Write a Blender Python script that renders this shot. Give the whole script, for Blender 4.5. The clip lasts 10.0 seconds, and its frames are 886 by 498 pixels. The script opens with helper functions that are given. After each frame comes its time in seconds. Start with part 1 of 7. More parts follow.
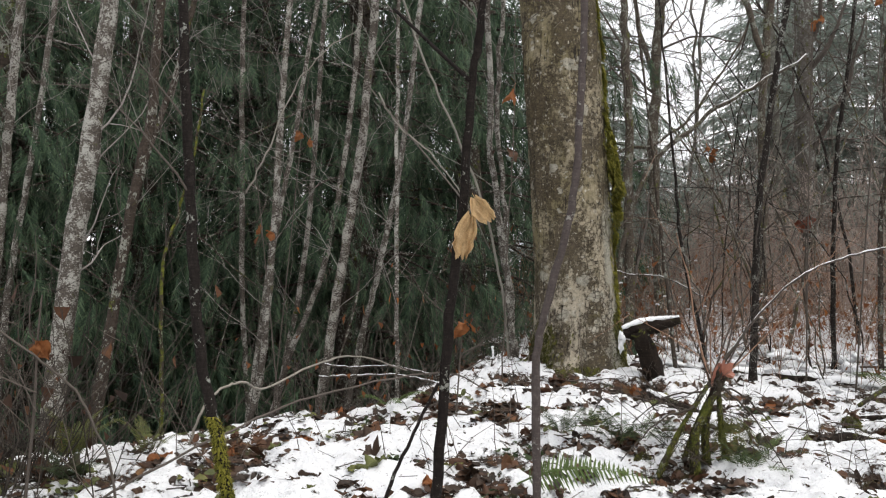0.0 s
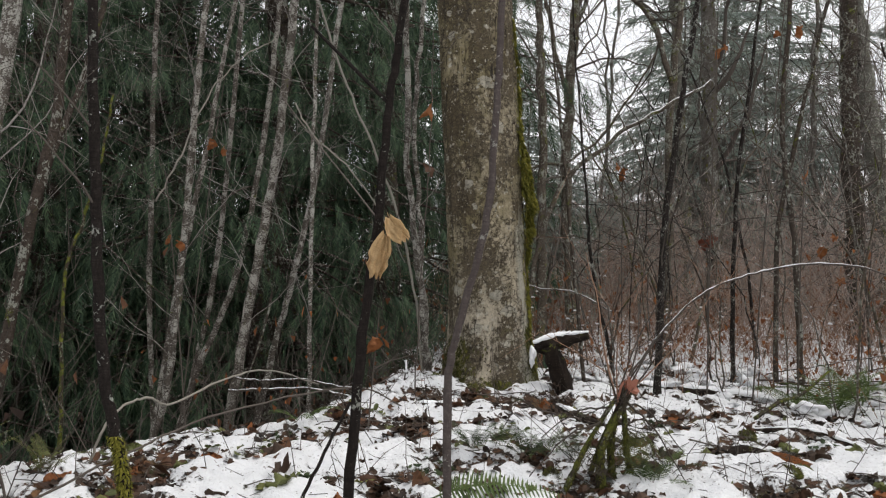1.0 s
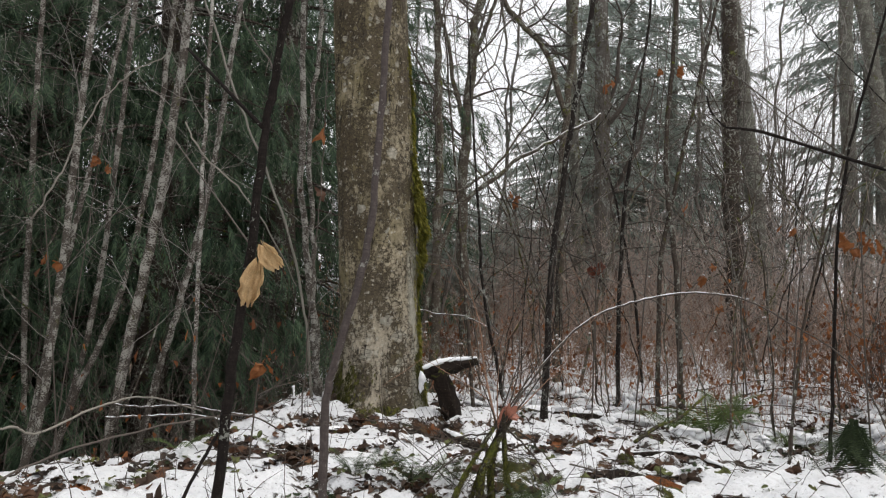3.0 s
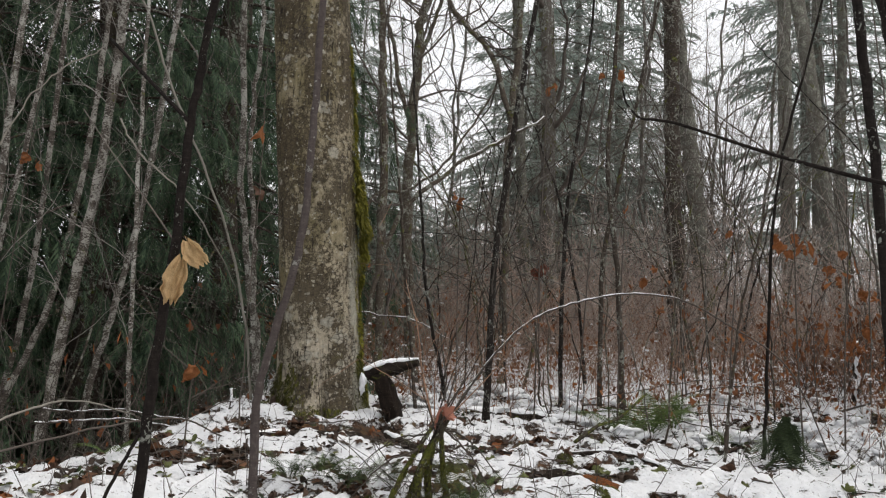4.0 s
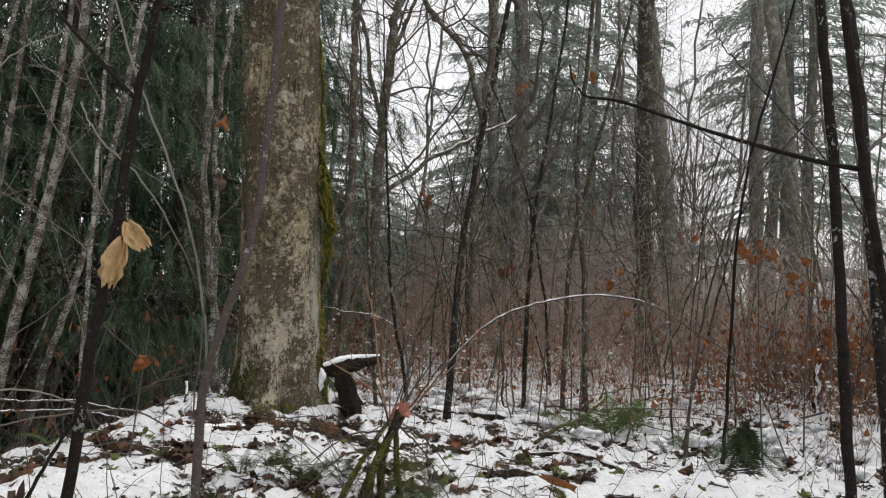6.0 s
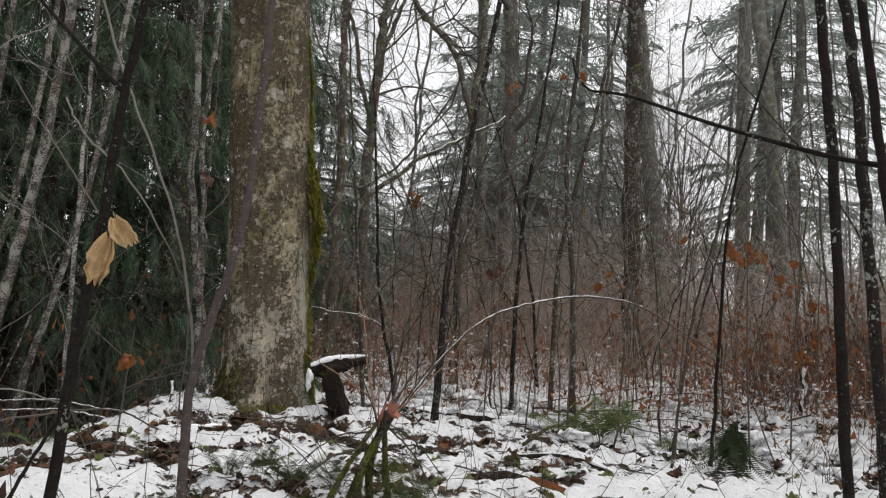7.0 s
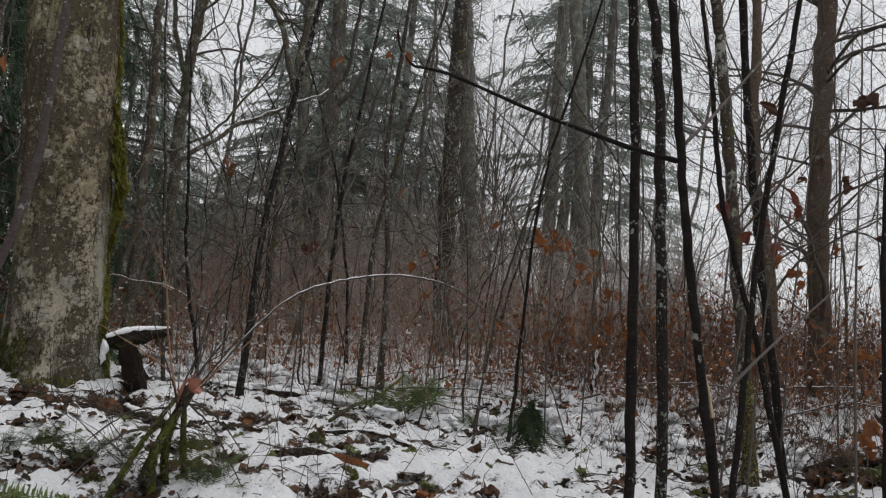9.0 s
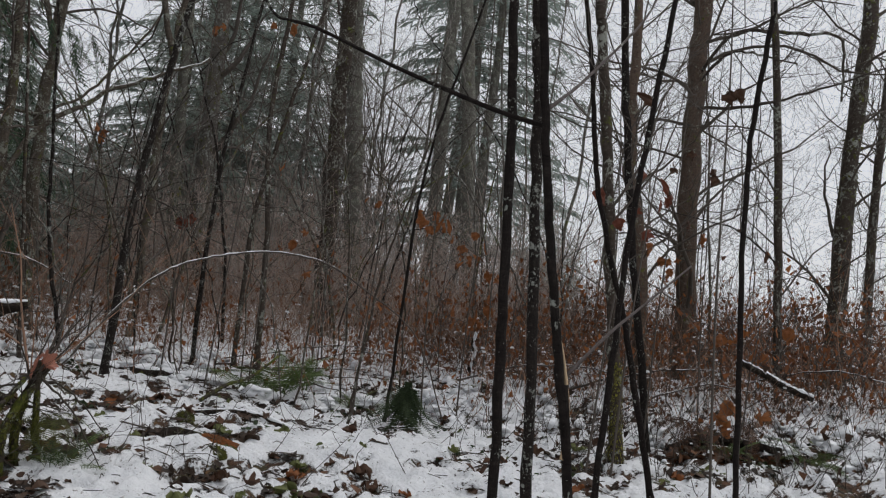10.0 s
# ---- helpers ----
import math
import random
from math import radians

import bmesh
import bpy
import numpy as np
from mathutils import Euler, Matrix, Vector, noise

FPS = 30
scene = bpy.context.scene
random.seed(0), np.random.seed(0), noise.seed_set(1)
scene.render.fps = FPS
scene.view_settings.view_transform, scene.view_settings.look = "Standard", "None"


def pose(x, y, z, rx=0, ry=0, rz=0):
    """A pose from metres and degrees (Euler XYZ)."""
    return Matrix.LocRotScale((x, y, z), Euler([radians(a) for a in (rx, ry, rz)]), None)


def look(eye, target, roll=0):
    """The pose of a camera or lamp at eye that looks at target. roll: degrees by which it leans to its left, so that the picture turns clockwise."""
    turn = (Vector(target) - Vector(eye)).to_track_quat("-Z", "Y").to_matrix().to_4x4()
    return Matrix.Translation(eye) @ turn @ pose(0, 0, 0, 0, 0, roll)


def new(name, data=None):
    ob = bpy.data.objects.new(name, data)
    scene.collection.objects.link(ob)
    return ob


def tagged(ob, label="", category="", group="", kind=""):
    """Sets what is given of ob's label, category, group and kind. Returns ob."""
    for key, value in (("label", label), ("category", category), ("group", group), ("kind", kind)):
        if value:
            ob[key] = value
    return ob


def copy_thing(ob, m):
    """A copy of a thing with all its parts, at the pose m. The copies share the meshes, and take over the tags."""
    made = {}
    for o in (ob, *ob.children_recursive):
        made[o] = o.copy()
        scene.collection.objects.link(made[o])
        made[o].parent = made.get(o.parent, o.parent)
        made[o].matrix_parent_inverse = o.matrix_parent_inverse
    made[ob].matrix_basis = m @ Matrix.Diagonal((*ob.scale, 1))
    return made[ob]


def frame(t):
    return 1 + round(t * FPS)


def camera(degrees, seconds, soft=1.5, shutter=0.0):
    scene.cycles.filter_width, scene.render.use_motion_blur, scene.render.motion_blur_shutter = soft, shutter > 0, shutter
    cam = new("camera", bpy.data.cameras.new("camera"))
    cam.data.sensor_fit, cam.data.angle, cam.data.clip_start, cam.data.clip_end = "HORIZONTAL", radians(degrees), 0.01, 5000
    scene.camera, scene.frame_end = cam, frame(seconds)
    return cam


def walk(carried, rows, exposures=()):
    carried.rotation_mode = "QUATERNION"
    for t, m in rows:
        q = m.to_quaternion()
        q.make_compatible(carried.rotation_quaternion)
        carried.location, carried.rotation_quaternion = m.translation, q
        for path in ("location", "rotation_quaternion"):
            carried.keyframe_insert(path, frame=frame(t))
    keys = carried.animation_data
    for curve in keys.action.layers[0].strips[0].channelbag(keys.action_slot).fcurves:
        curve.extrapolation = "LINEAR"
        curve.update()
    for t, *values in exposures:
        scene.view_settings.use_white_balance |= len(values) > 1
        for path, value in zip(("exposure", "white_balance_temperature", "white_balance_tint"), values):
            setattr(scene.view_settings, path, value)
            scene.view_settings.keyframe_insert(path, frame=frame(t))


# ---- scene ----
cam = camera(56.4, 10.0, soft=1.2)
PATH = [
    (0, (0.023, -0.023, 1.495), (0.019, 1.976, 1.527), 0.9),
    (0.5, (0.023, -0.04, 1.518), (0.102, 1.958, 1.558), 1.4),
    (1, (0.026, -0.039, 1.525), (0.225, 1.95, 1.585), 1.7),
    (1.5, (0.017, -0.047, 1.531), (0.314, 1.93, 1.604), 2.3),
    (2, (0.02, -0.058, 1.538), (0.357, 1.911, 1.631), 2.6),
    (2.5, (0.063, -0.07, 1.552), (0.439, 1.891, 1.665), 2.5),
    (4, (0.174, -0.053, 1.534), (0.717, 1.867, 1.669), 2.3),
    (4.5, (0.198, -0.036, 1.53), (0.789, 1.869, 1.668), 2.6),
    (5, (0.219, -0.019, 1.522), (0.82, 1.883, 1.661), 2.9),
    (5.5, (0.251, -0.014, 1.516), (0.851, 1.888, 1.656), 3.6),
    (7, (0.245, 0.034, 1.506), (0.881, 1.925, 1.651), 4.1),
    (7.5, (0.222, 0.052, 1.507), (0.98, 1.897, 1.652), 4.4),
    (8, (0.228, 0.06, 1.509), (1.089, 1.86, 1.645), 5.0),
    (8.5, (0.242, 0.063, 1.51), (1.188, 1.821, 1.631), 5.7),
    (9, (0.263, 0.061, 1.506), (1.302, 1.765, 1.635), 6.2),
    (9.5, (0.295, 0.068, 1.494), (1.441, 1.702, 1.628), 6.5),
    (10, (0.312, 0.074, 1.488), (1.579, 1.617, 1.609), 7.4),
]
walk(cam, [(t, look(eye, target, roll)) for t, eye, target, roll in PATH], [(0.0, 0.45, 6750, 10), (0.5, 0.24, 6750, 10), (1.0, 0.12, 6750, 10), (2.0, 0.22, 6750, 10), (2.5, 0.2, 6750, 10), (4.0, 0.1, 6800, 10), (5.5, 0.07, 6800, 10), (7.5, -0.04, 6750, 10), (8.2, -0.2, 6700, 10), (9.0, -0.44, 6650, 10), (10.0, -0.52, 6500, 10)])

# ---- daylight: a bright overcast sky, with a weak wide sun ----
world = bpy.data.worlds.new("overcast_sky")
scene.world = world
world.use_nodes = True
wn, wl = world.node_tree.nodes, world.node_tree.links
wn.clear()
sky = wn.new("ShaderNodeTexSky")
sky.sky_type, sky.sun_disc = "NISHITA", False
sky.sun_elevation, sky.sun_rotation = radians(50), radians(140)
sky.air_density, sky.dust_density = 1.0, 4.0
scaled = wn.new("ShaderNodeMix")
scaled.data_type, scaled.blend_type = "RGBA", "MULTIPLY"
scaled.inputs[0].default_value = 1.0
scaled.inputs[7].default_value = (0.1, 0.1, 0.1, 1)
cloud = wn.new("ShaderNodeMix")
cloud.data_type = "RGBA"
cloud.inputs[0].default_value = 0.88
cloud.inputs[7].default_value = (0.93, 0.95, 1.0, 1)
back = wn.new("ShaderNodeBackground")
back.inputs[1].default_value = 1.18
wout = wn.new("ShaderNodeOutputWorld")
wl.new(sky.outputs[0], scaled.inputs[6])
wl.new(scaled.outputs[2], cloud.inputs[6])
wl.new(cloud.outputs[2], back.inputs[0])
wl.new(back.outputs[0], wout.inputs[0])
sun = new("sun", bpy.data.lights.new("sun", "SUN"))
sun.data.energy, sun.data.angle, sun.data.color = 1.5, radians(50), (1.0, 0.98, 0.95)
sun.matrix_world = look((6, -1, 14), (0, 0, 0))


# ---- materials ----
def ramp_set(node, stops):
    e = node.color_ramp.elements
    while len(e) < len(stops):
        e.new(0.5)
    for el, (p, c) in zip(e, stops):
        el.position, el.color = p, (*c, 1)


class Mat:
    """A small node builder round a Principled surface."""

    def __init__(self, name, rough=0.8, spec=0.3):
        self.m = bpy.data.materials.new(name)
        self.m.use_nodes = True
        self.n, self.l = self.m.node_tree.nodes, self.m.node_tree.links
        self.p = self.n["Principled BSDF"]
        self.p.inputs["Roughness"].default_value = rough
        self.p.inputs["Specular IOR Level"].default_value = spec
        self.co = self.n.new("ShaderNodeTexCoord").outputs["Object"]

    def coords(self, sx=1, sy=1, sz=1):
        mp = self.n.new("ShaderNodeMapping")
        mp.inputs["Scale"].default_value = (sx, sy, sz)
        self.l.new(self.co, mp.inputs[0])
        return mp.outputs[0]

    def noise(self, scale, detail=4, rough=0.6, co=None, dist=0.0):
        t = self.n.new("ShaderNodeTexNoise")
        t.inputs["Scale"].default_value, t.inputs["Detail"].default_value = scale, detail
        t.inputs["Roughness"].default_value, t.inputs["Distortion"].default_value = rough, dist
        self.l.new(co or self.co, t.inputs["Vector"])
        return t.outputs["Fac"]

    def voro(self, scale, co=None, feature="F1", out="Distance"):
        t = self.n.new("ShaderNodeTexVoronoi")
        t.feature = feature
        t.inputs["Scale"].default_value = scale
        self.l.new(co or self.co, t.inputs["Vector"])
        return t.outputs[out]

    def ramp(self, fac, *stops):
        r = self.n.new("ShaderNodeValToRGB")
        ramp_set(r, stops)
        self.l.new(fac, r.inputs[0])
        return r.outputs[0]

    def step(self, fac, lo, hi):
        r = self.n.new("ShaderNodeMapRange")
        r.interpolation_type = "SMOOTHSTEP"
        r.inputs[1].default_value, r.inputs[2].default_value = lo, hi
        self.l.new(fac, r.inputs[0])
        return r.outputs[0]

    def math(self, op, a, b=0.5):
        t = self.n.new("ShaderNodeMath")
        t.operation = op
        for i, v in enumerate((a, b)):
            if isinstance(v, (int, float)):
                t.inputs[i].default_value = v
            else:
                self.l.new(v, t.inputs[i])
        return t.outputs[0]

    def mix(self, fac, a, b, mode="MIX"):
        t = self.n.new("ShaderNodeMix")
        t.data_type, t.blend_type = "RGBA", mode
        for i, v in ((0, fac), (6, a), (7, b)):
            if isinstance(v, tuple):
                t.inputs[i].default_value = (*v, 1)
            elif isinstance(v, (int, float)):
                t.inputs[i].default_value = v
            else:
                self.l.new(v, t.inputs[i])
        return t.outputs[2]

    def island(self):
        return self.n.new("ShaderNodeNewGeometry").outputs["Random Per Island"]

    def each(self):
        return self.n.new("ShaderNodeObjectInfo").outputs["Random"]

    def up(self):
        s = self.n.new("ShaderNodeSeparateXYZ")
        self.l.new(self.n.new("ShaderNodeNewGeometry").outputs["Normal"], s.inputs[0])
        return s.outputs[2]

    def attr(self, name):
        a = self.n.new("ShaderNodeAttribute")
        a.attribute_name = name
        return a.outputs["Fac"]

    def done(self, colour, bump=None, strength=0.5, dist=0.01, rough=None, sheer=0.0):
        if isinstance(colour, tuple):
            self.p.inputs["Base Color"].default_value = (*colour, 1)
        else:
            self.l.new(colour, self.p.inputs["Base Color"])
        if rough is not None:
            self.l.new(rough, self.p.inputs["Roughness"])
        if bump is not None:
            b = self.n.new("ShaderNodeBump")
            b.inputs["Strength"].default_value, b.inputs["Distance"].default_value = strength, dist
            self.l.new(bump, b.inputs["Height"])
            self.l.new(b.outputs[0], self.p.inputs["Normal"])
        if sheer:
            self.p.inputs["Transmission Weight"].default_value = 0.0
            tr = self.n.new("ShaderNodeBsdfTranslucent")
            ms = self.n.new("ShaderNodeMixShader")
            ms.inputs[0].default_value = sheer
            if isinstance(colour, tuple):
                tr.inputs[0].default_value = (*colour, 1)
            else:
                self.l.new(colour, tr.inputs[0])
            self.l.new(self.p.outputs[0], ms.inputs[1])
            self.l.new(tr.outputs[0], ms.inputs[2])
            self.l.new(ms.outputs[0], self.n["Material Output"].inputs[0])
        return self.m


def bark(name, dark, mid, pale, lichen, cover, moss=0.0, scale=1.0, stretch=0.5, bump=0.006, rough=0.85, spec=0.15, band=0.8):
    """Bark with fine grain, pale lichen blotches and some moss. cover: how much lichen, 0 to 1."""
    k = Mat(name, rough, spec)
    grain = k.noise(28 * scale, 6, 0.7, k.coords(1, 1, stretch))
    rings = k.noise(16 * scale, 3, 0.6, k.coords(0.5, 0.5, 3.5))
    col = k.ramp(k.math("ADD", k.math("MULTIPLY", grain, 0.65), k.math("MULTIPLY", rings, 0.35)), (0.3, dark), (0.52, mid), (0.75, pale))
    big = k.noise(4.0 * scale, 3, 0.6)
    spot = k.noise(26 * scale, 4, 0.65, k.coords(1, 1, band), 0.5)
    mask = k.math("ADD", k.math("MULTIPLY", big, 0.5), k.math("MULTIPLY", spot, 0.6))
    lim = 0.70 - 0.32 * cover
    lm = k.step(mask, lim, lim + 0.03)
    tone = k.mix(k.noise(60 * scale, 2), tuple(0.6 * c for c in lichen), lichen)
    col = k.mix(lm, col, tone)
    ticks = k.step(k.noise(30 * scale, 3, 0.6, k.coords(0.7, 0.7, 2.6), 0.4), 0.37, 0.33)
    col = k.mix(k.math("MULTIPLY", ticks, 0.8), col, tuple(0.6 * c for c in dark))
    if moss:
        mm = k.step(k.noise(5.0 * scale, 5, 0.7, None, 0.6), 0.66 - 0.25 * moss, 0.74 - 0.25 * moss)
        col = k.mix(mm, col, k.ramp(k.noise(40, 3), (0.3, (0.03, 0.04, 0.008)), (0.7, (0.13, 0.14, 0.025))))
    col = k.mix(0.3, col, k.ramp(k.each(), (0.0, (0.35, 0.32, 0.3)), (1.0, (0.65, 0.66, 0.66))), "OVERLAY")
    return k.done(col, k.math("ADD", grain, k.math("MULTIPLY", lm, 0.4)), 0.8, bump)


BARK_ALDER = bark("alder_bark", (0.035, 0.029, 0.024), (0.085, 0.073, 0.062), (0.16, 0.145, 0.125), (0.42, 0.41, 0.37), 0.46, 0.14, 2.6, band=1.7)
BARK_BROWN = bark("brown_bark", (0.018, 0.014, 0.011), (0.05, 0.039, 0.031), (0.11, 0.09, 0.074), (0.3, 0.31, 0.27), 0.34, 0.3, 1.5)
BARK_DARK = bark("wet_dark_bark", (0.006, 0.005, 0.005), (0.016, 0.013, 0.0115), (0.042, 0.035, 0.031), (0.26, 0.27, 0.24), 0.15, 0.0, 3.4, rough=0.8, spec=0.06)
BARK_SPOT = bark("spotted_dark_bark", (0.007, 0.006, 0.006), (0.02, 0.016, 0.014), (0.05, 0.043, 0.036), (0.3, 0.31, 0.28), 0.27, 0.0, 4.5, rough=0.8, spec=0.08)
# Lighter than the near barks: distance haze is put into the tones.
BARK_FAR = bark("grey_far_bark", (0.045, 0.04, 0.034), (0.105, 0.094, 0.082), (0.19, 0.178, 0.16), (0.3, 0.31, 0.28), 0.35, 0.3, 1.1)
BARK_RUST = bark("red_brown_bark", (0.03, 0.02, 0.015), (0.1, 0.07, 0.053), (0.175, 0.132, 0.105), (0.28, 0.28, 0.22), 0.22, 0.3, 2.0)
BARK_OLD = bark("weathered_mossy_bark", (0.032, 0.026, 0.02), (0.085, 0.069, 0.054), (0.165, 0.143, 0.117), (0.3, 0.31, 0.26), 0.36, 0.36, 2.2)
# Mist before the far trunks is put into this pale grey-green.
BARK_MIST = bark("pale_grey_green_bark", (0.06, 0.058, 0.048), (0.115, 0.112, 0.095), (0.18, 0.178, 0.152), (0.3, 0.31, 0.26), 0.36, 0.2, 1.6)
BARK_MOSSY = bark("mossy_bark", (0.012, 0.01, 0.007), (0.04, 0.033, 0.023), (0.09, 0.075, 0.058), (0.25, 0.27, 0.2), 0.3, 0.75, 2.4)
BARK_SAPLING = bark("grey_brown_sapling_bark", (0.045, 0.036, 0.034), (0.07, 0.057, 0.053), (0.14, 0.121, 0.115), (0.3, 0.3, 0.27), 0.14, 0.0, 2.6, rough=0.7)


def big_bark():
    """Tan skin stained olive, flaked off in brown mottles, with round pale lichen patches and long cracks."""
    k = Mat("old_maple_bark", 0.85)
    sep = k.n.new("ShaderNodeSeparateXYZ")
    k.l.new(k.co, sep.inputs[0])
    hgt = sep.outputs[2]
    low = k.step(k.math("ADD", hgt, k.math("MULTIPLY", k.noise(2.6, 4), 1.3)), 2.0, 0.9)
    grain = k.noise(46, 7, 0.75, k.coords(1, 1, 0.8))
    fine = k.noise(120, 4, 0.7)
    skin = k.mix(low, k.ramp(grain, (0.3, (0.168, 0.14, 0.09)), (0.7, (0.385, 0.332, 0.23))), k.ramp(grain, (0.3, (0.24, 0.205, 0.15)), (0.7, (0.47, 0.42, 0.33))))
    stain = k.step(k.math("ADD", k.noise(2.4, 5, 0.65, k.coords(1.3, 1.3, 0.6), 0.4), k.math("MULTIPLY", low, -0.08)), 0.44, 0.58)
    skin = k.mix(k.math("MULTIPLY", stain, 0.75), skin, k.ramp(grain, (0.3, (0.085, 0.07, 0.028)), (0.7, (0.2, 0.165, 0.08))))
    # brown flaked mottles, in drifts
    drift = k.math("MULTIPLY", k.math("SUBTRACT", k.noise(2.9, 4, 0.6, k.coords(1.2, 1.2, 0.7), 0.3), 0.5), 0.95)
    mott = k.math("ADD", k.noise(38, 7, 0.8, k.coords(1, 1, 0.8), 0.35), drift)
    flake = k.step(k.math("ADD", mott, k.math("MULTIPLY", k.step(hgt, 0.22, 0.0), 0.12)), 0.465, 0.53)
    col = k.mix(k.math("MULTIPLY", flake, 0.9), skin, k.ramp(k.noise(75, 5, 0.75), (0.33, (0.02, 0.014, 0.008)), (0.52, (0.062, 0.047, 0.027)), (0.7, (0.118, 0.093, 0.056))))
    # lichen: round-edged pale patches of two sizes
    warp = k.n.new("ShaderNodeVectorMath")
    warp.operation = "MULTIPLY_ADD"
    tex = k.n.new("ShaderNodeTexNoise")
    tex.inputs["Scale"].default_value, tex.inputs["Detail"].default_value = 24, 4
    k.l.new(k.co, tex.inputs["Vector"])
    k.l.new(tex.outputs["Color"], warp.inputs[0])
    warp.inputs[1].default_value = (0.075, 0.075, 0.075)
    k.l.new(k.co, warp.inputs[2])
    for scale, keep, rad, tone in ((9.0, 0.68, 0.46, 0.9), (19.0, 0.62, 0.46, 0.88), (46.0, 0.66, 0.42, 1.0)):
        cell = k.n.new("ShaderNodeTexVoronoi")
        cell.inputs["Scale"].default_value = scale
        k.l.new(warp.outputs[0], cell.inputs["Vector"])
        pick = k.n.new("ShaderNodeSeparateColor")
        k.l.new(cell.outputs["Color"], pick.inputs[0])
        chance = k.math("ADD", pick.outputs[0], k.math("MULTIPLY", low, 0.06))
        size = k.math("MULTIPLY", pick.outputs[1], rad)
        patch = k.math("MULTIPLY", k.step(k.math("SUBTRACT", size, cell.outputs["Distance"]), -0.03, 0.05), k.step(chance, keep, keep + 0.03))
        patch = k.math("MULTIPLY", patch, k.step(fine, 0.3, 0.42))
        pale = k.ramp(grain, (0.3, tuple(tone * c for c in (0.3, 0.28, 0.22))), (0.7, tuple(tone * c for c in (0.53, 0.5, 0.42))))
        col = k.mix(k.math("MULTIPLY", patch, 0.85), col, pale)
    across = k.math("ADD", sep.outputs[0], k.math("MULTIPLY", hgt, 0.074))
    strip = k.math("MULTIPLY", k.step(across, 0.17, 0.22), k.math("MULTIPLY", k.step(hgt, 1.5, 1.1), k.step(k.noise(7, 5, 0.7, k.coords(1.6, 1.6, 0.35), 0.3), 0.44, 0.5)))
    col = k.mix(k.math("MULTIPLY", strip, 0.85), col, k.ramp(grain, (0.3, (0.3, 0.285, 0.22)), (0.7, (0.5, 0.48, 0.41))))
    mossm = k.step(k.noise(5.5, 6, 0.78, k.coords(1.2, 1.2, 0.6), 0.5), 0.57, 0.66)
    col = k.mix(k.math("MULTIPLY", mossm, 0.45), col, k.ramp(k.noise(60, 3), (0.3, (0.035, 0.032, 0.009)), (0.7, (0.13, 0.115, 0.035))))
    chip = k.math("MULTIPLY", k.step(k.voro(23, k.coords(1, 1, 1.45), "DISTANCE_TO_EDGE"), 0.075, 0.03), k.step(k.noise(3.1, 4, 0.65, k.coords(1.4, 1.4, 0.6), 0.3), 0.48, 0.56))
    col = k.mix(k.math("MULTIPLY", chip, 0.75), col, (0.035, 0.025, 0.015))
    pits = k.step(k.noise(64, 4, 0.7, k.coords(0.8, 0.8, 1.3)), 0.37, 0.32)
    col = k.mix(pits, col, (0.02, 0.014, 0.01))
    line = k.math("ABSOLUTE", k.math("SUBTRACT", k.noise(5.5, 4, 0.6, k.coords(1.2, 1.2, 0.07), 0.1), 0.5), 0)
    broken = k.step(k.noise(4, 4, 0.6), 0.47, 0.54)
    seam = k.math("MULTIPLY", k.step(line, 0.0065, 0.002), broken)
    rung = k.math("ABSOLUTE", k.math("SUBTRACT", k.noise(11, 3, 0.5, k.coords(0.4, 0.4, 3.0), 0.2), 0.5), 0)
    rungs = k.math("MULTIPLY", k.step(rung, 0.013, 0.004), k.step(k.noise(6, 3, 0.6, None, 0.3), 0.5, 0.56))
    seam = k.math("MAXIMUM", seam, k.math("MULTIPLY", rungs, 0.7))
    col = k.mix(k.math("MULTIPLY", seam, 0.9), col, (0.014, 0.01, 0.007))
    h = k.math("SUBTRACT", k.math("MULTIPLY", grain, 0.7), k.math("ADD", k.math("MULTIPLY", flake, 0.5), seam))
    return k.done(col, h, 1.0, 0.014)


BARK_BIG = big_bark()


def leafy(name, a, b, c, rough=0.6, sheer=0.25, vein=False):
    k = Mat(name, rough, 0.3)
    col = k.ramp(k.island(), (0.0, a), (0.5, b), (1.0, c))
    col = k.mix(0.35, col, k.ramp(k.noise(2.2, 3), (0.3, (0.3, 0.3, 0.3)), (0.7, (0.7, 0.7, 0.7))), "OVERLAY")
    if vein:
        col = k.mix(0.5, col, k.ramp(k.noise(38, 4, 0.7), (0.35, (0.22, 0.2, 0.17)), (0.65, (0.75, 0.75, 0.7))), "OVERLAY")
    return k.done(col, k.noise(30, 3), 0.3, 0.003, sheer=sheer)


CEDAR = leafy("cedar_foliage", (0.02, 0.042, 0.024), (0.042, 0.076, 0.042), (0.1, 0.15, 0.082), 0.7, 0.25)


# Haze is put into these firs' colour: pale tones, whitened on flat faces.
def fir_mat(name, low, mid, high, haze_mix):
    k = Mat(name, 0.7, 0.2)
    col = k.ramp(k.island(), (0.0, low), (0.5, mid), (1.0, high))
    haze_mask = k.math("MULTIPLY", k.step(k.math("ABSOLUTE", k.up(), 0), 0.35, 0.95), k.step(k.noise(3.0, 4, 0.7), 0.42, 0.6))
    col = k.mix(k.math("MULTIPLY", haze_mask, haze_mix), col, (0.6, 0.62, 0.64))
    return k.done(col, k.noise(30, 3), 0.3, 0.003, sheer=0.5)


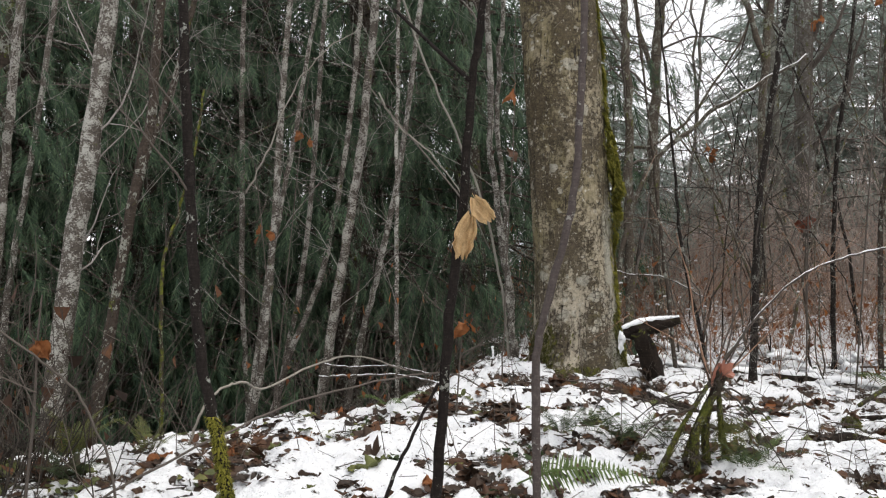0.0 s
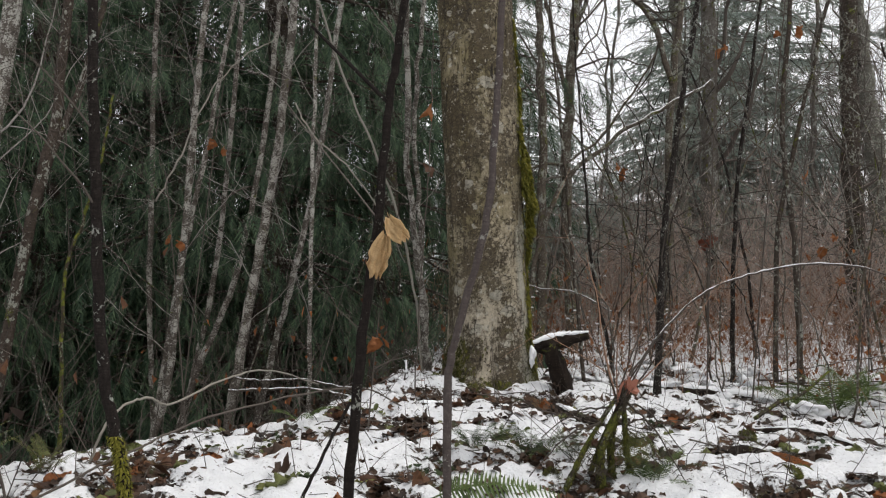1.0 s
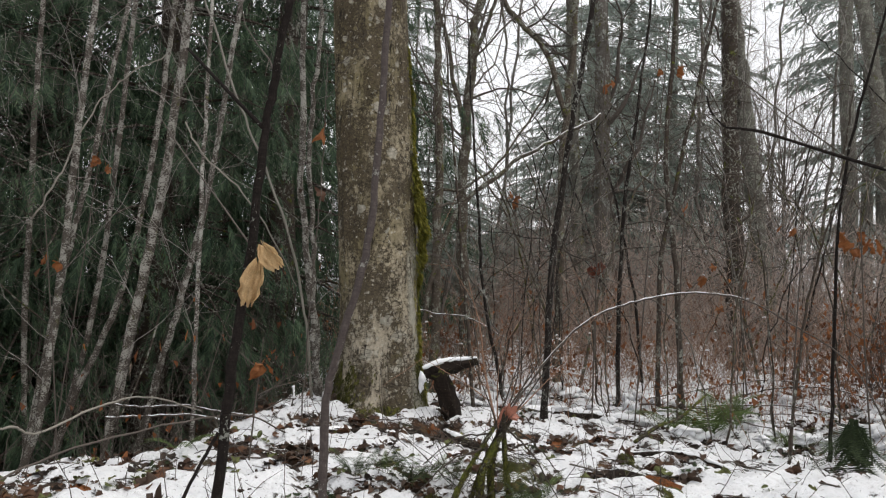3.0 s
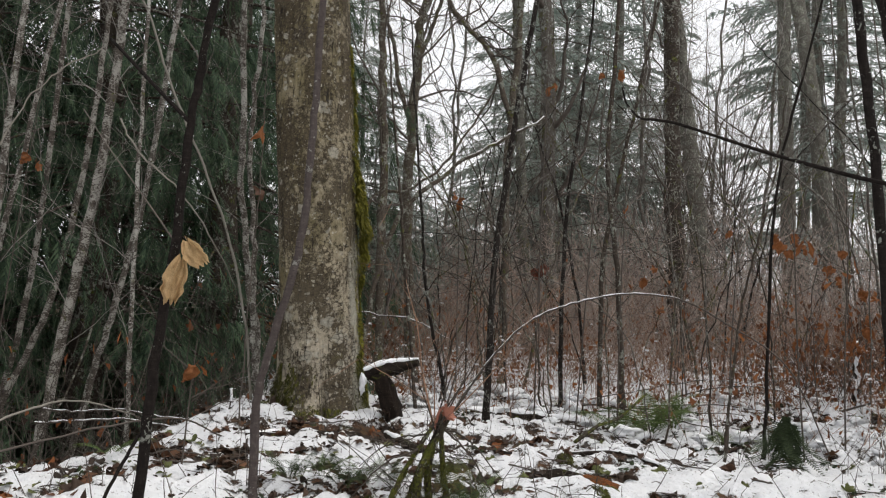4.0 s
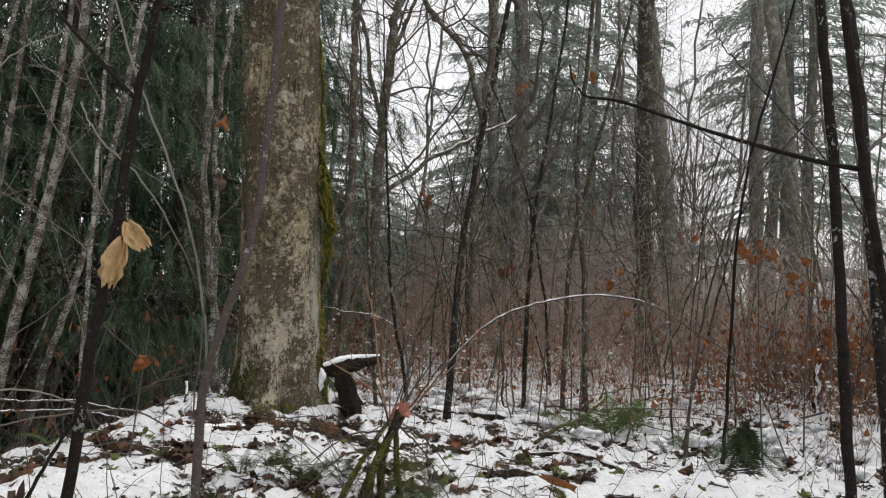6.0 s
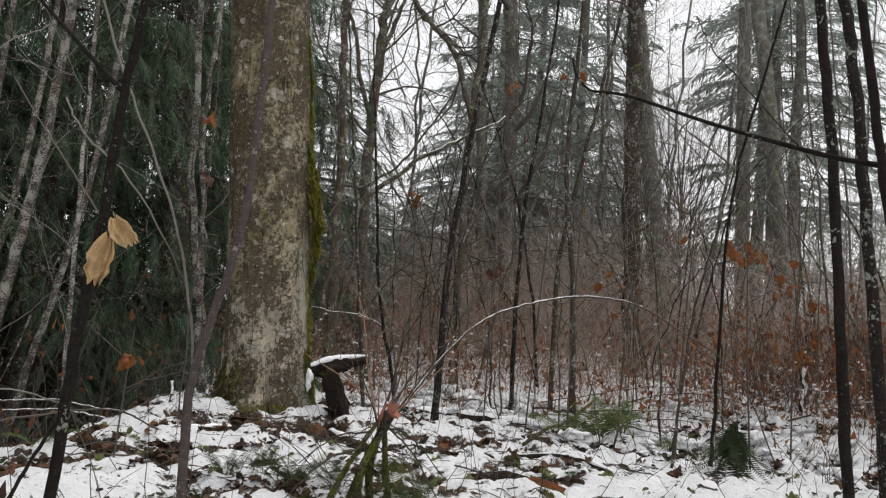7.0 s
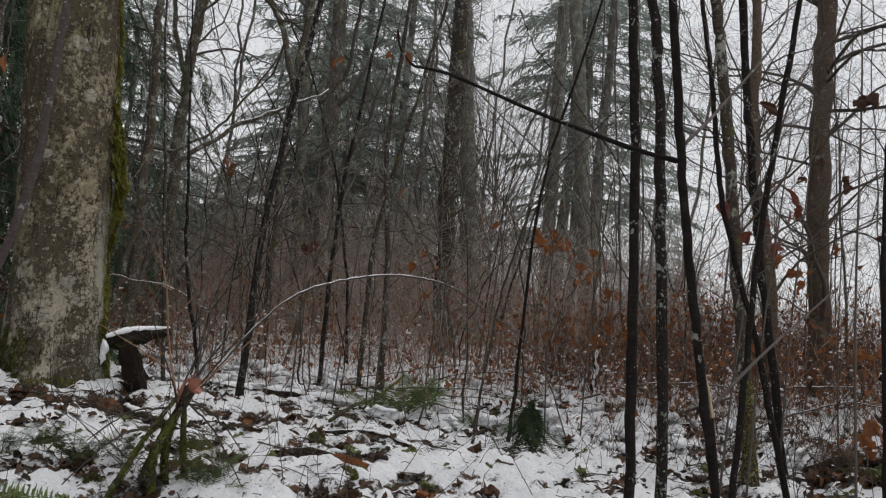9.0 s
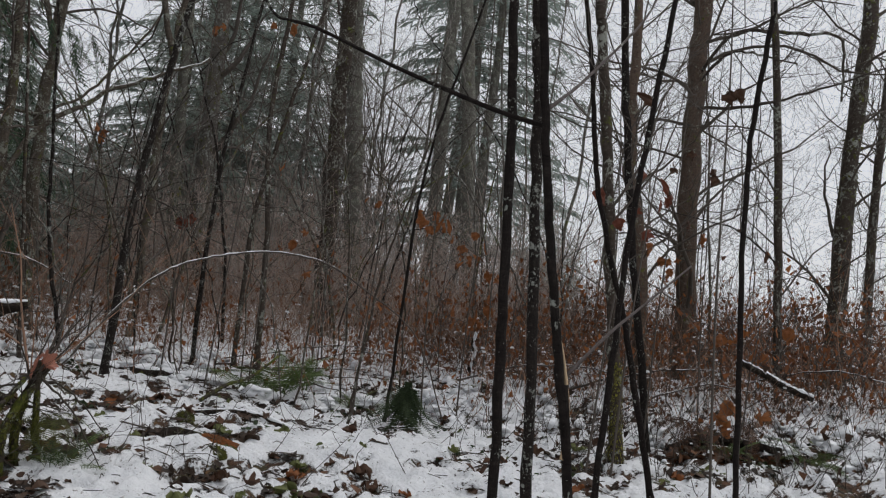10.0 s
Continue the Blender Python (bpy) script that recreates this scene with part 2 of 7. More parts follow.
FIR = fir_mat("haze_pale_fir_foliage", (0.165, 0.215, 0.185), (0.235, 0.285, 0.25), (0.33, 0.37, 0.335), 0.3)
FIR_GREEN = fir_mat("haze_pale_young_fir_foliage", (0.165, 0.21, 0.18), (0.235, 0.285, 0.24), (0.33, 0.375, 0.325), 0.3)
FERN = leafy("fern_green", (0.04, 0.065, 0.018), (0.07, 0.105, 0.028), (0.105, 0.15, 0.05), 0.75)
FERN_FRESH = leafy("fresh_fern_green", (0.035, 0.06, 0.016), (0.07, 0.108, 0.028), (0.125, 0.17, 0.05), 0.6, 0.3)
FERN_DARK = leafy("dark_evergreen", (0.014, 0.024, 0.009), (0.025, 0.04, 0.015), (0.045, 0.065, 0.025), 0.75)
FERN_YELLOW = leafy("fern_yellow_green", (0.06, 0.07, 0.018), (0.085, 0.095, 0.025), (0.13, 0.135, 0.04), 0.5)
MOSS = leafy("moss", (0.085, 0.085, 0.013), (0.175, 0.168, 0.025), (0.3, 0.275, 0.05), 0.95, 0.3)
MOSS_DARK = leafy("dark_moss", (0.03, 0.032, 0.008), (0.065, 0.065, 0.014), (0.12, 0.115, 0.024), 0.95, 0.15)
LEAF_ORANGE = leafy("orange_leaf", (0.17, 0.06, 0.024), (0.24, 0.09, 0.032), (0.31, 0.13, 0.045), 0.6, 0.35, True)
LEAF_RED = leafy("dark_red_leaf", (0.11, 0.03, 0.018), (0.14, 0.042, 0.024), (0.17, 0.055, 0.03), 0.6, 0.3, True)
LEAF_TAN = leafy("tan_leaf", (0.38, 0.25, 0.125), (0.48, 0.325, 0.17), (0.56, 0.41, 0.24), 0.6, 0.35, True)
LEAF_BROWN = leafy("brown_leaf", (0.022, 0.013, 0.009), (0.055, 0.028, 0.017), (0.13, 0.06, 0.03), 0.7, 0.15, True)
LEAF_RUST = leafy("rust_leaf", (0.09, 0.034, 0.014), (0.19, 0.068, 0.024), (0.32, 0.12, 0.036), 0.7, 0.25)
LEAF_DARK = leafy("sodden_leaf", (0.015, 0.01, 0.007), (0.035, 0.021, 0.013), (0.07, 0.038, 0.022), 0.6, 0.1)
LEAF_PINK = leafy("pale_red_leaf", (0.3, 0.12, 0.085), (0.34, 0.14, 0.1), (0.38, 0.17, 0.12), 0.5, 0.25, True)
LEAF_GREEN = leafy("green_leaf", (0.06, 0.075, 0.025), (0.1, 0.115, 0.04), (0.16, 0.16, 0.05), 0.6, 0.2, True)
TWIG = leafy("grey_twig", (0.032, 0.026, 0.021), (0.068, 0.056, 0.047), (0.14, 0.12, 0.102), 0.8, 0)
# Haze over far brush is put into this pale grey; alder twigs share it.
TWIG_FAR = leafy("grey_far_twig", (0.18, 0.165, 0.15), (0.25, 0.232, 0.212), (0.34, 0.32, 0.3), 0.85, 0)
TWIG_DARK = leafy("dark_twig", (0.02, 0.016, 0.012), (0.04, 0.032, 0.025), (0.09, 0.075, 0.06), 0.8, 0)
TWIG_PALE = leafy("pale_twig", (0.16, 0.15, 0.125), (0.21, 0.195, 0.165), (0.27, 0.255, 0.22), 0.8, 0)
TWIG_RED = leafy("red_brown_twig", (0.125, 0.068, 0.043), (0.25, 0.14, 0.09), (0.39, 0.265, 0.19), 0.8, 0)
# Red-brown twig paled beyond its own colour to stand for mist.
TWIG_MIST = leafy("haze_pale_red_brown_twig", (0.27, 0.2, 0.165), (0.36, 0.285, 0.245), (0.45, 0.38, 0.335), 0.85, 0)
DEADWOOD = bark("rotten_wood", (0.005, 0.004, 0.0035), (0.016, 0.011, 0.008), (0.045, 0.032, 0.024), (0.16, 0.16, 0.12), 0.16, 0.2, 1.8, 0.3, 0.014)
ORANGE_ROT = bark("orange_rotten_wood", (0.06, 0.02, 0.006), (0.15, 0.05, 0.014), (0.27, 0.11, 0.034), (0.1, 0.05, 0.025), 0.3, 0.0, 3.0, 0.6, 0.02)
SPLINTER = bark("torn_pale_wood", (0.3, 0.2, 0.12), (0.42, 0.31, 0.2), (0.5, 0.4, 0.27), (0.5, 0.4, 0.3), 0.1, 0.0, 2.0, 0.2)


def snow_mat():
    k = Mat("snow", 0.65, 0.3)
    col = k.ramp(k.noise(8, 5), (0.3, (0.76, 0.775, 0.8)), (0.7, (0.86, 0.87, 0.885)))
    k.p.inputs["Subsurface Weight"].default_value = 0.0
    return k.done(col, k.math("ADD", k.noise(45, 5, 0.7), k.math("MULTIPLY", k.noise(160, 2), 0.4)), 0.6, 0.012)


SNOW = snow_mat()


def ground_mat():
    k = Mat("snow_over_leaf_litter", 0.75, 0.25)
    fine = k.math("ADD", k.math("MULTIPLY", k.noise(9, 6, 0.7, None, 0.5), 0.6), k.math("MULTIPLY", k.noise(34, 4, 0.7), 0.4))
    cover = k.math("ADD", k.attr("snow"), k.math("MULTIPLY", k.math("SUBTRACT", fine, 0.5), 1.9))
    m = k.step(cover, 0.44, 0.53)
    cell = k.voro(17, k.coords(1, 1, 1), "F1", "Color")
    sep = k.n.new("ShaderNodeSeparateColor")
    k.l.new(cell, sep.inputs[0])
    litter = k.ramp(sep.outputs[0], (0.0, (0.02, 0.014, 0.01)), (0.35, (0.06, 0.032, 0.018)), (0.6, (0.11, 0.055, 0.028)), (0.8, (0.04, 0.045, 0.018)), (1.0, (0.17, 0.085, 0.04)))
    litter = k.mix(0.6, litter, k.ramp(k.noise(30, 5, 0.7), (0.3, (0.1, 0.1, 0.1)), (0.7, (0.8, 0.8, 0.8))), "OVERLAY")
    sn = k.ramp(k.noise(5, 5), (0.3, (0.7, 0.715, 0.74)), (0.7, (0.83, 0.84, 0.855)))
    specks = k.step(k.noise(42, 4, 0.7), 0.62, 0.67)
    sn = k.mix(k.math("MULTIPLY", specks, 0.75), sn, (0.09, 0.065, 0.045))
    h = k.math("ADD", k.math("MULTIPLY", m, 0.9), k.math("ADD", k.math("MULTIPLY", k.noise(30, 5, 0.7), 0.55), k.math("MULTIPLY", k.noise(11, 4), 0.6)))
    return k.done(k.mix(m, litter, sn), h, 1.0, 0.05)


GROUND = ground_mat()


# ---- geometry helpers ----
def smooth(a, b, v):
    v = min(1.0, max(0.0, (v - a) / (b - a)))
    return v * v * (3 - 2 * v)


def ground_base(x, y):
    r = math.hypot(x, y)
    z = 0.05 + 0.53 * smooth(0.6, 3.0, r)
    z += 0.18 * math.exp(-((x - 0.95) ** 2 + (y - 5.85) ** 2) / 1.6)
    z -= 0.09 * math.exp(-((x - 1.15) ** 2 + (y - 5.5) ** 2) / 0.3)
    z -= 0.13 * math.exp(-((x - 4.4) ** 2 + (y - 5.2) ** 2) / 2.5)
    z += 0.06 * math.exp(-((x - 3.2) ** 2 + (y - 4.5) ** 2) / 0.6)
    z += 0.5 * smooth(4.0, 11.0, x) * smooth(16.0, 3.0, y)
    z += 0.35 * smooth(7.0, 18.0, y) * smooth(1.5, 6.0, x)
    s = -0.68 * (x + 2.2) + 0.73 * (y - 3.55)
    s = min(s, 0.75 - x)
    z -= 1.5 * smooth(0.0, 3.0, s) + 0.11 * smooth(-0.45, 0.3, s) * smooth(0.5, -0.3, x)
    z -= 5.0 * smooth(13.0, 45.0, x) * smooth(14.0, 2.0, y)
    return z


def ground(x, y):
    z = ground_base(x, y)
    near = smooth(16.0, 6.0, math.hypot(x - 1.5, y - 4.5))
    if near > 0:
        z += near * (0.05 * noise.noise((x * 1.1, y * 1.1, 3.0)) + 0.05 * noise.noise((x * 2.7, y * 2.7, 7.0)) + 0.036 * noise.noise((x * 5.5, y * 5.5, 1.0)) + 0.032 * noise.noise((x * 11.0, y * 11.0, 4.0)) + 0.022 * noise.noise((x * 19.0, y * 19.0, 9.0)))
    return z


def snow_cover(x, y):
    far = max(-2.2 - x, x - 6.6, 2.6 - y, y - 6.7, 0.0)
    a = noise.noise((x * 1.5 + 3.1, y * 2.1, 11.0)) * 0.36 * smooth(9.0, 3.0, far) + noise.noise((x * 4.0, y * 6.0, 5.0)) * 0.42 * smooth(2.0, 0.3, far) + noise.noise((x * 11, y * 13, 2.0)) * 0.26 * smooth(0.8, 0.1, far)
    lift = 0.1 * math.exp(-((x + 0.5) ** 2 + (y - 3.3) ** 2) / 0.5) - 0.3 * smooth(-1.15, -1.7, x) * smooth(-4.5, -3.0, x) * smooth(3.7, 3.3, y) * smooth(1.4, 2.4, y + 0.4 * noise.noise((x, y, 0))) + 0.15 * math.exp(-((x - 3.4) ** 2 + (y - 4.3) ** 2) / 1.3)
    bare = 0.2 * smooth(0.6, 1.8, -0.68 * (x + 2.2) + 0.73 * (y - 3.55)) * smooth(1.2, 0.4, x) + 0.35 * smooth(2.2, 4.5, -0.68 * (x + 2.2) + 0.73 * (y - 3.55)) * smooth(1.5, 0.2, x) - 0.03 * smooth(6.3, 8.0, math.hypot(x, y))
    bare += 0.13 * math.exp(-((x - 6.2) ** 2 + (y - 3.2) ** 2) / 1.1)
    return 0.605 + a + lift - bare


class Buf:
    def __init__(self):
        self.v, self.f = [], []

    def tube(self, pts, radii, n=6, cap=True, rough=0.0, rng=None, root=None):
        """A tapered tube. root: a vertex of the parent branch that it springs from. Returns its first vertex."""
        base = len(self.v)
        side = None
        for i, p in enumerate(pts):
            d = (pts[min(i + 1, len(pts) - 1)] - pts[max(i - 1, 0)])
            d = d.normalized() if d.length > 1e-9 else Vector((0, 0, 1))
            if side is None:
                side = d.orthogonal().normalized()
            side = side - d * side.dot(d)
            side = side.normalized() if side.length > 1e-6 else d.orthogonal().normalized()
            other = d.cross(side)
            for j in range(n):
                a = 2 * math.pi * j / n
                r = radii[i] * (1 + (rng.uniform(-rough, rough) if rough else 0))
                self.v.append(p + side * (r * math.cos(a)) + other * (r * math.sin(a)))
        for i in range(len(pts) - 1):
            for j in range(n):
                k = base + i * n
                self.f.append((k + j, k + (j + 1) % n, k + n + (j + 1) % n, k + n + j))
        if root is not None:
            for j in range(n):
                self.f.append((root, base + (j + 1) % n, base + j))
        if cap:
            self.f.append(tuple(base + j for j in reversed(range(n))))
            self.f.append(tuple(base + (len(pts) - 1) * n + j for j in range(n)))
        return base

    def quad(self, a, b, c, d):
        k = len(self.v)
        self.v += [a, b, c, d]
        self.f.append((k, k + 1, k + 2, k + 3))

    def mesh(self, name, mat, flat=False):
        me = bpy.data.meshes.new(name)
        me.from_pydata([tuple(p) for p in self.v], [], self.f)
        me.materials.append(mat)
        if not flat:
            me.polygons.foreach_set("use_smooth", [True] * len(me.polygons))
        return me


def part(name, buf, mat, parent=None, label="", flat=False):
    """Links a Buf as one mesh object under a thing."""
    ob = new(name, buf.mesh(name, mat, flat) if isinstance(buf, Buf) else buf)
    if parent is not None:
        ob.parent = parent
    if label:
        tagged(ob, label)
    return ob


def thing(name, at, label, category, group=""):
    ob = new(name)
    ob.empty_display_size = 0.2
    ob.location = at
    return tagged(ob, label, category, group)


def curve(points, per=6):
    """A smooth line through a few control points."""
    p = [Vector(q) for q in points]
    p = [2 * p[0] - p[1]] + p + [2 * p[-1] - p[-2]]
    out = []
    for i in range(1, len(p) - 2):
        for k in range(per):
            t = k / per
            a, b, c, d = p[i - 1], p[i], p[i + 1], p[i + 2]
            out.append(0.5 * (2 * b + (c - a) * t + (2 * a - 5 * b + 4 * c - d) * t * t + (3 * b - a - 3 * c + d) * t ** 3))
    return out + [p[-2]]


def grow(buf, p, d, length, r, depth, rng, rise=0.15, kink=0.25, kids=4, root=None):
    """A branch that wanders, tapers and splits into twigs."""
    n = max(4, min(8, int(length / 0.09)))
    pts, dirs = [p.copy()], [d.copy()]
    for i in range(n):
        d = (d + Vector((rng.gauss(0, kink), rng.gauss(0, kink), rng.gauss(0, kink * 0.8) + rise * 0.35)) * 0.5).normalized()
        p = p + d * (length / n)
        pts.append(p.copy())
        dirs.append(d.copy())
    sides = 5 if r > 0.008 else (4 if r > 0.004 else 3)
    if root is not None:
        pts[0] = pts[0].lerp(pts[1], 0.15)
    base = buf.tube(pts, [r * (1 - 0.75 * i / n) for i in range(n + 1)], sides, False, root=root)
    if depth > 0:
        for c in range(kids):
            i = rng.randint(1, n)
            q = dirs[i].orthogonal()
            q.rotate(Matrix.Rotation(rng.uniform(0, 6.28), 3, dirs[i]))
            e = (dirs[i] * 0.8 + q * rng.uniform(0.5, 1.0)).normalized()
            grow(buf, pts[i], e, length * rng.uniform(0.34, 0.68), max(0.0016, r * (1 - 0.75 * i / n) * rng.uniform(0.42, 0.68)), depth - 1, rng, rise, kink, max(2, kids - 1), base + i * sides)


def leaf_buf(size, rng, curl=0.25, lobes=5, fold=0.0):
    """A lobed maple leaf, crumpled, base at the origin, along +y."""
    b = Buf()
    ring = []
    n = lobes * 4
    for i in range(n + 1):
        a = -2.5 + 5.0 * i / n
        k = i % 4
        rad = (0.52, 0.74, 1.0, 0.76)[k] * rng.uniform(0.86, 1.1) if 0 < i < n else 0.3
        rad *= 0.72 + 0.28 * math.cos(a * 0.55)
        ring.append((rad * math.sin(a) * 0.62, 0.38 + rad * math.cos(a) * 0.62))
    ph = rng.uniform(0, 6)

    def up(x, y):
        return curl * (abs(x) ** 1.4 * 0.9 + 0.12 * math.sin(9 * x + ph) + 0.10 * math.sin(7 * y + 2 * ph)) - curl * 0.5 * (y - 0.4) ** 2

    mid = [(0.5 * x, 0.38 + 0.5 * (y - 0.38)) for x, y in ring]
    for x, y in [(0, 0.38)] + mid + ring:
        b.v.append(Vector((x * size, y * size, up(x, y) * size)))
    m = len(ring)
    for i in range(m - 1):
        b.f.append((0, 1 + i + 1, 1 + i))
        b.f.append((1 + i, 2 + i, 1 + m + i + 1, 1 + m + i))
    if fold:
        cf, sf = math.cos(fold), math.sin(fold)
        b.v = [Vector((p.x * cf + 0.05 * math.sin(11 * p.y + ph) * size, p.y, p.z * 0.5 + abs(p.x) * sf + 0.06 * math.sin(8 * p.y + 2 * ph + 5 * p.x) * size)) for p in b.v]
    stalk = [Vector((0, 0.1 * size, 0)), Vector((0.02 * size, -0.1 * size, 0.02 * size)), Vector((0.0, -0.32 * size, 0.1 * size))]
    b.tube(stalk, [0.012 * size] * 3, 3, False)
    return b


LEAF_MESHES = {}


def crumpled_leaf(seed, long=1.0, rows=12, cols=10):
    """A withered lobed leaf, creased and drawn together, hanging along +y from its stalk."""
    b = Buf()
    for i in range(rows + 1):
        u = i / rows
        w = (0.1 + 0.46 * math.sin(math.pi * u ** 0.8)) * (1 + 0.35 * noise.noise((5 * u, seed, 0))) * (1 - 0.5 * max(0.0, u - 0.75) / 0.25)
        for j in range(cols + 1):
            v = 2 * j / cols - 1
            lobe = 0.24 * noise.noise((4.5 * v, 6 * u, seed + 7)) * (0.35 + 0.65 * abs(v)) * min(1.0, 3 * u)
            x = v * w * 0.8 + 0.1 * noise.noise((3 * u, v, seed + 3))
            y = long * u + lobe + 0.12 * abs(v) * (0.5 - u) + 0.16 * u * u * abs(math.cos(3.9 * v + 0.4 * seed))
            z = 0.2 * abs(math.sin(4.2 * v * (0.5 + 0.5 * u) + 0.6 * math.sin(5 * u) + seed)) + 0.34 * noise.noise((3 * v, 3.2 * u, seed)) + 0.14 * noise.noise((8 * v, 8 * u, seed + 2)) - 0.25 * (u - 0.4) ** 2
            b.v.append(Vector((x, y, z)))
    for i in range(rows):
        for j in range(cols):
            k = i * (cols + 1) + j
            b.f.append((k, k + 1, k + cols + 2, k + cols + 1))
    b.tube([Vector((0, 0.05, 0)), Vector((0.0, -0.12, 0.02)), Vector((0.03, -0.3, 0.06))], [0.012] * 3, 3, False)
    return b


def draped_leaf(seed, wide, lean):
    """A withered lobed leaf folded down its midrib, hanging along +y from its stalk, with torn points at the end."""
    b = Buf()
    rows, cols = 22, 20
    for i in range(rows + 1):
        u = i / rows
        half = wide * (0.08 + 0.92 * math.sin(math.pi * min(1.0, 0.04 + 0.8 * u)) ** 0.8) * (1 + 0.16 * noise.noise((7 * u, seed, 1)))
        for j in range(cols + 1):
            v = 2 * j / cols - 1
            side = half * (1.25 if v < 0 else 0.75)
            point = 0.17 * u ** 3 * (abs(math.sin(4.4 * v + seed)) - 0.5) + 0.05 * noise.noise((9 * v, 3 * u, seed)) * u
            x = v * side * 0.82 + lean * u * u + 0.03 * noise.noise((4 * u, 3 * v, seed + 5))
            z = -abs(v) * side * 0.75 + 0.05 * math.cos(9.5 * v + 2.5 * u) * min(1, 3 * u) + 0.15 * noise.noise((4 * v, 4 * u, seed)) + 0.07 * noise.noise((9 * v, 9 * u, seed + 4)) + 0.16 * v * v * u
            b.v.append(Vector((x, u + point - 0.16 * abs(v) * (1 - u), z)))
    for i in range(rows):
        for j in range(cols):
            k = i * (cols + 1) + j
            b.f.append((k, k + 1, k + cols + 2, k + cols + 1))
    b.tube([Vector((0, 0.06, 0)), Vector((0.0, -0.1, 0.02)), Vector((0.03, -0.26, 0.06))], [0.014] * 3, 4, False)
    return b


def rolled_leaf(seed, roll=1.5):
    """A withered leaf rolled in on itself, hanging along +y from its stalk."""
    rng = random.Random(seed)
    ph = rng.uniform(0, 6)
    b = Buf()
    rows, cols = 14, 10
    for i in range(rows + 1):
        u = i / rows
        w = 0.36 * math.sin(math.pi * min(1, 0.06 + 0.94 * u ** 0.75)) * (1 + 0.28 * math.sin(8 * u + ph) + 0.12 * math.sin(21 * u + 2 * ph)) + 0.015
        for j in range(cols + 1):
            v = 2 * j / cols - 1
            a = v * roll * (0.7 + 0.5 * math.sin(3 * u + ph))
            rad = w / roll * 1.35
            jag = 0.05 * math.sin(5 * j + 9 * u + ph) * abs(v)
            b.v.append(Vector((rad * math.sin(a) + 0.07 * math.sin(4 * u + ph), 0.08 + u * 0.9 + jag + 0.10 * (1 - abs(v)) * u, rad * (1 - math.cos(a)) + 0.05 * math.sin(6 * u + 4 * v + ph) - 0.18 * u * u)))
    for i in range(rows):
        for j in range(cols):
            k = i * (cols + 1) + j
            b.f.append((k, k + 1, k + cols + 2, k + cols + 1))
    b.tube([Vector((0.07 * math.sin(ph), 0.1, 0)), Vector((0.0, -0.1, 0.02)), Vector((0.03, -0.3, 0.06))], [0.012] * 3, 3, False)
    return b


def leaf_mesh(mat, k):
    if k > 5 and (mat.name, k) not in LEAF_MESHES:
        LEAF_MESHES[mat.name, k] = crumpled_leaf(k * 3.7, (1.0, 0.8, 0.9)[k - 6], *((20, 18) if mat is LEAF_TAN else (11, 8))).mesh("leaf", mat, False)
    if (mat.name, k) not in LEAF_MESHES:
        LEAF_MESHES[mat.name, k] = rolled_leaf(k, (1.9, 1.2)[k - 4]).mesh("leaf", mat, False) if k > 3 else leaf_buf(1.0, random.Random(k * 7 + 1), (0.3, 0.6, 0.9, 1.2)[k], 5, (0, 0, 0.25, 0.5)[k]).mesh("leaf", mat, False)
    return LEAF_MESHES[mat.name, k]


def hang_leaf(at, size, mat, parent=None, turn=(0, 0, 0), k=1, label=""):
    """A withered leaf that hangs by its stalk."""
    ob = new("leaf", leaf_mesh(mat, k))
    ob.matrix_world = pose(*at, *turn) @ Matrix.Scale(size, 4)
    if parent is not None:
        inv = Matrix.Translation(-Vector(parent.location))
        ob.parent = parent
        ob.matrix_basis = inv @ pose(*at, *turn) @ Matrix.Scale(size, 4)
    if label:
        tagged(ob, label)
    return ob


# ---- the ground ----
def axis(lo, hi, a, b, fine, grow_by):
    mid = list(np.arange(a, b, fine))
    out, step, v = [], fine, b
    while v < hi:
        out.append(v)
        step *= grow_by
        v += step
    low, step, v = [], fine, a - fine
    while v > lo:
        low.append(v)
        step *= grow_by
        v -= step
    return [lo] + low[::-1] + mid + out + [hi]


def build_ground():
    xs = axis(-400, 400, -2.2, 6.6, 0.029, 1.11)
    ys = axis(-400, 400, 2.6, 6.7, 0.029, 1.11)
    verts, cover = [], []
    for y in ys:
        for x in xs:
            z, c = ground(x, y), snow_cover(x, y)
            near = smooth(14, 7, math.hypot(x - 1.5, y - 4.5))
            verts.append((x, y, z + near * (0.03 * smooth(0.42, 0.56, c) + 0.03 * smooth(0.5, 0.85, c) - 0.02)))
            cover.append(c)
    w = len(xs)
    faces = [(j * w + i, j * w + i + 1, (j + 1) * w + i + 1, (j + 1) * w + i) for j in range(len(ys) - 1) for i in range(w - 1)]
    me = bpy.data.meshes.new("ground")
    me.from_pydata(verts, [], faces)
    me.attributes.new("snow", "FLOAT", "POINT").data.foreach_set("value", cover)
    me.polygons.foreach_set("use_smooth", [True] * len(faces))
    me.materials.append(GROUND)
    tagged(new("ground", me), "forest floor of patchy melting snow over brown leaf litter", "ground", kind="structure")


build_ground()


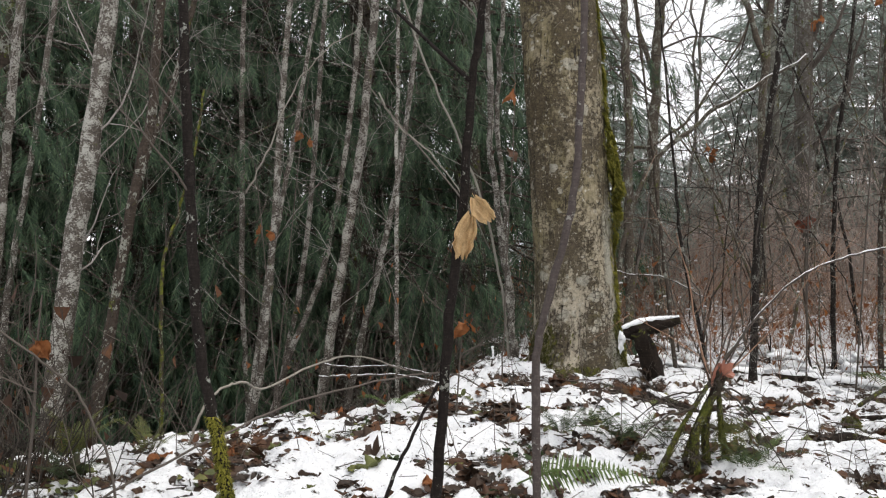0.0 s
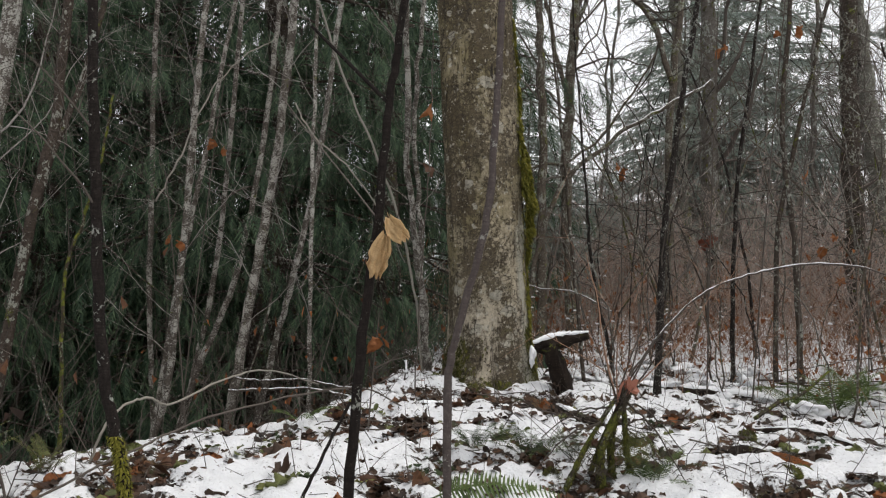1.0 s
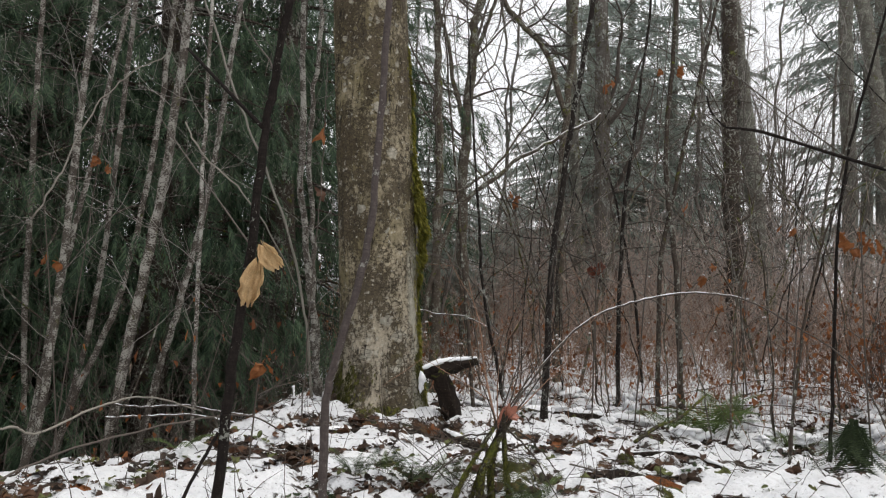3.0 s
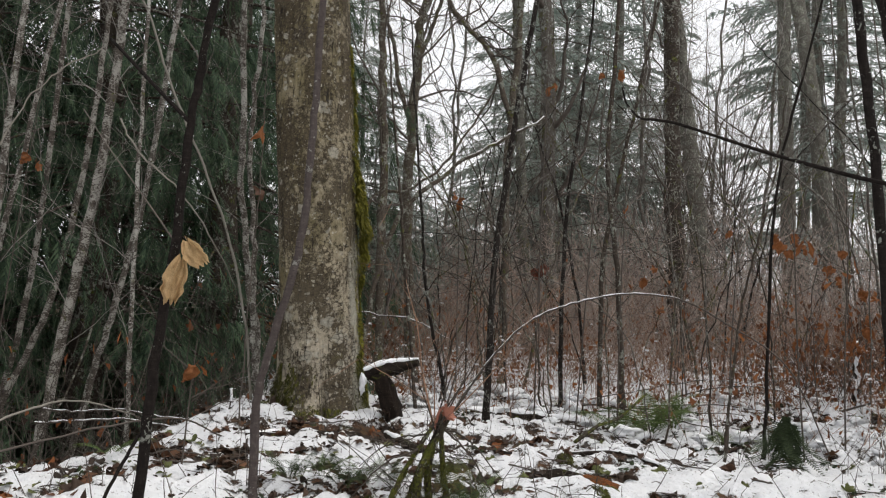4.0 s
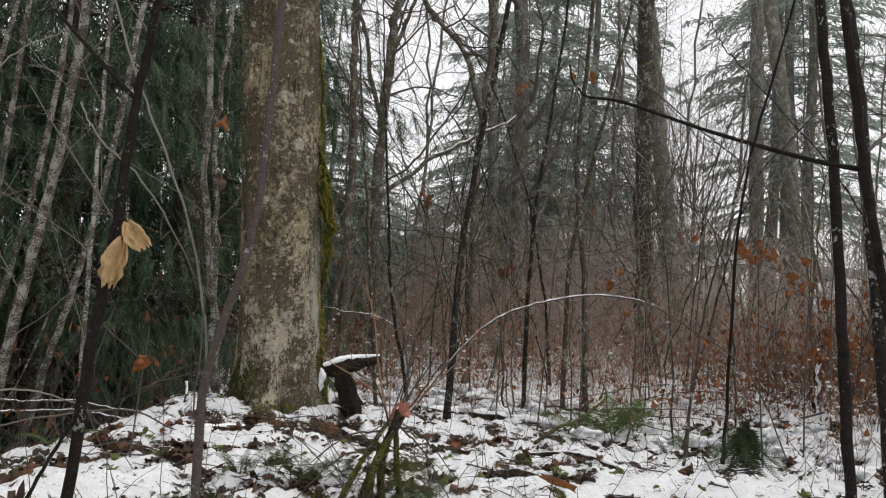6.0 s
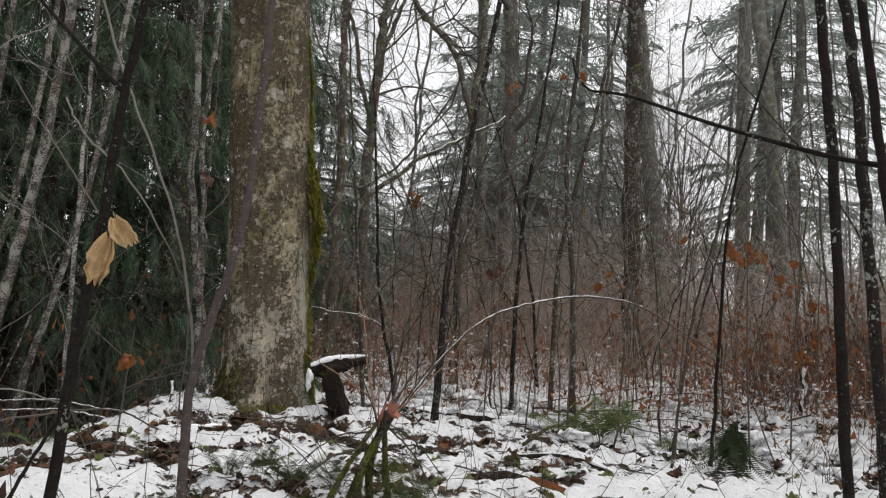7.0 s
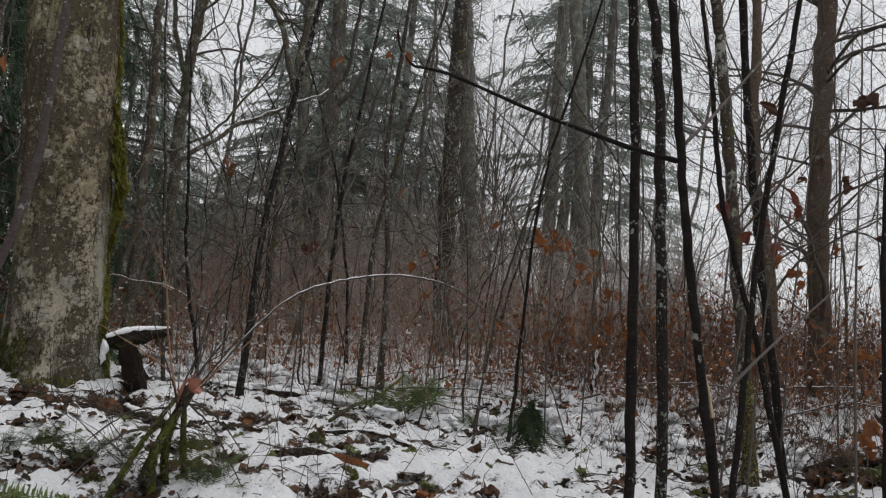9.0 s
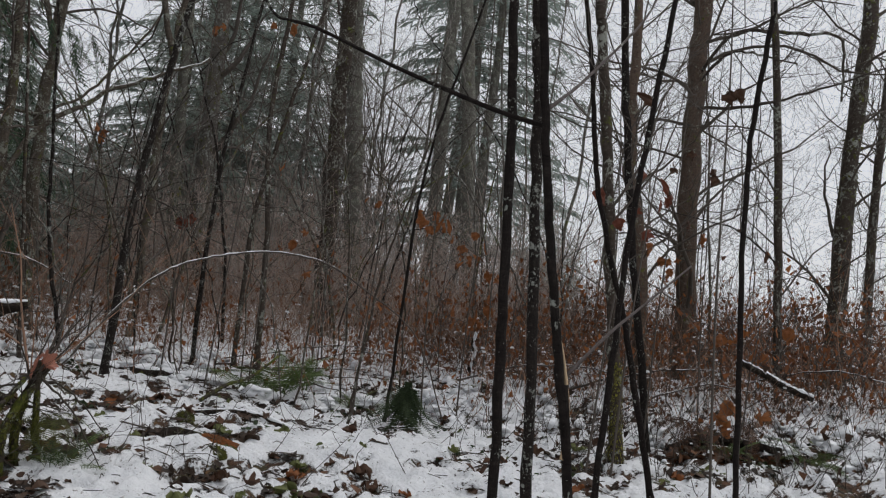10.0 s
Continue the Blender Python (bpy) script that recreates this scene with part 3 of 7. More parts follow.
# ---- conifers ----
def cedar_spray(pairs, ln0):
    """One flat fan of narrow leaflets along an axis of length 1 along +x, its tip bending down."""
    v, f = [], []
    for i in range(pairs):
        u = (i + 0.4) / pairs
        ln = ln0 * (1 - 0.8 * u) * (0.7 if i == 0 else 1.0) * (1.0 if i % 2 else 0.82)
        for s in (-1, 1):
            k = len(v)
            root = np.array((u, 0, -0.28 * u * u))
            tip = root + np.array((0.84, 0.54 * s, -0.24)) * ln
            v += [root + np.array((-0.035, 0, 0)), root + np.array((0.05, 0, -0.01)), tip]
            f.append((k, k + 1, k + 2))
    k = len(v)
    v += [np.array((0, -0.02, 0)), np.array((1.15, 0, -0.37)), np.array((0, 0.02, 0))]
    f.append((k, k + 1, k + 2))
    return np.array(v), f


def cedar_meshes(seed, height, first, reach, count, per, size, spray, mat, trunk_r, bark_mat):
    """A cedar: swooping branches, with fans that hang from them in tiers. Finer below, where it is seen."""
    rng = random.Random(seed)
    tv, tf = spray
    verts, faces, off = [], [], 0
    trunk = Buf()
    for i in range(count):
        low = i < count * 0.8
        h = first + (6.2 - first) * (i / (count * 0.8)) if low else 6.2 + (height - 6.2) * (i - count * 0.8) / (count * 0.2)
        h = max(first * 0.8, h + rng.uniform(-0.25, 0.25))
        az = rng.uniform(0, 6.283)
        ln = reach * (1 - (h / height) ** 1.3) * rng.uniform(0.55, 1.1) + 0.25
        dip = rng.uniform(0.3, 0.75)
        out = Vector((math.cos(az), math.sin(az), 0))
        side = Vector((-out.y, out.x, 0))
        sway = rng.uniform(-0.2, 0.2)
        pts = [out * (ln * u) + side * (sway * ln * u * u) + Vector((0, 0, h + ln * (0.12 * u - dip * u * u + 0.3 * dip * u ** 4))) for u in (k / 6 for k in range(7))]
        trunk.tube(pts, [0.02 * (1 - 0.8 * k / 6) for k in range(7)], 4, False)
        for j in range(per if low else per // 3):
            u = 0.12 + 0.88 * rng.random() ** 0.75
            k = min(5, int(u * 6))
            p = pts[k].lerp(pts[k + 1], u * 6 - k)
            d = (pts[k + 1] - pts[k]).normalized()
            lat = rng.choice((-1, 1)) * rng.random() ** 0.7
            reach_side = 0.34 * ln * (1 - 0.65 * u) * lat
            p = p + side * reach_side + Vector((rng.gauss(0, 0.03), rng.gauss(0, 0.03), -0.45 * abs(reach_side) - rng.random() * 0.16))
            e = (d * rng.uniform(0.1, 0.6) + side * (lat * 0.7) + Vector((0, 0, -rng.uniform(0.35, 1.3)))).normalized()
            m = e.to_track_quat("X", "Z").to_matrix() @ Matrix.Rotation(rng.gauss(0, 0.9), 3, "X")
            sc = size * rng.uniform(0.6, 1.3) * (1.0 if low else 1.7)
            verts.append((tv * sc) @ np.array(m).T + np.array(p))
            faces += [tuple(q + off for q in t) for t in tf]
            off += len(tv)
    me = bpy.data.meshes.new("crown")
    me.from_pydata(np.concatenate(verts).tolist(), [], faces)
    me.materials.append(mat)
    n = 14
    trunk.tube([Vector((0.05 * math.sin(i), 0.05 * math.cos(1.7 * i), height * i / n - (0.5 if i == 0 else 0))) for i in range(n + 1)],
               [trunk_r * (1.25 if i == 0 else 1 - 0.93 * i / n) for i in range(n + 1)], 10)
    return trunk.mesh("trunk", bark_mat), me


def fir_bough(seed, twigs, hang):
    """A flat fir bough of length 1 along +x: side twigs clothed in needles, with short sprays hanging under them."""
    rng = random.Random(seed)
    v, f = [], []

    def blade(p, d, ln, wd, tilt):
        w = d.cross(Vector((rng.gauss(0, tilt), rng.gauss(0, tilt), 1))).normalized() * wd
        k = len(v)
        v.extend([p - w * 0.5, p + d * ln * 0.45 - w, p + d * ln, p + d * ln * 0.4 + w])
        f.extend([(k, k + 1, k + 2), (k, k + 2, k + 3)])

    for i in range(twigs):
        u = 0.1 + 0.9 * (i + rng.random() * 0.6) / twigs
        s = 1 if i % 2 else -1
        ln = (0.46 * (1 - u) ** 0.8 + 0.07) * rng.uniform(0.65, 1.15)
        root = Vector((u, 0, -0.1 * u * u))
        d = Vector((0.62 + rng.gauss(0, 0.12), s * 0.8, -0.12 + rng.gauss(0, 0.08))).normalized()
        blade(root, d, ln, 0.017, 0.5)
        for j in range(hang):
            q = (j + rng.random()) / hang
            p = root + d * (ln * q)
            t = (d * 0.6 + Vector((rng.gauss(0.2, 0.4), rng.gauss(0, 0.5), -rng.uniform(0.1, 0.9)))).normalized()
            blade(p, t, 0.085 * rng.uniform(0.6, 1.3), 0.0125, 1.2)
    blade(Vector((0.86, 0, -0.09)), Vector((1, 0, -0.3)).normalized(), 0.2, 0.025, 0.5)
    return np.array([tuple(p) for p in v]), f


def fir_meshes(seed, height, first, reach, tiers, ring, boughs, mat, trunk_r, bark_mat, droop=0.3, power=1.0, gap=0.0):
    """A fir or hemlock: rough whorls of flat drooping boughs round a straight trunk."""
    rng = random.Random(seed)
    verts, faces, off = [], [], 0
    trunk = Buf()
    for i in range(tiers):
        h0 = first + (height - first) * ((i + 0.5) / tiers) ** 0.92
        for j in range(ring):
            if rng.random() < gap:
                continue
            h = h0 + rng.uniform(-0.5, 0.5) * (height - first) / tiers
            az = 6.283 * (j + rng.random()) / ring + i * 1.1
            ln = reach * max(0.0, 1 - h / height) ** power * rng.uniform(0.55, 1.12) + 0.22
            tv, tf = boughs[(i + j) % len(boughs)]
            w = tv * np.array((ln, ln * rng.uniform(0.75, 1.1), ln))
            u = w[:, 0] / ln
            dr = droop * rng.uniform(0.55, 1.5)
            w[:, 2] += ln * (0.14 * u - dr * u * u + 0.35 * dr * np.clip(u, 0, 1) ** 4) - 0.05 * np.abs(w[:, 1])
            c, sn = math.cos(az), math.sin(az)
            verts.append(np.stack((w[:, 0] * c - w[:, 1] * sn, w[:, 0] * sn + w[:, 1] * c, w[:, 2] + h), 1))
            faces += [tuple(q + off for q in t) for t in tf]
            off += len(tv)
            pts = [Vector((ln * q * c, ln * q * sn, h + ln * (0.14 * q - dr * q * q + 0.35 * dr * q ** 4 - 0.1 * q * q))) for q in (0, 0.35, 0.7, 1.0)]
            trunk.tube(pts, [0.006 + 0.007 * ln * (1 - q) for q in (0, 0.35, 0.7, 1.0)], 3, False)
    me = bpy.data.meshes.new("crown")
    me.from_pydata(np.concatenate(verts).tolist(), [], faces)
    me.materials.append(mat)
    n = 14
    trunk.tube([Vector((0.03 * math.sin(i), 0.03 * math.cos(1.7 * i), height * i / n - (0.5 if i == 0 else 0))) for i in range(n + 1)],
               [trunk_r * (1.25 if i == 0 else 1 - 0.93 * i / n) for i in range(n + 1)], 10)
    return trunk.mesh("trunk", bark_mat), me


def plant_conifer(name, meshes, x, y, turn, scale, label, group, sink=0.0):
    ob = thing(name, (x, y, ground(x, y) - sink), label, "tree", group)
    for nm, me in zip(("trunk", "crown"), meshes):
        part(nm, me, None, ob)
    ob.rotation_euler = (0, 0, turn)
    ob.scale = (scale,) * 3
    return ob


CEDAR_FAN = cedar_spray(8, 0.5)
CEDARS = [cedar_meshes(s, 10.0, 0.2, 2.9, 100, 44, 0.28, CEDAR_FAN, CEDAR, 0.2, BARK_BROWN) for s in (1, 2, 3)]
BACK_CEDARS = [cedar_meshes(s, 10.0, 0.2, 2.9, 64, 16, 0.5, CEDAR_FAN, CEDAR, 0.2, BARK_BROWN) for s in (4, 5)]
BOUGHS = [fir_bough(s, 20, 4) for s in (1, 2, 3)]
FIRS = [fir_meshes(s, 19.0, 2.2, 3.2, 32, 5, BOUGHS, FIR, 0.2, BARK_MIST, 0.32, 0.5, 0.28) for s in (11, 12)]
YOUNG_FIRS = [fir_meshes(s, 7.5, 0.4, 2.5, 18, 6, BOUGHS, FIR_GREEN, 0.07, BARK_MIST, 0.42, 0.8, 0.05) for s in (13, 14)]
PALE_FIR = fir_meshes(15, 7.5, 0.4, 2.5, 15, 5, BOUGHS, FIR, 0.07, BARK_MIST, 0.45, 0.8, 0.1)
crng = random.Random(77)
for i, (x, y) in enumerate(((-6.6, 8.4), (-4.9, 9.6), (-4.5, 8.3), (-3.4, 9.2), (-2.2, 10.2), (-1.0, 9.7), (0.3, 10.6), (-9.0, 8.5))):
    plant_conifer("cedar_tree", CEDARS[i % 3], x, y, crng.uniform(0, 6.28), crng.uniform(0.9, 1.15), "dense dark green cedar with drooping feathery sprays", "dark cedars behind the alders", 0.3)
for i, (x, y) in enumerate(((-4.0, 11.2), (-3.0, 13.0), (-2.8, 11.4), (-5.4, 10.4), (-6.6, 12.4), (-8.0, 11.2), (-10.6, 10.6), (-1.6, 13.6), (-4.6, 13.2), (0.5, 14.2), (-0.4, 14.8))):
    plant_conifer("cedar_tree", BACK_CEDARS[i % 2], x, y, crng.uniform(0, 6.28), crng.uniform(0.95, 1.2), "dense dark green cedar with drooping feathery sprays", "dark cedars behind the alders", 0.3)
for i, (x, y, sc) in enumerate(((0.4, 12.2, 0.5), (-0.9, 11.7, 0.55))):
    plant_conifer("cedar_tree", BACK_CEDARS[i % 2], x, y, crng.uniform(0, 6.28), sc, "young dark green cedar with drooping sprays", "dark cedars behind the alders", 0.1)
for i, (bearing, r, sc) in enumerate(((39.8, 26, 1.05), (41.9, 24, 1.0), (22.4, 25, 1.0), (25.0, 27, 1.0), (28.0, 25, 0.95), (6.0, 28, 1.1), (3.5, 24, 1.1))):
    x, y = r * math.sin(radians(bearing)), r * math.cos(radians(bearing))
    plant_conifer("fir_tree", FIRS[i % 2], x, y, crng.uniform(0, 6.28), sc, "tall fir painted pale grey-green for thin winter mist", "distant firs", 0.2)
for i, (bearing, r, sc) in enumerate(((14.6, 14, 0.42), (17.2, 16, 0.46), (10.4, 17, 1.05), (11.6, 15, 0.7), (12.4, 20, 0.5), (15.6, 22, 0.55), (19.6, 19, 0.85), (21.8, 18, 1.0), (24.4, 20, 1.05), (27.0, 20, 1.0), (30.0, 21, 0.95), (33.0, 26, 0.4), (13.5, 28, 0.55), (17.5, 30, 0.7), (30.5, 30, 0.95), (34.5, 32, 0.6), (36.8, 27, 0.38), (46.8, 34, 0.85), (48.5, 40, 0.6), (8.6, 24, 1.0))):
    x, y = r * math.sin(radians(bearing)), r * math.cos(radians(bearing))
    plant_conifer("fir_tree", PALE_FIR if bearing < 18 and sc < 0.7 else YOUNG_FIRS[i % 2], x, y, crng.uniform(0, 6.28), sc, "young fir in the thicket, painted pale grey-green for mist", "young firs", 0.1)


# ---- broadleaf trunks and saplings ----
def stem(name, label, pts, r0, r1, mat, group="", ext=2.5, branches=8, blen=1.1, brad=0.26, seed=1, twigs=TWIG, depth=2, kids=4, low=0.25, rise=0.25, category="tree", wob=0.007, sides=9, moss=0.0, shag=0, shag_mat=None, shag_word=""):
    """A trunk through a few control points, rooted in the ground, with its branches."""
    rng = random.Random(seed)
    k = 0.7 if mat is BARK_ALDER else 0.8
    r0, r1 = k * r0, k * r1
    p = [Vector(q) for q in pts]
    d0 = (p[1] - p[0]).normalized()
    gz = ground(p[0].x, p[0].y)
    if p[0].z - gz > 0.06:
        k = (p[0].z - gz) / max(0.4, d0.z) * 0.9
        b = p[0] - d0 * k
        b.z = ground(b.x, b.y) - 0.06
        p = [b] + p
    else:
        p[0].z = min(p[0].z, gz - 0.05)
    d1 = (p[-1] - p[-2]).normalized()
    if ext:
        p += [p[-1] + d1 * ext * 0.5, p[-1] + (d1 + Vector((0, 0, 0.25))).normalized() * ext]
    root = p[0].copy()
    line = curve(p, 7)
    n = len(line) - 1
    for i in range(1, n):
        line[i] = line[i] + Vector((rng.uniform(-wob, wob), rng.uniform(-wob, wob), 0))
    zt = p[-1].z if ext else None
    top_seen = Vector(pts[-1]).z
    rad = []
    for q in line:
        u = (q.z - root.z) / max(0.1, top_seen - root.z)
        r = r0 + (r1 - r0) * min(1.0, u) if u <= 1 else r1 * max(0.25, 1 - 0.6 * (u - 1))
        if u < 0.06:
            r *= 1.25
        rad.append(r * rng.uniform(0.95, 1.06))
    ob = thing(name, root, label, category, group)
    local = [q - root for q in line]
    b = Buf()
    b.tube(local, rad, sides, True, 0.05, rng)
    part("trunk" if r0 > 0.03 else "stem", b, mat, ob)
    for i in range(branches):
        u = low + (1 - low) * (i + rng.random()) / branches
        k = min(n - 1, int(u * n))
        az = rng.uniform(0, 6.283)
        d = (line[k + 1] - line[k]).normalized()
        e = (Vector((math.cos(az), math.sin(az), rng.uniform(0.15, 0.8))) + d * 0.5).normalized()
        w = Buf()
        grow(w, local[k], e, blen * rng.uniform(0.5, 1.3), max(0.003, rad[k] * brad * rng.uniform(0.6, 1.1)), depth, rng, rise if depth < 3 else 0.06, 0.28 if depth < 3 else 0.46, kids)
        part("branch", w, twigs, ob)
    if moss:
        m = Buf()
        for i in range(int(3600 * moss)):
            k = rng.randint(0, max(1, n // 6))
            q = local[k].lerp(local[k + 1], rng.random())
            az = rng.uniform(0, 6.283)
            o = Vector((math.cos(az), math.sin(az), 0))
            q = q + o * rad[k] * 0.95
            if noise.noise((4 * o.x, 4 * o.y, q.z * 22)) < -0.3:
                continue
            tip = q + o * rng.uniform(0.003, 0.012) + Vector((0, 0, rng.uniform(-0.014, 0.003)))
            s = Vector((-o.y, o.x, 0)) * rng.uniform(0.002, 0.0045)
            m.quad(q - s, q + s, tip + s * 0.4, tip - s * 0.4)
        part("moss", m, MOSS, ob, "yellow-green moss round the foot")
    if shag:
        m = Buf()
        while len(m.f) < shag:
            k = rng.randint(0, n - 1)
            q = local[k].lerp(local[k + 1], rng.random())
            az = rng.uniform(0, 6.283)
            if noise.noise((2.5 * math.cos(az), 2.5 * math.sin(az), q.z * 2.2 + seed)) < 0.02:
                continue
            o = Vector((math.cos(az), math.sin(az), 0))
            q = q + o * rad[k] * 0.97
            side = Vector((-o.y, o.x, rng.gauss(0, 0.4))) * rng.uniform(0.006, 0.02)
            tip = q + o * rng.uniform(0.008, 0.045) + Vector((0, 0, rng.uniform(-0.06, 0.02)))
            m.quad(q - side, q + side, tip + side * 0.5, tip - side * 0.5)
        part("growth", m, shag_mat, ob, shag_word)
    return ob


ALD = "slender leaning alder with pale lichen-blotched grey bark"
GA = "leaning alders before the cedars"
stem("alder_tree", ALD, [(-3.54, 6.58, 1.64), (-3.49, 6.6, 2.64), (-3.44, 6.63, 3.57)], 0.06, 0.05, BARK_ALDER, GA, seed=21, brad=0.14, blen=1.3, branches=11, twigs=TWIG_FAR)
stem("alder_tree", ALD, [(-3.74, 7.04, 0.78), (-3.69, 7.06, 1.41), (-3.56, 7.13, 2.44), (-3.46, 7.18, 3.45)], 0.046, 0.035, BARK_ALDER, GA, seed=22, brad=0.13, blen=1.3, branches=11)
stem("alder_tree", "stout leaning alder with pale grey-brown lichened bark", [(-2.77, 5.85, 0.11), (-2.65, 5.9, 1.51), (-2.56, 5.94, 2.21), (-2.45, 5.99, 3.38)], 0.118, 0.088, BARK_ALDER, GA, seed=23, brad=0.13, blen=1.3, branches=11, twigs=TWIG_FAR, sides=14)
stem("alder_tree", "brown leaning alder with a knotted trunk", [(-2.38, 5.69, 0.31), (-2.18, 5.77, 1.84), (-2.07, 5.81, 2.52), (-2.03, 5.83, 3.33)], 0.055, 0.04, BARK_BROWN, GA, seed=24, brad=0.13, blen=1.3, branches=11)
stem("alder_tree", "brown leaning alder with a knotted trunk", [(-2.6, 6.25, 0.45), (-2.35, 6.35, 2.05), (-2.11, 6.43, 2.9), (-2.02, 6.46, 3.36)], 0.042, 0.03, BARK_BROWN, GA, seed=25, brad=0.13, blen=1.3, branches=11, twigs=TWIG_FAR)
stem("alder_tree", ALD, [(-1.8, 7.77, 0.0), (-1.86, 7.75, 0.96), (-1.9, 7.74, 2.34), (-1.91, 7.74, 3.95)], 0.04, 0.032, BARK_ALDER, GA, seed=26, brad=0.13, blen=1.3, branches=11)
stem("alder_tree", ALD, [(-1.57, 6.79, 0.14), (-1.47, 6.82, 0.65), (-1.4, 6.83, 1.78), (-1.35, 6.84, 2.82), (-1.3, 6.85, 3.67)], 0.047, 0.036, BARK_ALDER, GA, seed=27, brad=0.13, blen=1.3, branches=11, twigs=TWIG_FAR)
stem("alder_tree", ALD, [(-1.64, 7.08, 0.09), (-1.49, 7.12, 1.4), (-1.33, 7.15, 2.38), (-1.2, 7.19, 3.3)], 0.038, 0.028, BARK_ALDER, GA, seed=28, brad=0.13, blen=1.3, branches=11)
stem("alder_tree", ALD, [(-1.42, 7.44, 0.48), (-1.29, 7.46, 1.19), (-1.18, 7.48, 2.32), (-1.11, 7.49, 3.88)], 0.038, 0.03, BARK_ALDER, GA, seed=29, brad=0.13, blen=1.3, branches=11, twigs=TWIG_FAR)
stem("alder_tree", ALD, [(-1.34, 7.25, 0.6), (-1.06, 7.3, 1.4), (-0.86, 7.32, 2.56), (-0.76, 7.34, 3.83)], 0.042, 0.032, BARK_ALDER, GA, seed=30, brad=0.13, blen=1.3, branches=11)
stem("alder_tree", "taller leaning alder with pale lichened bark", [(-0.98, 6.7, 0.22), (-0.82, 6.72, 1.41), (-0.67, 6.74, 2.48), (-0.58, 6.75, 3.65)], 0.06, 0.048, BARK_ALDER, GA, seed=31, brad=0.13, blen=1.3, branches=11, twigs=TWIG_FAR)
stem("alder_tree", ALD, [(-0.73, 7.54, 0.78), (-0.58, 7.55, 1.41), (-0.39, 7.57, 2.45), (-0.23, 7.57, 3.92)], 0.044, 0.034, BARK_ALDER, GA, seed=32, brad=0.13, blen=1.3, branches=11)
stem("alder_tree", "thin upright alder with mossy pale bark", [(-0.33, 6.37, 0.59), (-0.36, 6.37, 2.21), (-0.36, 6.37, 3.53)], 0.026, 0.02, BARK_ALDER, GA, seed=33, brad=0.13, blen=1.3, branches=11, twigs=TWIG_FAR)
stem("alder_tree", "crooked alder beside the great trunk", [(0.58, 6.85, 1.01), (0.51, 6.86, 1.57), (0.39, 6.87, 2.51), (0.36, 6.87, 3.7)], 0.042, 0.034, BARK_ALDER, GA, seed=34, brad=0.13, blen=1.3, branches=11, wob=0.02)
stem("alder_tree", "crooked alder beside the great trunk", [(0.61, 7.15, 0.99), (0.55, 7.16, 1.82), (0.46, 7.16, 2.81), (0.5, 7.16, 3.8)], 0.035, 0.028, BARK_ALDER, GA, seed=35, brad=0.13, blen=1.3, branches=11, twigs=TWIG_FAR, wob=0.02)
stem("sapling", "thin yellow-green mossy sapling", [(-1.71, 5.09, 0.51), (-1.72, 5.09, 1.41), (-1.64, 5.11, 1.77)], 0.018, 0.012, BARK_MOSSY, seed=36, brad=0.2, blen=1.3, branches=11, ext=0.8, category="sapling")

stem("sapling", "dark sapling with a mossy foot in the snow", [(-0.67, 2.79, 0.6), (-0.74, 2.77, 0.92), (-0.8, 2.76, 1.23), (-0.84, 2.75, 1.79), (-0.87, 2.74, 2.36)], 0.026, 0.02, BARK_DARK, seed=41, ext=1.0, branches=5, low=0.4, blen=0.6, category="sapling", wob=0.004, moss=1.0)
leaf_stem = stem("sapling", "dark sapling with withered tan leaves caught on it", [(0.01, 2.48, 0.78), (0.04, 2.48, 1.33), (0.08, 2.48, 1.73), (0.1, 2.48, 2.04), (0.13, 2.47, 2.29)], 0.023, 0.015, BARK_DARK, seed=42, ext=1.0, branches=3, low=0.6, blen=0.5, category="sapling", wob=0.004)
stem("sapling", "bent grey-brown sapling before the great trunk", [(0.38, 3.06, 0.63), (0.37, 3.06, 1.11), (0.4, 3.05, 1.32), (0.49, 3.04, 1.7), (0.52, 3.04, 2.06), (0.53, 3.04, 2.48)], 0.021, 0.017, BARK_SAPLING, seed=43, ext=1.0, branches=2, low=0.85, blen=0.5, category="sapling", wob=0.003)
stem("sapling", "thin dark shoot leaning on the leaf-hung sapling", [(-0.14, 2.47, 0.79), (-0.06, 2.475, 0.98), (0.01, 2.48, 1.13)], 0.009, 0.006, BARK_DARK, seed=44, ext=0, branches=0, category="sapling", wob=0.002)

MID = "thin dark sapling with lichen-spotted bark"
GM = "saplings in the brush"
forked = stem("tree", "dark bare tree with forked limbs against the sky", [(2.51, 9.18, 0.6), (2.35, 9.22, 2.29), (2.36, 9.21, 3.41), (2.4, 9.21, 4.69), (2.47, 9.19, 5.1)], 0.085, 0.065, BARK_OLD, wob=0.02, seed=51, brad=0.28, twigs=TWIG, branches=18, blen=1.9, depth=3, kids=5, low=0.4)
stem("tree", "dark mossy trunk behind the great tree", [(1.9, 8.29, 0.7), (1.88, 8.3, 1.5), (1.86, 8.3, 3.08), (1.82, 8.31, 3.79)], 0.065, 0.05, BARK_OLD, wob=0.02, seed=52, brad=0.42, twigs=TWIG, branches=7, blen=1.2)
stem("sapling", MID, [(1.8, 6.26, 0.71), (1.69, 6.29, 1.61), (1.6, 6.31, 2.41)], 0.02, 0.014, BARK_BROWN, GM, seed=53, category="sapling")
stem("sapling", MID, [(2.15, 6.69, 0.78), (1.97, 6.74, 1.62), (1.89, 6.76, 2.44)], 0.02, 0.014, BARK_SPOT, GM, seed=54, category="sapling")
stem("sapling", MID, [(2.32, 6.11, 0.75), (2.35, 6.1, 1.95), (2.44, 6.06, 2.86), (2.56, 6.02, 3.78)], 0.035, 0.026, BARK_SPOT, GM, seed=55, branches=8, category="sapling")
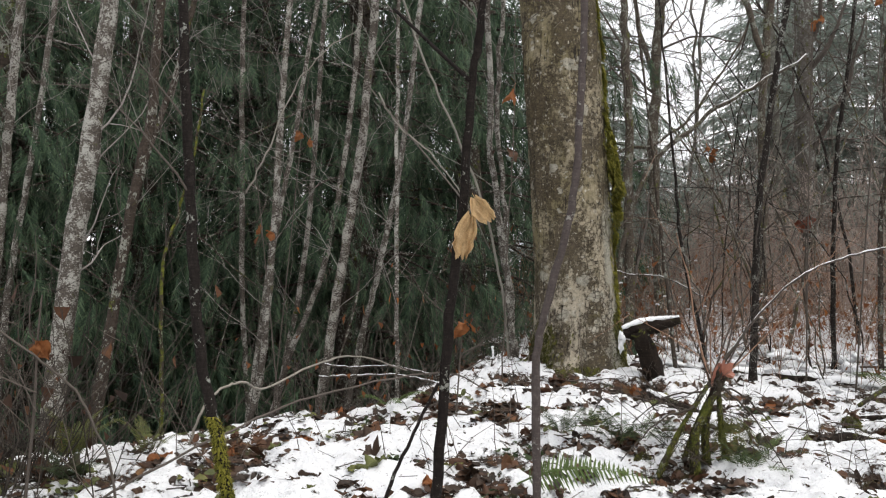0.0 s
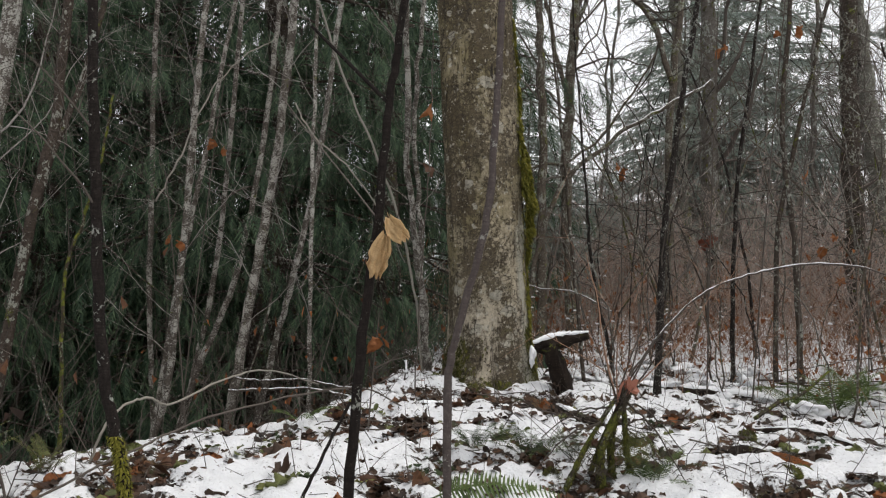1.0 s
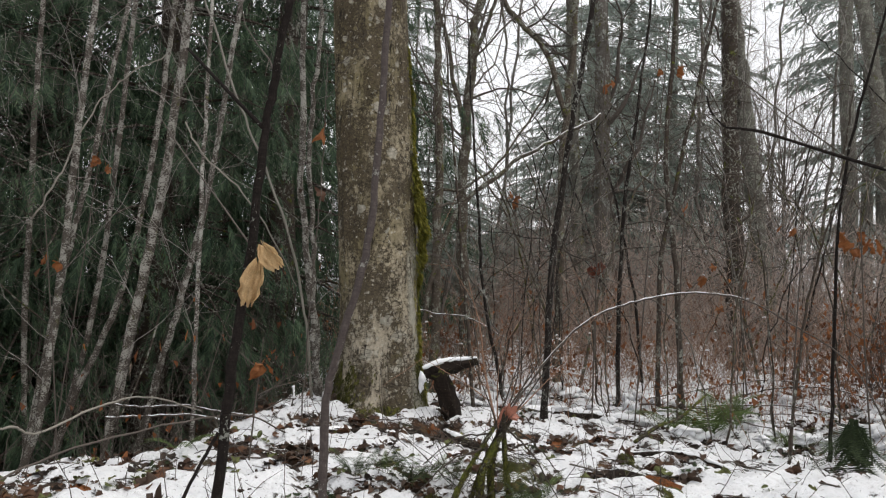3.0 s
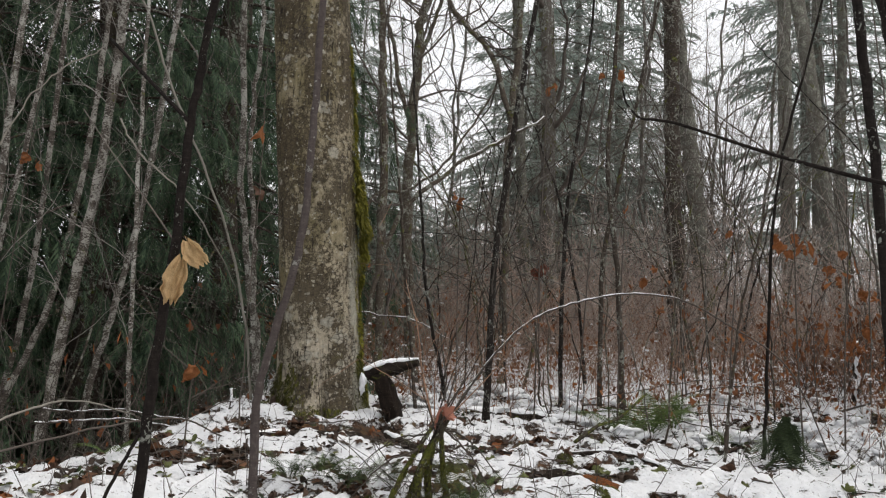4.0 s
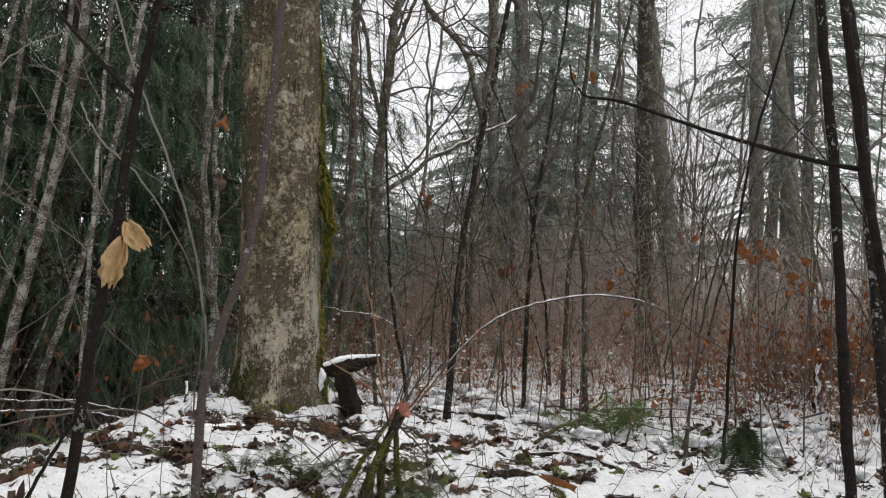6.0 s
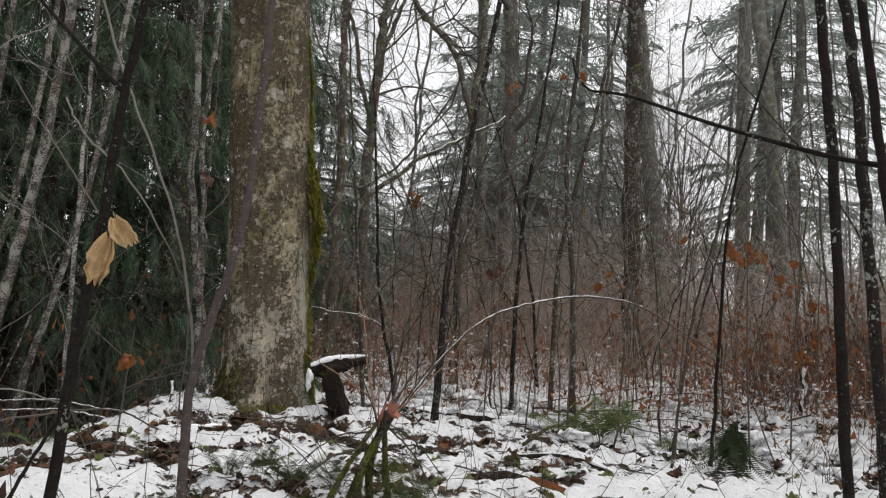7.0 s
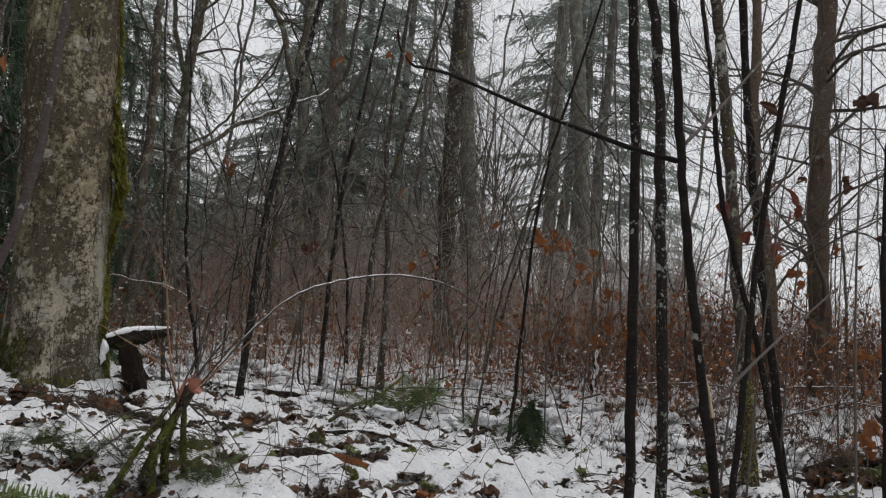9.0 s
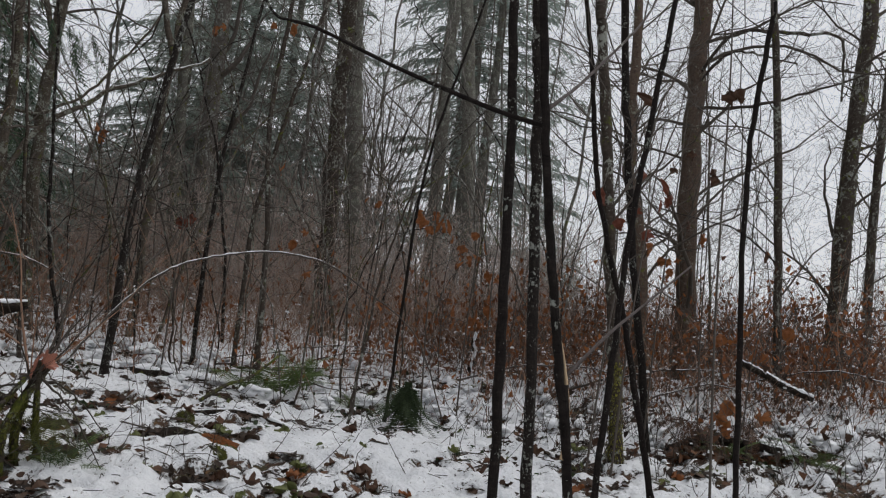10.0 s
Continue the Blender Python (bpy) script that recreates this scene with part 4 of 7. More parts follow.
limbed = stem("sapling", MID, [(3.46, 8.89, 0.8), (3.44, 8.89, 3.14), (3.55, 8.85, 5.15)], 0.06, 0.045, BARK_OLD, GM, wob=0.02, seed=56, brad=0.42, twigs=TWIG, branches=8, blen=1.3, category="sapling")
stem("tree", "tall mossy brown trunk in the thicket", [(5.89, 12.75, 0.68), (5.65, 12.86, 2.57), (5.62, 12.87, 4.9), (5.5, 12.92, 6.88)], 0.175, 0.14, BARK_FAR, wob=0.02, seed=57, brad=0.42, twigs=TWIG, branches=9, blen=2.0, depth=3, shag=900, shag_mat=MOSS_DARK, shag_word="patches of yellow-green moss")
stem("sapling", MID, [(3.46, 7.27, 0.7), (3.46, 7.27, 2.24), (3.55, 7.23, 3.29)], 0.028, 0.02, BARK_SPOT, GM, seed=58, category="sapling")
stem("sapling", MID, [(3.98, 7.02, 0.7), (3.91, 7.05, 1.93), (3.81, 7.1, 2.91), (3.85, 7.08, 4.02)], 0.036, 0.026, BARK_BROWN, GM, seed=59, branches=7, category="sapling")
stem("sapling", MID, [(3.8, 7.11, 0.64), (3.79, 7.11, 1.93), (3.93, 7.04, 2.91), (4.07, 6.97, 3.74)], 0.03, 0.022, BARK_BROWN, GM, seed=60, branches=7, category="sapling")
stem("tree", "broken ivy-clad dark trunk in the thicket", [(6.54, 10.15, 0.82), (6.47, 10.19, 2.24), (6.4, 10.24, 4.01), (6.35, 10.27, 6.09)], 0.155, 0.14, BARK_BROWN, wob=0.03, seed=61, branches=28, blen=0.7, depth=3, low=0.06, shag=1500, shag_mat=TWIG_DARK, shag_word="ragged dark ivy stems and loose bark")
stem("tree", "pale lichened trunk leaning beside the dark one", [(8.47, 12.47, 1.94), (8.3, 12.59, 3.62), (8.12, 12.7, 5.35), (7.97, 12.79, 6.59), (7.89, 12.84, 7.22)], 0.2, 0.17, BARK_MIST, wob=0.035, seed=62, branches=30, blen=0.9, depth=3, low=0.2, brad=0.1, twigs=TWIG_FAR, sides=12, shag=1100, shag_mat=TWIG_PALE, shag_word="tufts of pale grey lichen")
stem("tree", "tall brown mossy trunk in the thicket", [(5.16, 12.52, 1.96), (5.03, 12.57, 3.82), (4.91, 12.61, 5.72), (4.86, 12.63, 6.68)], 0.11, 0.09, BARK_MIST, wob=0.025, seed=84, branches=10, blen=1.5, depth=3, brad=0.2, shag=800, shag_mat=MOSS_DARK, shag_word="patches of yellow-green moss")
stem("tree", "tall trunk deep in the wood, painted pale grey-green for mist", [(13.9, 17.18, 3.47), (13.81, 17.25, 6.76), (13.75, 17.29, 9.7)], 0.23, 0.2, BARK_MIST, "pale trunks in the mist", wob=0.02, seed=85, branches=6, blen=1.6, brad=0.1, twigs=TWIG_FAR, sides=12, ext=5)
stem("tree", "tall trunk deep in the wood, painted pale grey-green for mist", [(13.99, 15.8, 3.26), (13.89, 15.88, 4.06), (13.64, 16.1, 6.91), (13.36, 16.32, 9.3)], 0.26, 0.2, BARK_MIST, "pale trunks in the mist", wob=0.02, seed=86, branches=6, blen=1.6, brad=0.1, twigs=TWIG_FAR, sides=12, ext=5)
stem("tree", "tall trunk deep in the wood, painted pale grey-green for mist", [(15.71, 18.28, 3.81), (15.63, 18.34, 10.36)], 0.2, 0.17, BARK_MIST, "pale trunks in the mist", wob=0.02, seed=87, branches=6, blen=1.6, brad=0.1, twigs=TWIG_FAR, sides=12, ext=5)
stem("sapling", MID, [(4.13, 5.14, 0.7), (4.17, 5.11, 2.44), (4.33, 4.98, 3.45)], 0.017, 0.012, BARK_DARK, GM, seed=63, branches=4, category="sapling")
stem("sapling", MID, [(3.63, 4.89, 0.7), (3.69, 4.84, 1.55), (3.78, 4.77, 2.09)], 0.014, 0.009, BARK_BROWN, GM, seed=64, branches=4, category="sapling", ext=1.0)

GR = "dark stems standing close together"
stem("sapling", "straight wet black sapling", [(1.69, 1.46, 1.1), (1.67, 1.48, 1.47), (1.65, 1.5, 1.87), (1.62, 1.53, 2.29)], 0.0165, 0.0145, BARK_DARK, GR, seed=71, ext=1.2, branches=3, low=0.7, blen=0.5, category="sapling", wob=0.003)
stem("sapling", "straight dark sapling spotted with white lichen", [(2.0, 1.65, 1.05), (1.96, 1.68, 1.63), (1.93, 1.72, 2.13), (1.9, 1.75, 2.42)], 0.0205, 0.018, BARK_SPOT, GR, seed=72, ext=1.2, branches=3, low=0.7, blen=0.5, category="sapling", wob=0.004)
snapped = stem("sapling", "thin dark sapling with a torn pale wound and long side branches", [(0.991, 0.647, 1.307), (0.983, 0.655, 1.37), (0.974, 0.665, 1.439), (0.96, 0.681, 1.551), (0.946, 0.696, 1.672), (0.934, 0.707, 1.789)], 0.0075, 0.006, BARK_DARK, GR, seed=73, ext=0.8, branches=0, category="sapling", wob=0.001)
slim_alder = stem("tree", "dark bare alder in a close clump", [(5.14, 3.64, 1.31), (5.06, 3.74, 1.98), (5.0, 3.82, 2.58), (4.94, 3.89, 3.2), (4.89, 3.95, 3.82)], 0.034, 0.034, BARK_DARK, GR, seed=74, branches=6, low=0.35)
stem("tree", "dark bare alder with a mossy foot", [(4.58, 3.3, 0.52), (4.54, 3.35, 1.03), (4.5, 3.41, 1.52), (4.45, 3.47, 2.02), (4.39, 3.53, 2.63), (4.32, 3.62, 3.34), (4.29, 3.65, 3.56)], 0.055, 0.042, BARK_BROWN, GR, seed=75, branches=7, low=0.3, moss=0.8)
stem("sapling", "thin leaning dark sapling crossing its neighbours", [(3.41, 2.53, 0.7), (3.42, 2.52, 1.39), (3.43, 2.51, 1.93), (3.45, 2.48, 2.45), (3.48, 2.44, 3.06)], 0.02, 0.016, BARK_DARK, GR, seed=76, branches=3, low=0.5, category="sapling", wob=0.004)
stem("sapling", "thin leaning dark sapling crossing its neighbours", [(3.8, 2.5, 0.69), (3.74, 2.59, 1.09), (3.68, 2.67, 1.47), (3.6, 2.77, 1.85), (3.53, 2.85, 2.25), (3.48, 2.9, 2.69), (3.43, 2.96, 3.13)], 0.021, 0.015, BARK_DARK, GR, seed=77, branches=3, low=0.5, category="sapling", wob=0.004)
stout = stem("tree", "stout brown tree standing in red-brown brush", [(8.64, 5.61, 1.0), (8.56, 5.72, 2.71), (8.51, 5.79, 4.4), (8.51, 5.8, 5.43)], 0.155, 0.125, BARK_RUST, wob=0.02, seed=78, brad=0.24, twigs=TWIG_DARK, branches=27, blen=2.2, depth=3, kids=5, low=0.22, sides=14)
stem("tree", "leaning mossy brown trunk beside the stout tree", [(7.58, 5.38, 0.9), (7.47, 5.53, 2.3), (7.35, 5.68, 3.14), (7.33, 5.71, 3.75)], 0.1, 0.075, BARK_RUST, wob=0.02, seed=79, brad=0.24, twigs=TWIG_DARK, branches=27, blen=1.6, depth=3, kids=5, low=0.2)
stem("sapling", "slim dark sapling standing alone", [(2.92, 1.55, 0.9), (2.89, 1.6, 1.68), (2.89, 1.62, 2.17), (2.9, 1.59, 2.67)], 0.0135, 0.011, BARK_DARK, GR, seed=80, branches=4, low=0.55, category="sapling", wob=0.004, ext=1.0)
stem("tree", "slim grey tree against the white sky", [(8.27, 4.28, 1.1), (8.18, 4.45, 3.26), (8.07, 4.64, 5.05)], 0.055, 0.045, BARK_BROWN, seed=81, brad=0.24, twigs=TWIG_DARK, branches=27, blen=1.6, depth=3, kids=5, low=0.22)
stem("tree", "grey leaning tree on the crest against the sky", [(10.3, 4.69, 1.1), (10.29, 4.71, 3.48), (10.32, 4.64, 5.81)], 0.145, 0.11, BARK_BROWN, wob=0.02, seed=82, brad=0.24, twigs=TWIG_DARK, branches=27, blen=2.0, depth=3, kids=5, low=0.22, shag=700, shag_mat=MOSS_DARK, shag_word="patches of dull green moss")
stem("tree", "slim grey tree against the white sky", [(12.28, 5.15, 1.2), (12.25, 5.22, 3.46), (12.25, 5.21, 4.93)], 0.085, 0.07, BARK_BROWN, seed=83, brad=0.24, twigs=TWIG_DARK, branches=27, blen=1.8, depth=3, kids=5, low=0.22)


def limb(name, pts, r0, r1, mat, parent=None, label="", n=6, per=6, at=None, category="branch", snow=0.0, wob=0.0, seed=1, snow_to=1.0):
    """A bent branch, as a thing of its own or as part of a tree."""
    rng = random.Random(seed)
    root = Vector(pts[0]) if parent is None else Vector(parent.location)
    line = [p - root + Vector([rng.uniform(-wob, wob) for _ in range(3)]) for p in curve(pts, per)]
    m = len(line) - 1
    b = Buf()
    b.tube(line, [(r0 + (r1 - r0) * i / m) * rng.uniform(0.92, 1.08) for i in range(m + 1)], n)
    if parent is not None:
        return part(name, b, mat, parent, label)
    ob = thing(name, root, label, category)
    part("wood", b, mat, ob)
    if snow:
        s = Buf()
        e = int(m * snow_to) + 1
        s.tube([p + Vector((0, 0, (r0 + (r1 - r0) * i / m) * 0.75)) for i, p in enumerate(line[:e])], [max(0.0012, snow * (0.6 + 0.8 * noise.noise((i * 0.7, seed, 0))) * (1 if snow_to == 1 else smooth(1.0, 0.55, i / e))) for i in range(e)], 6)
        part("snow", s, SNOW, ob, "thin ridge of snow along the top")
    return ob


# limbs that stand out on some trees
for tree, mat, r0, r1, pts in (
    (forked, BARK_OLD, 0.03, 0.016, [(2.37, 9.21, 3.55), (2.2, 9.25, 4.07), (2.08, 9.28, 4.67), (1.93, 9.3, 5.06), (1.8, 9.3, 5.8)]),
    (forked, BARK_OLD, 0.03, 0.018, [(2.38, 9.21, 4.28), (2.51, 9.18, 4.7), (2.63, 9.14, 5.11), (2.8, 9.1, 5.8)]),
    (forked, TWIG, 0.016, 0.007, [(2.36, 9.21, 3.41), (2.03, 9.29, 3.72), (1.77, 9.33, 3.67)]),
    (forked, TWIG, 0.016, 0.006, [(2.31, 9.23, 3.88), (2.78, 9.11, 4.04), (3.23, 8.97, 3.93)]),
    (limbed, BARK_OLD, 0.034, 0.026, [(3.44, 8.86, 3.7), (3.21, 8.89, 4.44), (2.96, 8.98, 4.74), (2.7, 9.06, 5.11), (2.4, 9.1, 5.9)]),
    (stout, BARK_BROWN, 0.022, 0.011, [(8.5, 5.75, 4.5), (8.31, 5.21, 4.85), (8.61, 4.7, 4.85), (8.82, 4.31, 4.82), (8.86, 4.22, 4.55), (8.84, 4.2, 4.1)]),
    (stout, BARK_BROWN, 0.02, 0.008, [(8.5, 5.75, 4.4), (8.29, 5.24, 4.62), (8.47, 4.93, 4.6), (8.6, 4.6, 4.5)]),
    (stout, TWIG_DARK, 0.022, 0.008, [(8.5, 5.75, 4.1), (8.44, 4.99, 4.03), (8.77, 4.41, 4.24), (9.03, 3.85, 4.48)]),
    (stout, TWIG_DARK, 0.02, 0.008, [(8.5, 5.75, 3.9), (7.88, 5.82, 3.8), (7.78, 5.95, 3.56)]),
):
    limb("branch", pts, r0, r1, mat, tree, "", 7, 6, wob=0.012, seed=len(pts))
    krng = random.Random(int(pts[1][2] * 100))
    for q in curve(pts, 3)[2:]:
        t = Buf()
        grow(t, q - Vector(tree.location), Vector((krng.gauss(0, 0.7), krng.gauss(0, 0.7), krng.uniform(-0.9, 0.5))).normalized(), krng.uniform(0.4, 1.1), r1 * 0.5, 2, krng, -0.06, 0.4, 3)
        part("branch", t, TWIG_DARK, tree)
limb("dead_branch", [(-1.5, 6.3, 2.0), (-1.34, 6.33, 2.37), (-1.17, 6.37, 2.81), (-0.96, 6.4, 3.11), (-0.66, 6.44, 3.33)], 0.008, 0.004, TWIG_PALE, None, "pale crooked dead branch caught among the alders", 6, 6, wob=0.012)
limb("dead_branch", [(-0.5, 6.46, 4.0), (-0.31, 6.47, 3.48), (-0.08, 6.48, 2.9), (0.13, 6.48, 2.44), (0.34, 6.48, 1.9), (0.47, 6.49, 1.3), (0.55, 6.5, 0.7)], 0.008, 0.011, TWIG_PALE, None, "thin pale leaning stem before the cedars", 6, 6, wob=0.01)
limb("dead_branch", [(-0.5, 6.36, 2.8), (-0.38, 6.36, 2.58), (-0.11, 6.37, 2.35), (0.16, 6.37, 2.0), (0.4, 6.7, 1.6)], 0.007, 0.005, TWIG_PALE, None, "thin pale dead branch caught among the alders", 6, 6, wob=0.01)

# side branches of the near snapped sapling
limb("branch", [(0.944, 0.699, 1.688), (0.926, 0.74, 1.7), (0.905, 0.796, 1.721), (0.871, 0.889, 1.759), (0.827, 1.006, 1.812), (0.81, 1.053, 1.827), (0.8, 1.078, 1.835), (0.791, 1.103, 1.862), (0.788, 1.112, 1.889)], 0.0031, 0.0015, BARK_DARK, snapped)
limb("branch", [(1.003, 0.678, 1.423), (1.088, 0.697, 1.471), (1.231, 0.753, 1.518), (1.382, 0.791, 1.585)], 0.0022, 0.0014, BARK_SAPLING, snapped)
limb("branch", [(0.946, 0.697, 1.708), (1.088, 0.772, 1.794), (1.316, 0.867, 1.974), (1.439, 0.953, 2.126)], 0.0022, 0.0014, BARK_SAPLING, snapped)
limb("torn_wood", [(0.974, 0.672, 1.476), (0.98, 0.664, 1.442), (0.985, 0.658, 1.404), (0.987, 0.654, 1.362), (0.986, 0.653, 1.338)], 0.0008, 0.0045, SPLINTER, snapped, "pale torn wood where a branch split away", 5, 4)
hang_leaf((3.9, 2.96, 2.75), 0.16, LEAF_BROWN, slim_alder, (-60, 60, 120), 5, "large brown withered leaf")
limb("branch", [(0.08, 2.48, 1.68), (-0.03, 2.68, 1.83), (-0.18, 2.97, 2.03), (-0.3, 3.2, 2.2)], 0.0028, 0.002, TWIG, leaf_stem)
limb("branch", [(0.1, 2.48, 2.04), (-0.02, 2.52, 2.16), (-0.15, 2.6, 2.3)], 0.007, 0.005, BARK_DARK, leaf_stem)
for (x, y, z), size, seed, wide, lean, roll, words in (
    ((0.113, 2.45, 1.686), 0.078, 3.0, 0.46, 0.1, -34, "small pale tan withered leaf, crumpled"),
    ((0.1, 2.44, 1.63), 0.12, 8.0, 0.33, -0.06, 7, "pale tan withered leaf, folded and hanging"),
):
    ob = part("leaf", draped_leaf(seed, wide, lean), LEAF_TAN, leaf_stem, words)
    ob.matrix_basis = Matrix.Translation(-Vector(leaf_stem.location)) @ pose(x, y, z, 0, roll, 0) @ pose(0, 0, 0, -90, 0, 0) @ Matrix.Scale(size, 4)

limb("arched_branch", [(2.0, 6.0, 0.72), (2.27, 5.93, 1.13), (2.54, 5.83, 1.43), (2.83, 5.7, 1.58), (3.2, 5.52, 1.67), (3.54, 5.33, 1.64), (3.8, 5.15, 1.48), (4.13, 4.91, 1.19), (4.36, 4.75, 0.6)], 0.0085, 0.005, TWIG, None, "long thin branch arched to the ground with snow on top", 6, 8, snow=0.0085, wob=0.004, snow_to=0.75)
limb("fallen_branch", [(-1.2, 3.98, 0.58), (-1.14, 4.01, 0.77), (-1.08, 4.13, 0.845), (-1.0, 4.25, 0.86), (-0.92, 4.38, 0.81), (-0.7, 4.72, 0.9), (-0.49, 5.15, 0.9), (-0.22, 5.57, 0.76)], 0.0072, 0.005, TWIG_PALE, None, "wavy pale dead branch lying across the slope", 6, 7, wob=0.004)
limb("fallen_branch", [(-1.3, 2.95, 0.56), (-1.19, 3.04, 0.63), (-0.88, 3.26, 0.78), (-0.55, 3.73, 0.88), (0.01, 4.58, 0.88), (0.3, 5.0, 0.72)], 0.006, 0.0045, TWIG, None, "long thin dead branch propped above the snow", 6, 7, wob=0.004)
limb("fallen_branch", [(-0.89, 6.38, 0.69), (-0.71, 6.4, 0.67), (-0.41, 6.43, 0.68), (-0.11, 6.44, 0.63), (0.11, 6.44, 0.61)], 0.008, 0.006, TWIG, None, "long fallen branch lined with snow below the alders", 6, 6, snow=0.007, wob=0.006)
limb("fallen_branch", [(-0.9, 6.17, 0.62), (-0.69, 6.2, 0.63), (-0.39, 6.23, 0.64), (-0.14, 6.24, 0.61), (0.07, 6.24, 0.56)], 0.009, 0.006, TWIG, None, "long fallen branch lined with snow below the alders", 6, 6, snow=0.008, wob=0.006)
limb("bent_shoot", [(-1.5, 2.68, 1.3), (-1.32, 2.75, 1.14), (-1.23, 2.8, 1.04), (-1.17, 2.82, 0.91), (-1.12, 2.84, 0.78), (-1.09, 2.86, 0.5)], 0.0035, 0.005, TWIG, None, "thin shoot bent over from the edge", 5, 6, wob=0.003)
limb("dry_stalk", [(-0.74, 2.86, 0.5), (-0.74, 2.86, 0.69), (-0.73, 2.86, 0.85), (-0.76, 2.86, 0.93)], 0.006, 0.004, TWIG_PALE, None, "pale dry stalk beside the mossy sapling", 5, 5, wob=0.002)
limb("leaning_branch", [(1.7, 8.3, 0.9), (1.96, 8.25, 2.29), (2.52, 8.1, 2.92), (2.97, 7.95, 3.23), (3.47, 7.86, 3.52)], 0.03, 0.012, BARK_OLD, None, "long bare branch leaning through the saplings, dusted with snow", 6, 6, snow=0.015, wob=0.015)
limb("leaning_branch", [(1.7, 8.6, 0.8), (1.86, 9.24, 2.6), (2.38, 9.12, 2.86), (2.78, 9.02, 3.24), (3.26, 8.85, 4.06)], 0.022, 0.01, BARK_OLD, None, "bare branch leaning through the saplings", 6, 6, wob=0.015)
limb("low_branch", [(1.35, 8.2, 1.1), (1.62, 8.1, 1.42), (1.87, 8.04, 1.4), (2.15, 7.95, 1.38), (2.5, 7.85, 1.2)], 0.008, 0.005, TWIG, None, "thin low branch lined with snow in the brush", 5, 6, snow=0.006, wob=0.006)


# ---- the great tree ----
TREE_BASE = Vector((1.045, 6.11, 0.66))


def tree_point(a, z, extra=0.0):
    """A point on the great trunk's surface, a radians round, z above its foot."""
    u = z / 2.8
    r = 0.298 - 0.026 * min(u, 1.0) - 0.015 * max(0.0, u - 1)
    r += 0.05 * math.exp(-max(z, 0) / 0.16) * (1 + 0.45 * math.sin(3 * a + 0.6) + 0.25 * math.sin(5 * a))
    for at, wide, out, tall in ((3.05, 0.5, 0.11, 0.22), (-2.1, 0.3, 0.09, 0.17), (-1.25, 0.26, 0.1, 0.16), (-0.35, 0.35, 0.09, 0.16), (1.5, 0.6, 0.12, 0.2)):
        gap = (a - at + math.pi) % (2 * math.pi) - math.pi
        r += out * math.exp(-max(z, -0.1) / tall) * math.exp(-(gap / wide) ** 2)
    for at, wide, deep, tall in ((-1.72, 0.06, 0.04, 0.4), (-2.35, 0.05, 0.028, 0.3), (-2.75, 0.06, 0.03, 0.34), (-0.8, 0.05, 0.025, 0.26)):
        gap = (a - at - 0.05 * math.sin(9 * z) + math.pi) % (2 * math.pi) - math.pi
        r -= deep * smooth(tall, tall * 0.45, z) * math.exp(-(gap / wide) ** 2)
    r *= 1 + 0.028 * math.sin(2 * a + 0.4 * z) + 0.016 * math.sin(5 * a + 1.3 * z) + 0.010 * noise.noise((3 * math.cos(a), 3 * math.sin(a), 2.2 * z))
    r += 0.012 * noise.noise((7 * math.cos(a), 7 * math.sin(a), 4 * z)) + 0.007 * noise.noise((16 * math.cos(a), 16 * math.sin(a), 12 * z)) + extra
    return Vector((r * math.cos(a) - 0.074 * z, r * math.sin(a), z))


